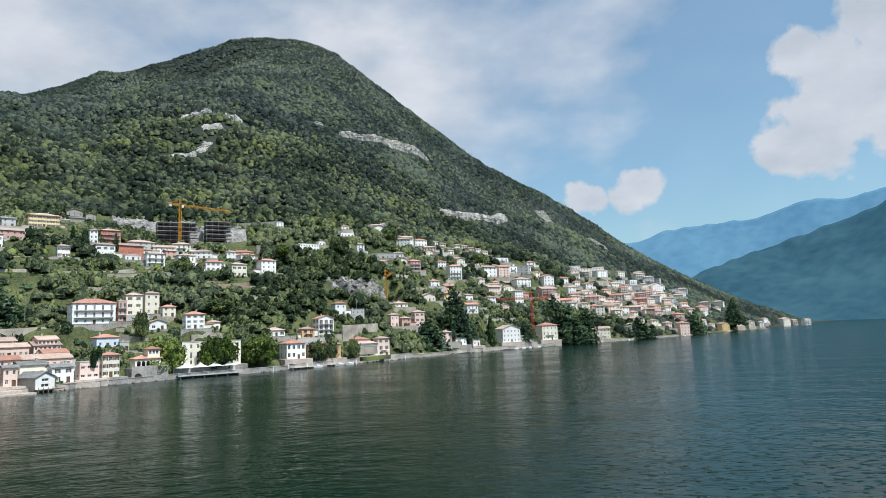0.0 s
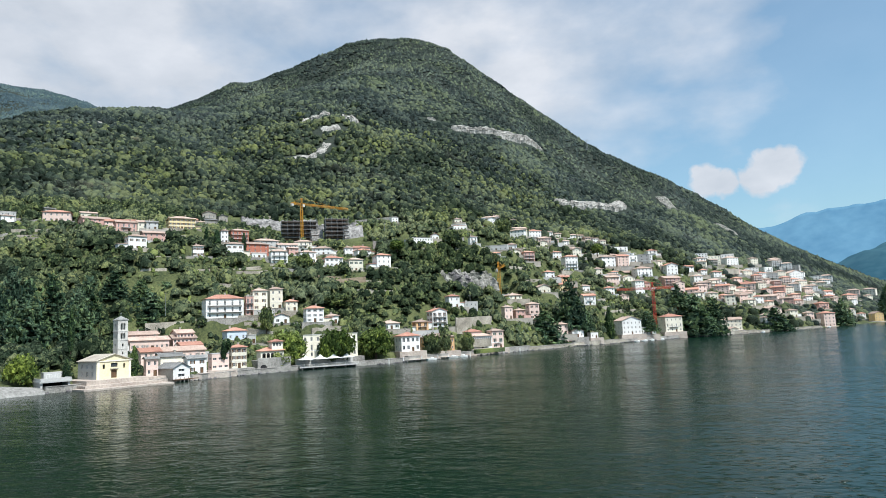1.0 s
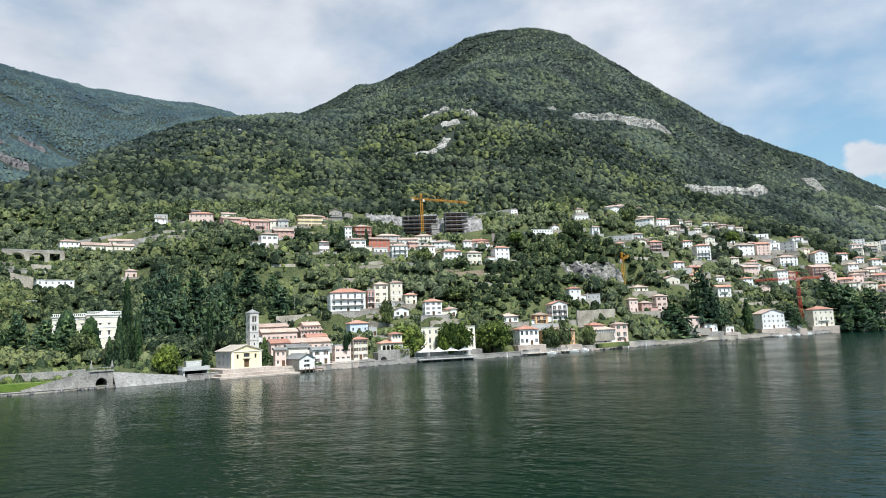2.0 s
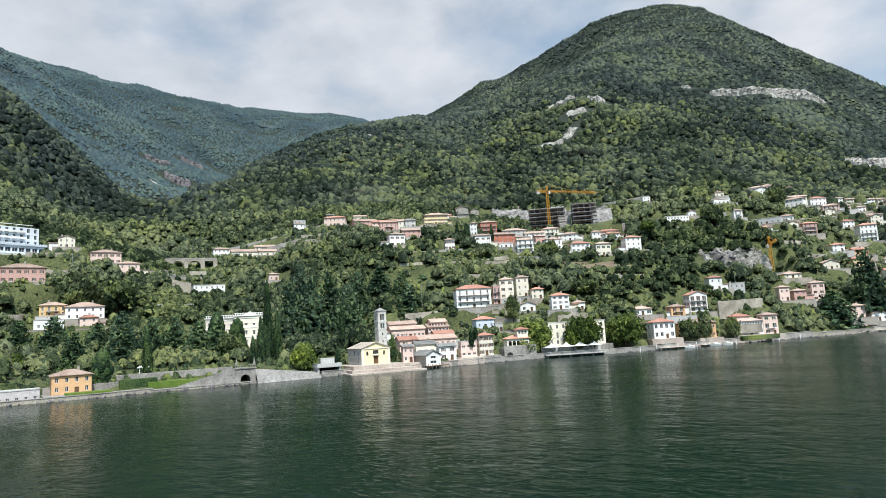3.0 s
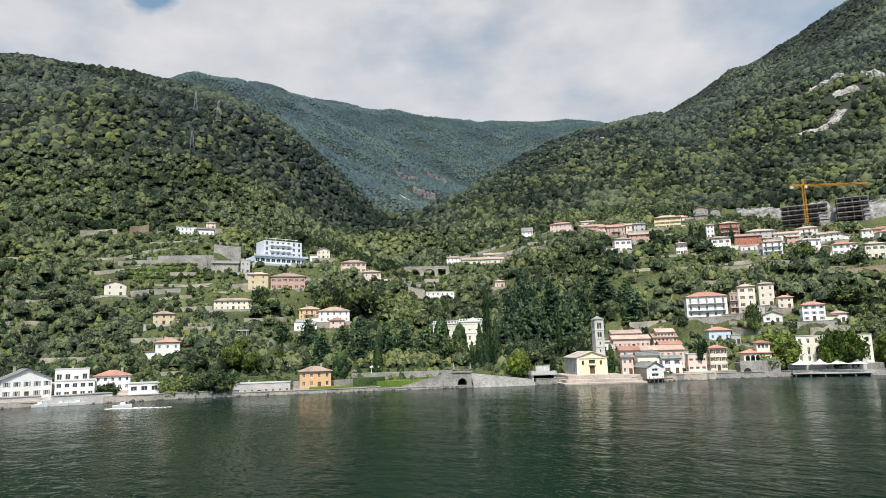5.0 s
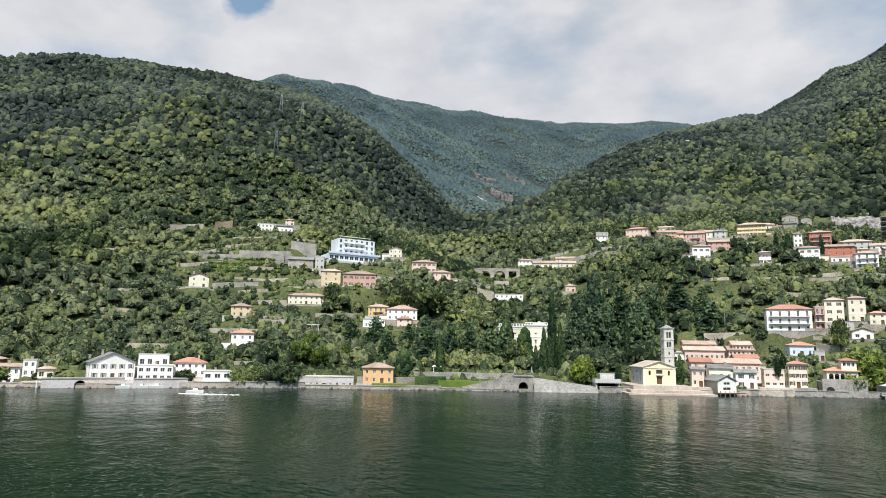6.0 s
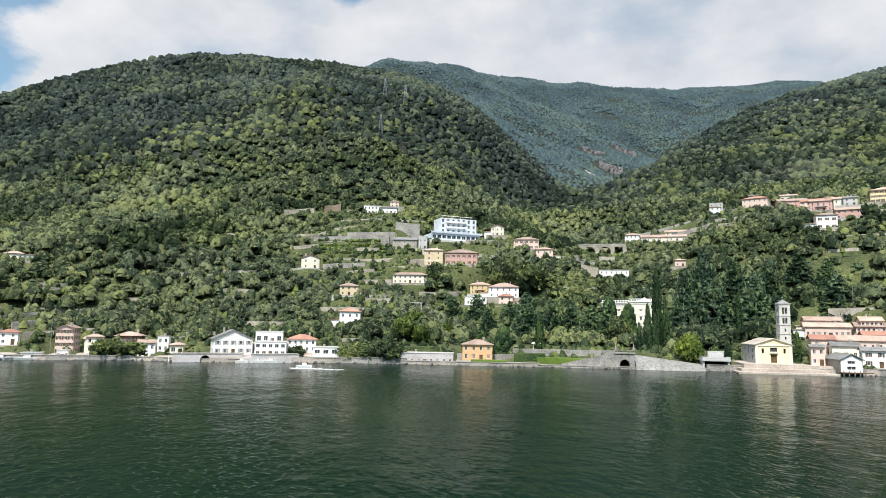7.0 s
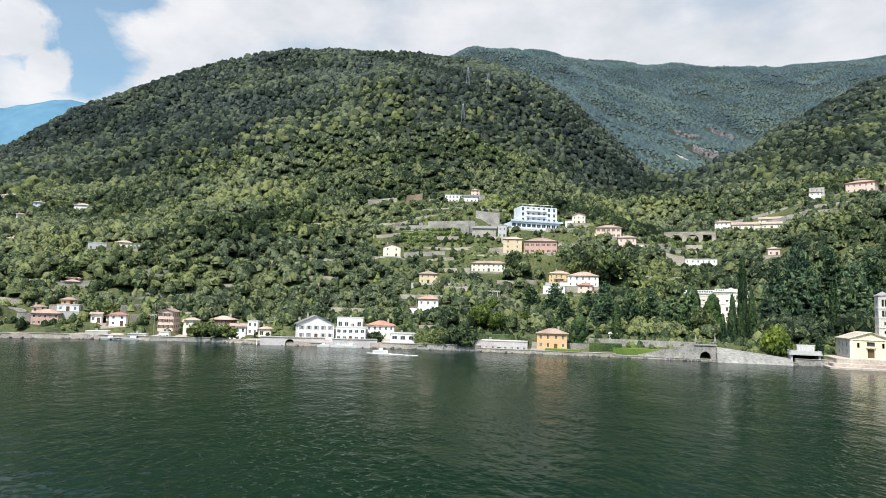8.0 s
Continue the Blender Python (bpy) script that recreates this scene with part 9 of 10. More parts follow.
def crown_mesh(kind, k):
    """A crown in a unit box: radius 1, height 1 from the foot of the tree."""
    key = (kind, k)
    if key in TREE_MESHES:
        return TREE_MESHES[key]
    rng = random.Random(f"{kind}{k}")
    bm = bmesh.new()
    # built tall, then scaled to unit height
    tall = {"cypress": 5.0, "cedar": 2.2, "topiary": 2.4, "broad": 1.7, "lime": 1.7}[kind]
    rim = []
    if kind == "cypress":
        for i in range(60):
            t = (i + 0.5) / 60
            rad = 0.72 * math.sin(math.pi * min(1, t * 0.9 + 0.12)) ** 0.7 * (1 - 0.55 * t)
            a = i * 2.4
            c = (math.cos(a) * rad, math.sin(a) * rad, tall * (0.04 + 0.93 * t))
            leafy(bm, c, rng.uniform(0.28, 0.42), rng, 2.0)
            rim.append((c[0] * 1.35, c[1] * 1.35, c[2] + rng.uniform(0, 0.4)))
    elif kind == "topiary":
        for i in range(60):
            t = (i + 0.5) / 60
            rad = 0.80 * (1 - t ** 2.2) ** 0.6
            a = i * 2.4
            leafy(bm, (math.cos(a) * rad * rng.uniform(0.75, 1), math.sin(a) * rad * rng.uniform(0.75, 1), tall * (0.1 + 0.83 * t)), rng.uniform(0.24, 0.34), rng, 1.1)
    elif kind == "cedar":
        for i in range(11):
            t = i / 10
            rad = (1 - t) ** 0.75 * 0.95 + 0.05
            arms = max(2, int(9 * (1 - t * 0.7)))
            for j in range(arms):
                a = 6.283 * j / arms + i * 0.7 + rng.uniform(-0.2, 0.2)
                for f in (0.45, 0.85):
                    rr = rad * f * rng.uniform(0.75, 1.15)
                    c = (math.cos(a) * rr, math.sin(a) * rr, tall * (0.10 + 0.86 * t) - 0.12 * f + rng.uniform(-0.05, 0.05))
                    leafy(bm, c, 0.13 + 0.19 * rad * rng.uniform(0.7, 1.2), rng, 0.2)
                rim.append((math.cos(a) * rad * 1.05, math.sin(a) * rad * 1.05, tall * (0.10 + 0.86 * t) - 0.12))
    else:
        for i in range(85):
            u, a = rng.uniform(-0.75, 1), i * 2.4
            s = math.sqrt(max(0, 1 - u * u))
            f = rng.uniform(0.5, 0.86)
            c = (math.cos(a) * s * f, math.sin(a) * s * f, tall * (0.54 + 0.44 * u * f))
            leafy(bm, c, rng.uniform(0.15, 0.30), rng, 0.85)
            rim.append((c[0] * 1.25, c[1] * 1.25, c[2] + 0.12 * u))
    for p in list(rim):
        sprays(bm, [(p[0] + rng.uniform(-0.2, 0.2), p[1] + rng.uniform(-0.2, 0.2), p[2] + rng.uniform(-0.2, 0.2) * (0.3 if kind == "cedar" else 1)) for _ in range(16)], 0.15 if kind != 'cypress' else 0.3, rng)
    bm.transform(Matrix.Diagonal((1, 1, 1 / tall, 1)))
    me = bpy.data.meshes.new("crown")
    bm.to_mesh(me)
    bm.free()
    me.polygons.foreach_set("use_smooth", [True] * len(me.polygons))
    me.materials.append({"cypress": M_CYPRESS, "cedar": M_NEEDLE, "topiary": M_CYPRESS, "broad": M_BROAD, "lime": M_LIME}[kind])
    TREE_MESHES[key] = me
    return me


def trunk_mesh(kind):
    key = (kind, "trunk")
    if key not in TREE_MESHES:
        rng = random.Random(kind)
        bm = bmesh.new()
        top = 0.95 if kind in ("cedar", "cypress") else 0.6
        w = 0.05 if kind == "cypress" else 0.07
        rod(bm, (0, 0, -0.12), (0, 0, 0.25), w * 1.35, w, 8)
        rod(bm, (0, 0, 0.25), (0.02, 0, top), w, w * 0.35, 8)
        for i in range(5):
            a, z = i * 1.9, rng.uniform(0.25, 0.5)
            rod(bm, (0, 0, z), (math.cos(a) * 0.5, math.sin(a) * 0.5, z + (0.04 if kind == "cedar" else 0.22)), w * 0.5, w * 0.15, 6)
        me = bpy.data.meshes.new("trunk")
        bm.to_mesh(me)
        bm.free()
        me.materials.append(M_BARK)
        TREE_MESHES[key] = me
    return TREE_MESHES[key]


TREE_LABELS = {"cypress": ("slender dark green cypress among the gardens", "cypress"), "cedar": ("broad dark cedar with layered boughs in the park", "cedar"),
               "topiary": ("clipped dark green evergreen by the villa", "evergreen"), "broad": ("rounded green broadleaf tree near the houses", "tree"),
               "lime": ("bright yellow-green leafy tree in sunshine", "tree")}


def tree(kind, x, y, z, h, r):
    label, cat = TREE_LABELS[kind]
    short = 2.5 - float(inland(x, y)[0])
    if short > 0:  # rooted on the land, however far the crown leans out
        gx = float(inland(x + 1, y)[0] - inland(x - 1, y)[0])
        gy = float(inland(x, y + 1)[0] - inland(x, y - 1)[0])
        x, y = x + gx / math.hypot(gx, gy) * short, y + gy / math.hypot(gx, gy) * short
    spin = (x * 37 + y * 17) % 360
    root = thing({"lime": "leafy_tree", "broad": "leafy_tree", "topiary": "evergreen_tree"}.get(kind, kind + "_tree"),
                 pose(x, y, z, 0, 0, spin) @ Matrix.Diagonal((r, r, h, 1)), label, cat, "garden trees")
    hang("trunk", trunk_mesh(kind), root)
    hang("crown", crown_mesh(kind, int(abs(x) + abs(y)) % 4), root)
    FOOTPRINTS.append((x, y, r * 0.8))
    GARDENS.append((x + 0.72 * r, y - 0.5 * r, r))
    return root


tree("cypress", -145.4, 210.5, 2.8, 9.9, 1.5)
tree("cypress", -156.7, 192.2, 2.6, 6.9, 1.3)
tree("cypress", -170.8, 210.6, 13.0, 12.9, 1.2)
tree("cypress", -192.1, 190.8, 3.1, 31.7, 2.1)
tree("cypress", -185.3, 189.5, 3.2, 20.1, 1.8)
tree("cypress", -186.2, 182.2, 3.7, 17.6, 1.8)
tree("cypress", -195.3, 141.2, 1.8, 16.2, 1.9)
tree("cypress", -186.6, 178.5, 3.5, 11.3, 1.3)
tree("cypress", -279.0, 85.9, 12.2, 9.2, 1.0)
tree("cypress", -258.3, 104.8, 6.4, 12.4, 1.5)
tree("cypress", -215.4, 343.0, 64.4, 13.4, 1.4)
tree("cypress", -200.6, 351.9, 63.3, 15.6, 1.8)
tree("cypress", -181.9, 361.9, 63.0, 13.5, 1.4)
tree("cypress", -193.9, 352.1, 63.1, 14.1, 2.5)
tree("cypress", -116.2, 234.8, 10.2, 4.0, 1.1)
tree("cypress", 34.2, 468.8, 1.0, 22.5, 3.3)
tree("cypress", -23.1, 414.4, 7.6, 12.4, 3.3)
tree("cypress", -113.9, 231.5, 7.1, 6.5, 1.1)
tree("cedar", -231.8, 154.0, 7.8, 21.2, 6.1)
tree("cedar", -230.0, 165.1, 6.0, 20.4, 5.9)
tree("cedar", -222.2, 170.1, 6.3, 19.5, 5.6)
tree("cedar", -214.3, 174.8, 6.0, 17.4, 6.3)
tree("cedar", -259.7, 142.8, 8.7, 19.9, 7.3)
tree("cedar", -268.9, 134.2, 9.3, 18.5, 6.4)
tree("cedar", -209.9, 219.0, 11.8, 26.8, 6.3)
tree("cedar", -207.2, 230.8, 13.5, 29.0, 6.9)
tree("cedar", -208.2, 244.0, 17.1, 28.6, 7.2)
tree("cedar", -193.5, 241.5, 14.7, 24.0, 6.4)
tree("cedar", -205.3, 279.1, 34.7, 14.6, 6.5)
tree("cedar", -253.3, 156.1, 12.8, 12.6, 5.2)
tree("cedar", -235.5, 137.9, 7.5, 13.8, 4.8)
tree("cedar", -206.9, 178.2, 6.2, 18.6, 5.2)
tree("cedar", -227.9, 243.8, 20.9, 29.9, 6.9)
tree("cedar", -194.2, 282.9, 30.9, 14.3, 5.9)
tree("cedar", -204.3, 260.1, 23.8, 21.9, 5.7)
tree("cedar", -9.4, 425.9, -1.2, 25.5, 14.1)
tree("cedar", 8.3, 439.9, 9.8, 36.6, 9.2)
tree("cedar", 106.2, 534.6, 0.6, 33.9, 16.1)
tree("cedar", 130.4, 544.6, 0.6, 31.0, 9.8)
tree("cedar", 62.3, 496.1, 6.2, 15.1, 7.8)
tree("cedar", 90.9, 532.3, 23.6, 18.4, 6.6)
tree("cedar", 17.7, 449.7, 9.1, 15.4, 5.5)
tree("cedar", 192.4, 610.4, 0.4, 20.9, 13.4)
tree("cedar", 301.5, 741.0, 0.6, 29.1, 9.8)
tree("cedar", 427.3, 904.1, 7.5, 27.2, 13.9)
tree("cedar", 408.8, 912.6, 20.2, 27.5, 8.7)
tree("cedar", -183.2, 274.4, 19.0, 19.0, 8.6)
tree("cedar", -188.4, 295.0, 26.6, 17.9, 8.5)
tree("topiary", -208.7, 189.3, 9.1, 13.9, 3.9)
tree("topiary", -214.9, 184.3, 9.8, 16.3, 4.4)
tree("topiary", -202.7, 129.9, 0.2, 13.3, 4.2)
tree("lime", -113.6, 268.2, 1.2, 15.0, 7.0)
tree("lime", -95.9, 280.3, 1.2, 15.0, 6.8)
tree("lime", -83.0, 296.4, 1.2, 15.5, 6.8)
tree("broad", -110.8, 258.6, 0.6, 7.5, 4.4)
tree("broad", -47.2, 321.6, 0.6, 12.3, 4.0)
tree("broad", -56.1, 317.1, 0.6, 11.9, 4.2)
tree("broad", -111.1, 326.6, 26.8, 9.1, 6.6)
tree("broad", -130.6, 283.3, 15.8, 12.4, 3.0)
tree("broad", -143.2, 360.6, 49.3, 12.7, 4.7)
tree("broad", -205.4, 86.3, -0.2, 7.8, 5.2)
tree("broad", -209.8, 78.4, 0.1, 7.1, 4.8)
tree("broad", -213.3, 72.6, 0.8, 5.3, 3.7)
tree("broad", -125.9, 221.5, 0.1, 3.0, 3.0)
tree("broad", -291.3, 169.7, 30.0, 20.2, 8.9)
tree("broad", -280.4, 179.8, 29.2, 17.2, 8.8)
tree("broad", -303.4, 136.5, 31.3, 13.9, 5.3)
tree("broad", -201.0, 179.6, 6.1, 11.4, 4.2)
tree("broad", -205.3, 79.1, -0.5, 6.5, 4.4)
tree("broad", -202.5, 86.6, -0.5, 7.8, 5.2)
tree("broad", -207.5, 73.6, -0.8, 6.3, 3.7)
tree("broad", -215.4, 55.9, 0.8, 4.7, 2.9)
tree("broad", -226.4, -7.5, -0.1, 6.8, 4.4)
tree("broad", -227.4, 0.2, 0.2, 6.0, 5.2)
tree("broad", -263.8, -50.9, 4.1, 9.2, 5.7)
tree("broad", -297.8, -76.2, 21.7, 7.7, 5.3)
tree("broad", -72.7, 464.3, 69.2, 16.5, 6.6)
tree("broad", -42.9, 558.4, 92.4, 15.9, 6.8)
tree("broad", -39.3, 337.7, 0.6, 11.9, 3.0)
tree("lime", -165.4, 183.2, 1.1, 10.7, 4.2)
tree("lime", -94.8, 272.0, 0.6, 14.8, 3.5)
tree("lime", -170.9, 162.9, 1.9, 3.9, 2.0)
tree("lime", -260.7, 113.5, 10.4, 9.3, 4.0)
tree("lime", -246.8, 122.3, 6.4, 7.9, 4.4)
tree("lime", -231.1, 99.6, 6.6, 10.2, 4.1)
tree("lime", -225.3, 104.9, 5.8, 7.7, 3.1)
tree("lime", -101.9, 417.7, 67.0, 7.4, 4.5)
tree("lime", 37.1, 598.9, 74.5, 10.5, 5.2)



# ---- terrace walls along the contours below the houses ----
def contour_wall(x, y, length, h, seed, stop=None, stone=None):
    """A dry stone wall that follows the slope's contour from a starting point, as far as the first plot in its way."""
    rng = random.Random(seed)
    pts = []
    px, py = x, y
    for k in range(int(length / 2.5) + 1):
        if stop is not None and ((stop[:, 0] - px) ** 2 + (stop[:, 1] - py) ** 2 < (stop[:, 2] + 0.6) ** 2).any():
            break
        pts.append((px, py, gz(px, py)))
        gx, gy = (gz(px + 2, py) - gz(px - 2, py)) / 4, (gz(px, py + 2) - gz(px, py - 2)) / 4
        n = math.hypot(gx, gy) + 1e-6
        px, py = px - gy / n * 2.5, py + gx / n * 2.5
    if len(pts) < 4:
        return
    root = thing("terrace_wall", Matrix.Translation(pts[0]), "low pale dry stone wall of a garden terrace", "terrace wall", kind="structure")
    bm = bmesh.new()
    rows = []
    for i, p in enumerate(pts):
        q = pts[min(i + 1, len(pts) - 1)]
        r = pts[max(i - 1, 0)]
        d = Vector((q[0] - r[0], q[1] - r[1], 0)).normalized()
        n = Vector((d.y, -d.x, 0)) * 0.4
        c = Vector(p) - Vector(pts[0])
        top = h + rng.uniform(-0.2, 0.2)
        rows.append([bm.verts.new(c + v) for v in (n + Vector((0, 0, -2.5)), n + Vector((0, 0, top)), -n + Vector((0, 0, top)), -n + Vector((0, 0, -2.5)))])
    for p, q in zip(rows[:-1], rows[1:]):
        for i in range(4):
            bm.faces.new((p[i], q[i], q[(i + 1) % 4], p[(i + 1) % 4]))
    bm.faces.new(rows[0]), bm.faces.new(rows[-1][::-1])
    bmesh.ops.recalc_face_normals(bm, faces=bm.faces[:])
    part("wall", bm, stone or M_WALL, root)
    for p in pts[::2]:
        gx, gy = (gz(p[0] + 2, p[1]) - gz(p[0] - 2, p[1])) / 4, (gz(p[0], p[1] + 2) - gz(p[0], p[1] - 2)) / 4
        n = math.hypot(gx, gy) + 1e-6
        GARDENS.append((p[0] - gx / n * 3.2, p[1] - gy / n * 3.2, 3.4))



terrace_rng = random.Random(41)
for hx, hy, hz, hd, hf in HOUSES:
    if hz > 18 and hy > 300 and hy < 760 and terrace_rng.random() < 0.42:
        off = hd / 2 + terrace_rng.uniform(7, 13)
        wx, wy = hx + math.sin(radians(hf)) * off + terrace_rng.uniform(-9, 9), hy + math.cos(radians(hf)) * off + terrace_rng.uniform(-9, 9)
        if all((wx - fx) ** 2 + (wy - fy) ** 2 > (fr + 1.5) ** 2 for fx, fy, fr in FOOTPRINTS):
            contour_wall(wx, wy, terrace_rng.uniform(10, 22), terrace_rng.uniform(1.2, 2.0), int(hx * 3 + hy))


# belts of terraced gardens: x and y ranges, lowest and highest ground, number of walls
for x0, x1, y0, y1, z0, z1, count in ((-300, -90, 300, 430, 34, 105, 26), (-430, -255, 25, 165, 22, 95, 26), (-45, 150, 440, 720, 12, 112, 36),
                                      (-320, -240, -90, 60, 6, 36, 22), (-330, -250, 150, 260, 22, 62, 8)):
    for k in range(count):
        wx, wy = terrace_rng.uniform(x0, x1), terrace_rng.uniform(y0, y1)
        if z0 < gz(wx, wy) < z1:
            contour_wall(wx, wy, terrace_rng.uniform(10, 30), terrace_rng.uniform(0.9, 1.8), int(wx * 3 + wy), np.array(FOOTPRINTS), terrace_rng.choice((M_WALL, M_WALL, M_QUAY)))
# trees are left out along the ramped village road so the camera sees it
for k in range(9):
    FOOTPRINTS.append((-360 + 6.6 * k, 311 + 5.0 * k, 5.0))


# ---- woods ----
def dome(sides, seed, rough=0.18, rings=((-0.55, 0.92), (0.12, 0.97), (0.58, 0.64)), top=0.80):
    """A rough leaf cap open below: uneven rings and a crest."""
    r = np.random.RandomState(seed)
    v, f, n = [], [], len(rings)
    for z, rad in rings:
        for i in range(sides):
            a = 2 * math.pi * (i + r.uniform(-0.25, 0.25)) / sides
            q = rad * r.uniform(1 - rough, 1 + rough)
            v.append((math.cos(a) * q, math.sin(a) * q, z + r.uniform(-0.13, 0.13)))
    v.append((r.uniform(-0.2, 0.2), r.uniform(-0.2, 0.2), top * r.uniform(0.9, 1.15)))
    for i in range(sides):
        j = (i + 1) % sides
        for k in range(n - 1):
            a, b = k * sides, (k + 1) * sides
            f += [(a + i, a + j, b + j), (a + i, b + j, b + i)]
        f.append(((n - 1) * sides + i, (n - 1) * sides + j, n * sides))
    return np.array(v), np.array(f)


LOW_RINGS = ((-0.6, 0.95), (0.25, 0.80))


def leafed(shape, count, size, loose, seed, sides=4):
    """A crown covered with small leaf caps, each a few boughs wide, and loose sprays that fray its outline."""
    v, f = shape
    r = np.random.RandomState(seed)
    vs, fs, n = [v * 0.93], [f], len(v)
    pick = f[r.randint(0, len(f), count + loose)]
    w = r.dirichlet((1, 1, 1), count + loose)
    spot = (v[pick] * w[:, :, None]).sum(1)
    out = spot - np.array([0, 0, -0.15])
    out /= np.linalg.norm(out, axis=1)[:, None] + 1e-6
    for k in range(count):
        nrm = out[k] + np.array([0, 0, 0.25])
        nrm /= np.linalg.norm(nrm)
        u = np.cross(nrm, (0.3, 0.9, 0.2))
        u /= np.linalg.norm(u)
        w2 = np.cross(nrm, u)
        s = size * r.uniform(0.65, 1.35)
        turn = r.uniform(0, 6.28)
        ring = [spot[k] + (u * math.cos(turn + 6.283 * i / sides) + w2 * math.sin(turn + 6.283 * i / sides)) * s * r.uniform(0.7, 1.3) - nrm * s * r.uniform(0.1, 0.5) for i in range(sides)]
        vs.append(np.array([*ring, spot[k] + nrm * s * r.uniform(0.22, 0.48)]))
        fs.append(np.array([(i, (i + 1) % sides, sides) for i in range(sides)]) + n)
        n += sides + 1
    tri = (spot[count:] + out[count:] * 0.12)[:, None, :] + r.uniform(-size, size, (loose, 3, 3)) * 0.6
    vs.append(tri.reshape(-1, 3)), fs.append(np.arange(loose * 3).reshape(-1, 3) + n)
    return np.concatenate(vs), np.concatenate(fs)


def joined(shapes):
    vs, fs, n = [], [], 0
    for v, f in shapes:
        vs.append(v), fs.append(f + n)
        n += len(v)
    return np.concatenate(vs), np.concatenate(fs)


def broad_crown(seed, lumps):
    """A broadleaf crown of several leaning lumps."""
    r = np.random.RandomState(seed)
    made = []
    for k in range(lumps):
        v, f = dome(5, seed * 17 + k, 0.2, LOW_RINGS, 0.85)
        a = 2 * math.pi * (k + r.uniform(0, 0.6)) / max(1, lumps - 1)
        off = np.array([math.cos(a) * r.uniform(0.3, 0.55), math.sin(a) * r.uniform(0.3, 0.55), r.uniform(-0.3, 0.25)]) if k else np.array([0, 0, 0.2])
        made.append((v * r.uniform(0.5, 0.72) + off, f))
    return joined(made)


def plant_bulk(name, shapes, spots, mat, label, category):
    """One mesh of many crowns: spots are x, y, z, radius, stretch, shape, turn."""
    vs, fs, n = [], [], 0
    for s in range(len(shapes)):
        v, f = shapes[s]
        sel = spots[spots[:, 5] == s]
        if not len(sel):
            continue
        c, sn = np.cos(sel[:, 6])[:, None], np.sin(sel[:, 6])[:, None]
        x = (v[None, :, 0] * c - v[None, :, 1] * sn) * sel[:, 3, None] + sel[:, 0, None]
        y = (v[None, :, 0] * sn + v[None, :, 1] * c) * sel[:, 3, None] + sel[:, 1, None]
        z = v[None, :, 2] * (sel[:, 3] * sel[:, 4])[:, None] + sel[:, 2, None]
        vs.append(np.stack([x, y, z], -1).reshape(-1, 3))
        fs.append((f[None] + (np.arange(len(sel)) * len(v))[:, None, None] + n).reshape(-1, 3))
        n += len(sel) * len(v)
    v, f = np.concatenate(vs), np.concatenate(fs)
    me = bpy.data.meshes.new(name)
    me.vertices.add(len(v)), me.loops.add(len(f) * 3), me.polygons.add(len(f))
    me.vertices.foreach_set("co", v.ravel())
    me.loops.foreach_set("vertex_index", f.ravel().astype(np.int32))
    me.polygons.foreach_set("loop_start", np.arange(0, len(f) * 3, 3, dtype=np.int32))
    me.polygons.foreach_set("loop_total", np.full(len(f), 3, dtype=np.int32))
    me.polygons.foreach_set("use_smooth", [True] * len(f))
    me.materials.append(mat)
    me.update()
    me.validate()
    return tagged(new(name, me), label, category, kind="stuff")


def free_of(x, y, rows, grow=0.0):
    ok = np.ones(len(x), bool)
    lo, hi = np.hypot(x, y).min() - 60, np.hypot(x, y).max() + 60
    for cx, cy, r in rows:
        if not lo < math.hypot(cx, cy) < hi:
            continue
        ok &= (x - cx) ** 2 + (y - cy) ** 2 > (r + grow) ** 2
    return ok


# open ground: terraces, building plots and bare rock, as x, y, radius
CLEARINGS = [(-345, 95, 34), (-385, 110, 42), (-330, 120, 26), (-300, 100, 24), (-265, 60, 26), (-215, 500, 34), (-180, 520, 30), (-240, 345, 20),
             (-330, 255, 26), (-345, 315, 30), (-290, 330, 20), (-348, 196, 20), (-332, 222, 20), (-325, 176, 18)]


def grove(r0, r1, a0, a1, step, seed):
    """Jittered planting places between two distances and two headings, on land."""
    rs = np.random.RandomState(seed)
    lo, hi = radians(a0), radians(a1)
    span = r1 * 1.05
    g = np.arange(-span, span, step)
    x, y = np.meshgrid(g, g)
    x, y = x.ravel(), y.ravel()
    x, y = x + rs.uniform(-0.45, 0.45, len(x)) * step, y + rs.uniform(-0.45, 0.45, len(y)) * step
    d, a = np.hypot(x, y), np.arctan2(x, y)
    k = (d > r0) & (d <= r1) & (a > lo) & (a < hi)
    x, y = x[k], y[k]
    z = ground_z(x, y)
    k = z > 1.9
    return x[k], y[k], z[k], rs


def spots_of(x, y, z, rs, r_lo, r_hi, shapes, lift=0.75, tall=(0.85, 1.25)):
    n = len(x)
    r = rs.uniform(r_lo, r_hi, n) * (1 + 0.3 * (rs.uniform(0, 1, n) > 0.9))
    st = rs.uniform(*tall, n)
    return np.stack([x, y, z + r * st * lift, r, st, rs.randint(0, shapes, n), rs.uniform(0, 6.28, n)], -1)


def tent(seed):
    """The least crown: five uneven facets round a crest."""
    r = np.random.RandomState(seed)
    ring = [(math.cos(1.2566 * i) * r.uniform(0.75, 1.2), math.sin(1.2566 * i) * r.uniform(0.75, 1.2), -0.75 + r.uniform(-0.15, 0.3)) for i in range(5)]
    v = np.array([*ring, (r.uniform(-0.25, 0.25), r.uniform(-0.25, 0.25), r.uniform(0.5, 0.8))])
    return v, np.array([(i, (i + 1) % 5, 5) for i in range(5)])


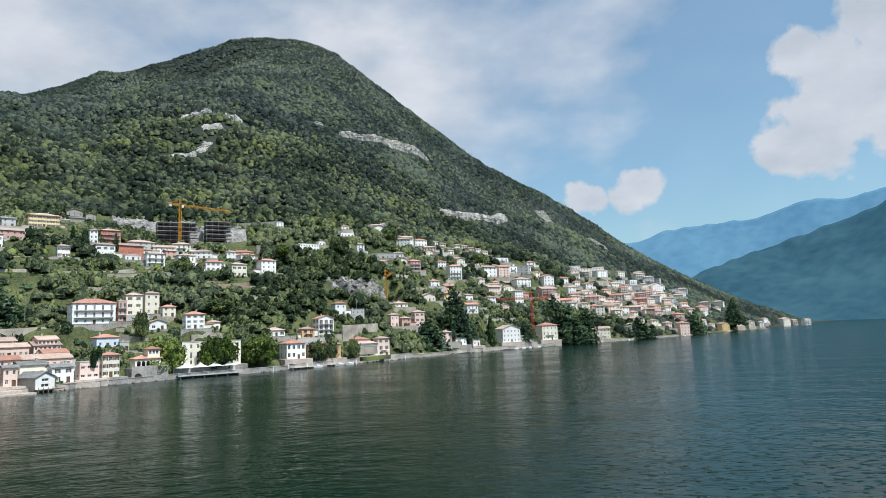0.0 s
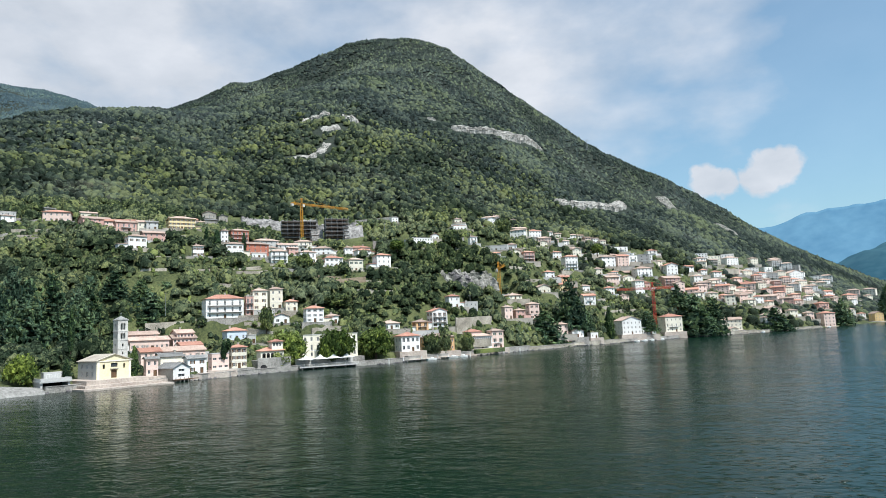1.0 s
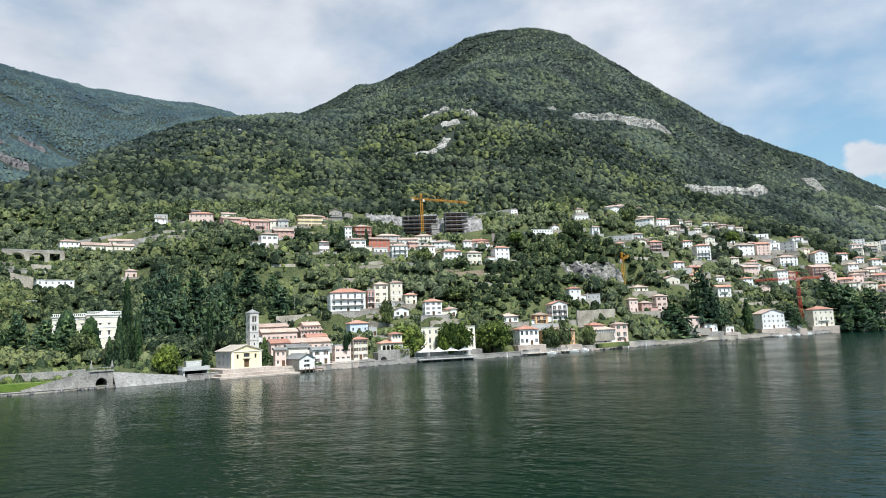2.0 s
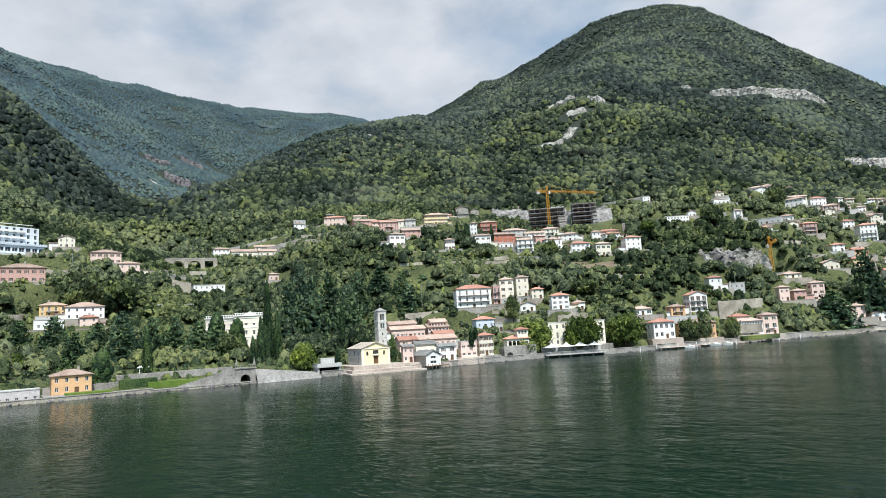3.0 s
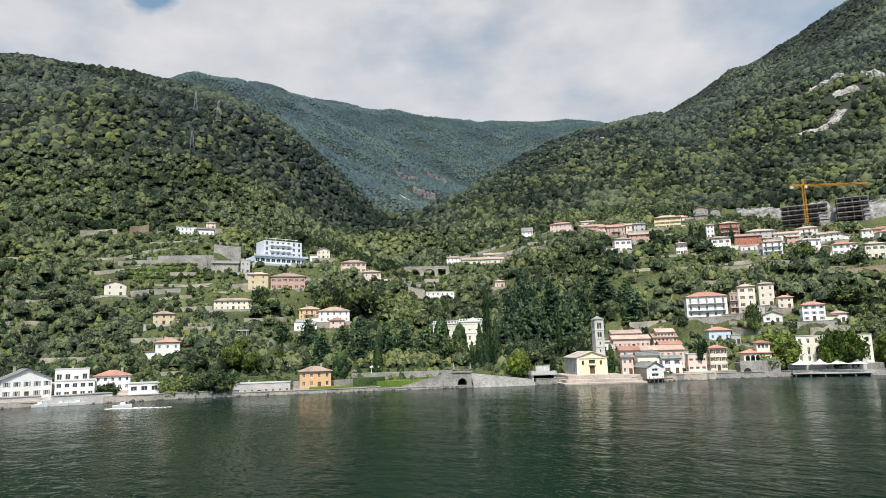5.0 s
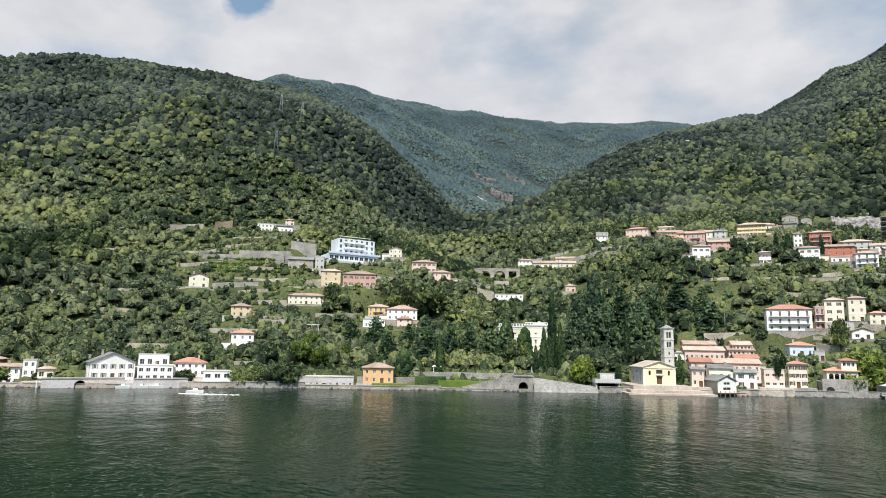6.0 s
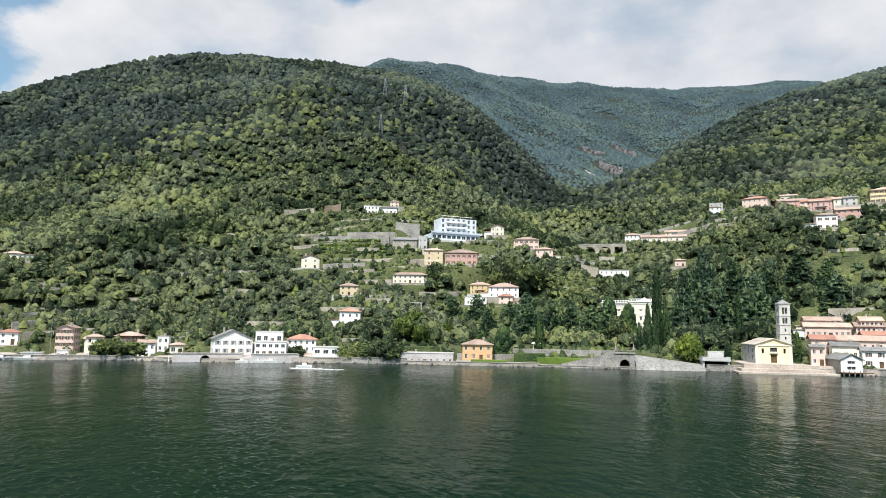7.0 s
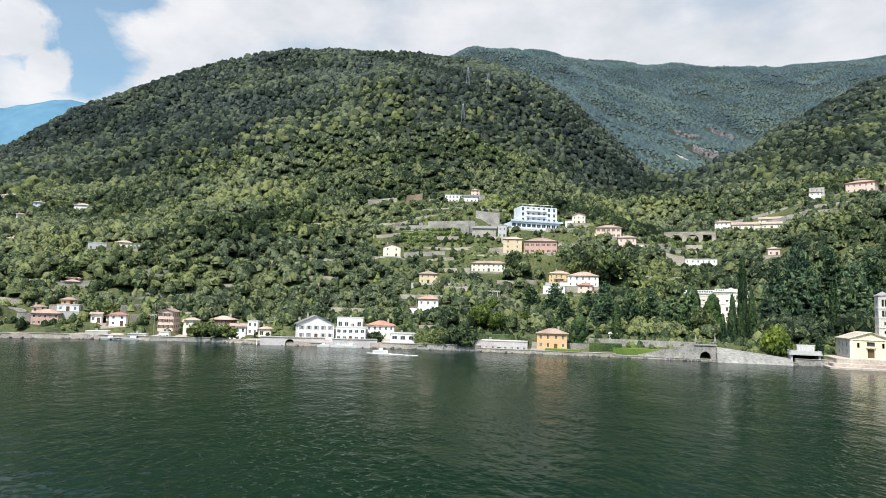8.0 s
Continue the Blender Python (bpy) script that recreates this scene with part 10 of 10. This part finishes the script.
NEAR_SHAPES = [leafed(broad_crown(100 + k, 3), 44, 0.27, 22, k, 3) for k in range(8)]
MID_SHAPES = [leafed(dome(5, 210 + k, 0.24), 5, 0.42, 0, k, 4) for k in range(10)]
BUSH_SHAPES = [leafed(dome(5, 510 + k, 0.24, LOW_RINGS), 10, 0.36, 6, k, 4) for k in range(8)]
SHRUB_SHAPES = [leafed(dome(4, 410 + k, 0.24, LOW_RINGS), 4, 0.45, 3, k, 3) for k in range(6)]
FAR_SHAPES = [dome(5, 300 + k, 0.28, LOW_RINGS, 0.75) for k in range(12)]
RIDGE_SHAPES = [tent(350 + k) for k in range(12)]


def town_thin(x, y):
    """How open the ground is: 1 in the built-up belt, 0 in closed woods."""
    z = land(x, y)
    east = np.clip((y - 420) / 120, 0, 1) * np.clip((115 - z) / 25, 0, 1)
    return np.clip(east * 0.2, 0, 1)


def sunny(x, y):
    """How far up the lighter forest reaches before its copy painted darker for cloud shade, by heading: to the foot of
    the cliff bands.
    """
    return np.interp(np.degrees(np.arctan2(x, y)), [-128, -60, -48, -30, -23, -17, -9, -1, 10, 34], [640, 640, 780, 830, 930, 880, 930, 900, 790, 760])


# woods and gardens near the lake
x, y, z, rs = grove(150, 560, -128, 30, 6.4, 11)
keep = free_of(x, y, FOOTPRINTS, 2.0) & (free_of(x, y, GARDENS) | (rs.uniform(0, 1, len(x)) < np.where(z > 40, 0.2, 0.42))) & (free_of(x, y, CLEARINGS) | (rs.uniform(0, 1, len(x)) < 0.4))
keep &= rs.uniform(0, 1, len(x)) > town_thin(x, y)
keep &= (z > np.where(y > 320, 2.5, 6)) & (inland(x, y) > np.where(y > 320, 7, 12))
x, y, z = x[keep], y[keep], z[keep]
rows = spots_of(x, y, z, rs, 2.8, 5.6, len(NEAR_SHAPES), 0.6)
small = ~free_of(x, y, FOOTPRINTS, 3.2) | ~free_of(x, y, GARDENS, -1.5) | ~free_of(x, y, CLEARINGS)
rows[:, 2] -= np.where(small, rows[:, 3] * rows[:, 4] * 0.6 * 0.36, 0)
rows[:, 3] *= np.where(small, 0.64, 1.0)
plant_bulk("woodland", NEAR_SHAPES, rows, M_GROVE, "dense green broadleaf woods on the slope above the lake", "woods")
# small trees and tall bushes between the houses and on the terraces
x, y, z, rs = grove(150, 700, -128, 30, 4.0, 15)
keep = free_of(x, y, FOOTPRINTS, 1.2) & (~free_of(x, y, GARDENS, 3) | ~free_of(x, y, CLEARINGS, 4)) & (rs.uniform(0, 1, len(x)) < 0.52 + 0.3 * lattice(x, y, 22, 21)) & (z > 3) & (z < 125) & (inland(x, y) > 5)
x, y, z = x[keep], y[keep], z[keep]
rows = spots_of(x, y, z, rs, 1.1, 2.7, len(BUSH_SHAPES), 0.55, (0.8, 1.4))
rows[:, 3] *= np.where((z > 40) & ~free_of(x, y, GARDENS, -1), 0.6, 1.0)
plant_bulk("garden_bushes", BUSH_SHAPES, rows, M_GROVE, "small trees and tall green bushes between the houses", "bushes")
# low planting in the gardens and on the terraces
x, y, z, rs = grove(150, 700, -128, 30, 2.9, 12)
keep = free_of(x, y, FOOTPRINTS, 0.3) & (rs.uniform(0, 1, len(x)) < np.where(free_of(x, y, CLEARINGS), np.where(free_of(x, y, GARDENS), 0.40, 0.70), 0.60)) & (z < 120) & (inland(x, y) > 2.5)
x, y, z = x[keep], y[keep], z[keep]
plant_bulk("garden_shrubs", SHRUB_SHAPES, spots_of(x, y, z, rs, 0.6, 2.1, len(SHRUB_SHAPES), 0.4), M_BROAD, "low green hedges and shrubs on the garden terraces", "shrubs")
# closed woods higher up
x, y, z, rs = grove(560, 980, -128, 34, 6.5, 13)
keep = free_of(x, y, FOOTPRINTS, 4.0) & (free_of(x, y, CLEARINGS) | (rs.uniform(0, 1, len(x)) < 0.15)) & (rs.uniform(0, 1, len(x)) > town_thin(x, y)) & (free_of(x, y, GARDENS) | (rs.uniform(0, 1, len(x)) < 0.3))
x, y, z = x[keep], y[keep], z[keep]
rows = spots_of(x, y, z, rs, 2.9, 5.1, len(MID_SHAPES), 0.5, (0.85, 1.35))
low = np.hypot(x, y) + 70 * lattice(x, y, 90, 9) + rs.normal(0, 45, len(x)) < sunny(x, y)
plant_bulk("woodland", MID_SHAPES, rows[low], M_FOREST, "sunlit green broadleaf forest above the village", "woods")
plant_bulk("woodland", MID_SHAPES, rows[~low], M_FOREST_SHADE, "closed green mountainside forest with cloud shade and haze in its colour", "woods")
x, y, z, rs = grove(980, 2650, -122, 34, 6.3, 14)
keep = free_of(x, y, FOOTPRINTS, 4.0) & (z > 6) & (np.hypot(x, y) < np.interp(np.degrees(np.arctan2(x, y)), [-122, -92, -84, -78, -66, -40, -36, -25, 34], [1150, 1250, 1300, 1800, 2500, 2650, 1900, 1750, 1680]))
x, y, z = x[keep], y[keep], z[keep]
rows = spots_of(x, y, z, rs, 3.2, 5.6, len(FAR_SHAPES), 0.22, (0.75, 1.15))
ridge = np.hypot(x, y) > 1200
# beyond the gorge the valley head's forest has haze painted in as a bluer leaf colour
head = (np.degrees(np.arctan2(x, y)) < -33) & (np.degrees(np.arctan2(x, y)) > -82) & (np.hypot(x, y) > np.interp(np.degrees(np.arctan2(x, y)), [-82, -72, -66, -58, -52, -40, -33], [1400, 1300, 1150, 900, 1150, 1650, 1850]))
plant_bulk("woodland", FAR_SHAPES, rows[~head & ~ridge], M_FOREST_SHADE, "green forest high on the mountainside with shade and haze in its colour", "woods")
plant_bulk("woodland", RIDGE_SHAPES, rows[~head & ridge], M_FOREST_SHADE, "distant green forest on the mountain ridges", "woods")
plant_bulk("woodland", RIDGE_SHAPES, rows[head], M_FOREST_HAZE, "distant forest at the valley head with haze put into bluish leaves", "woods")


# ---- terrace walls along the contours, vines, poles, pylons ----
wall_rng = random.Random(77)
for cx, cy, cr in CLEARINGS:
    for k in range(5):
        a = wall_rng.uniform(0, 6.28)
        d = cr * math.sqrt(wall_rng.uniform(0, 1)) * 0.9
        wx, wy = cx + d * math.cos(a), cy + d * math.sin(a)
        if all((wx - fx) ** 2 + (wy - fy) ** 2 > (fr + 6) ** 2 for fx, fy, fr in FOOTPRINTS):
            contour_wall(wx, wy, wall_rng.uniform(12, 30), wall_rng.uniform(1.2, 2.2), k + int(cx))


def vine_row(x, y, length, seed):
    rng = random.Random(seed)
    root = thing("vine_row", Matrix.Translation((x, y, gz(x, y))), "leafy green vine row on a sunny terrace", "vines", "vineyard rows")
    bm = bmesh.new()
    px, py = x, y
    for k in range(int(length / 0.9)):
        gx, gy = (gz(px + 2, py) - gz(px - 2, py)) / 4, (gz(px, py + 2) - gz(px, py - 2)) / 4
        n = math.hypot(gx, gy) + 1e-6
        c = Vector((px - x, py - y, gz(px, py) - gz(x, y) + 0.8))
        leafy(bm, c, rng.uniform(0.6, 0.95), rng, 1.1)
        sprays(bm, [c + Vector((rng.uniform(-0.8, 0.8), rng.uniform(-0.8, 0.8), rng.uniform(0, 0.9))) for _ in range(5)], 0.35, rng)
        px, py = px - gy / n * 0.9, py + gx / n * 0.9
    part("leaves", bm, M_LIME, root)


for k in range(8):
    vine_row(-371 + 4.0 * k, 128 - 1.2 * k, 46, k)


def pole(x, y, z, h, label="slim grey utility pole on the slope"):
    root = thing("utility_pole", Matrix.Translation((x, y, z)), label, "pole", "utility poles")
    bm = bmesh.new()
    rod(bm, (0, 0, -1.5), (0, 0, h), 0.14, 0.09, 8)
    part("shaft", bm, M_METAL, root)
    bm = bmesh.new()
    box(bm, -0.9, 0.9, -0.05, 0.05, h - 0.6, h - 0.48)
    part("crossarm", bm, M_METAL, root)


def pylon(x, y, h):
    z = gz(x, y)
    root = thing("power_pylon", Matrix.Translation((x, y, z)), "tall grey lattice power pylon in the forest", "pylon", "power pylons")
    for sx, sy in ((-1, -1), (1, -1), (1, 1), (-1, 1)):
        bm = bmesh.new()
        rod(bm, (sx * 2.2, sy * 2.2, -2), (sx * 0.5, sy * 0.5, h), 0.16, 0.12, 4)
        part("leg", bm, M_METAL, root)
    bm = bmesh.new()
    for k in range(9):
        f, g = k / 9, (k + 1) / 9
        a, b = 2.2 - 1.7 * f, 2.2 - 1.7 * g
        for sx, sy, tx, ty in ((-1, -1, 1, -1), (1, -1, 1, 1), (1, 1, -1, 1), (-1, 1, -1, -1)):
            rod(bm, (sx * a, sy * a, h * f), (tx * b, ty * b, h * g), 0.09, 0.09, 3)
    part("bracing", bm, M_METAL, root)
    for zf in (0.78, 0.88, 0.97):
        bm = bmesh.new()
        box(bm, -4.0, 4.0, -0.2, 0.2, h * zf, h * zf + 0.35)
        part("crossarm", bm, M_METAL, root)


for px, py, ph in ((-176, 275, 12), (-320, 180, 10), (-336, 185, 11), (-334, 190, 10), (-52, 397, 11), (-266, 79, 8), (-243, 112, 8), (-255, -29, 13), (-126, 477, 11), (-239, 109, 8), (-381, 132, 9), (-160, 300, 9)):
    pole(px, py, gz(px, py), ph)
pylon(-650, 190, 24)
pylon(-649, 213, 22)
pylon(76, 1357, 22)
pylon(-560, 165, 20)


def mooring_post(x, y):
    root = thing("mooring_post", Matrix.Translation((x, y, 0)), "white painted mooring post standing in the lake", "mooring post", "mooring posts")
    bm = bmesh.new()
    rod(bm, (0, 0, -3), (0, 0, 2.1), 0.2, 0.18, 8)
    part("post", bm, M_CANVAS, root)
    bm = bmesh.new()
    rod(bm, (0, 0, 2.1), (0, 0, 2.3), 0.26, 0.16, 8)
    part("cap", bm, M_METAL, root)


for px, py in ((-76, 293), (-71, 300), (-64, 308), (-58, 317), (-54, 323), (-49, 330), (-45, 337), (-30, 362), (-22, 374), (-229, -12), (-229, -22), (-231, -44), (-217, 17), (-216, 14)):
    mooring_post(px, py)


def stage(x, y, turn, length, width):
    """A wooden landing stage on piles."""
    root = thing("landing_stage", pose(x, y, 0, 0, 0, turn), "pale wooden landing stage on piles at the quay", "landing stage")
    n = int(length / 1.2)
    for k in range(n):
        bm = bmesh.new()
        x0 = -length / 2 + length * k / n
        box(bm, x0 + 0.03, x0 + length / n - 0.03, -width / 2, width / 2, 0.75, 0.85)
        part("plank", bm, M_DECK, root)
    for k in range(4):
        for s in (-1, 1):
            bm = bmesh.new()
            px = -length / 2 + 0.5 + (length - 1) * k / 3
            rod(bm, (px, s * width * 0.42, -3), (px, s * width * 0.42, 0.75), 0.13)
            part("pile", bm, M_QUAY, root)


M_DECK = shader("bleached decking", (0.38, 0.36, 0.33), (0.58, 0.56, 0.52), 0.85, 3, 0.3, 0.3)
stage(-66, 306.5, 50, 14, 3)
stage(-52, 327, 58, 16, 3)
stage(-12, 395, 57, 12, 2.5)
stage(14, 431, 50, 16, 3)
stage(-230.5, -34, 92, 16, 2.5)
stage(-229, -12, 86, 10, 2.2)
stage(48, 470, 48, 18, 3.5)


def build_pergola():
    root = thing("pergola", pose(-272.5, 116.6, gz(-272.5, 116.6), 0, 0, 60), "white steel pergola frame in a hillside garden", "pergola")
    for x in (-2.5, 0, 2.5):
        for y in (-1.5, 1.5):
            bm = bmesh.new()
            rod(bm, (x, y, -2), (x, y, 5.0), 0.1)
            part("post", bm, M_FRAME, root)
    for y in (-1.5, 1.5):
        bm = bmesh.new()
        box(bm, -3.2, 3.2, y - 0.1, y + 0.1, 5.0, 5.25)
        part("beam", bm, M_FRAME, root)
    for k in range(7):
        bm = bmesh.new()
        box(bm, -3.0 + k, -2.85 + k, -2.0, 2.0, 5.25, 5.4)
        part("rafter", bm, M_FRAME, root)


build_pergola()


def build_tarp():
    root = thing("scaffold_sheet", pose(-22.3, 416, 11.0, 0, 0, 10), "bright blue plastic sheeting over a scaffold", "sheeting")
    bm = bmesh.new()
    n = 12
    rows = []
    for k in range(n + 1):
        x = -4.2 + 8.4 * k / n
        rows.append([bm.verts.new((x, 0.35 * math.sin(k * 2.1), z)) for z in (-3, 2, 6.5)] + [bm.verts.new((x, 3.5, 6.6))])
    for p, q in zip(rows[:-1], rows[1:]):
        for i in range(3):
            bm.faces.new((p[i], q[i], q[i + 1], p[i + 1]))
    part("sheet", bm, M_TARP, root)
    for k in range(5):
        bm = bmesh.new()
        rod(bm, (-4.2 + 2.1 * k, 0.6, -4), (-4.2 + 2.1 * k, 0.6, 7.4), 0.07)
        part("pole", bm, M_METAL, root)


M_TARP = shader("blue sheeting", (0.09, 0.26, 0.50), (0.18, 0.42, 0.68), 0.6, 1.2, 0.2, 0.3)
build_tarp()
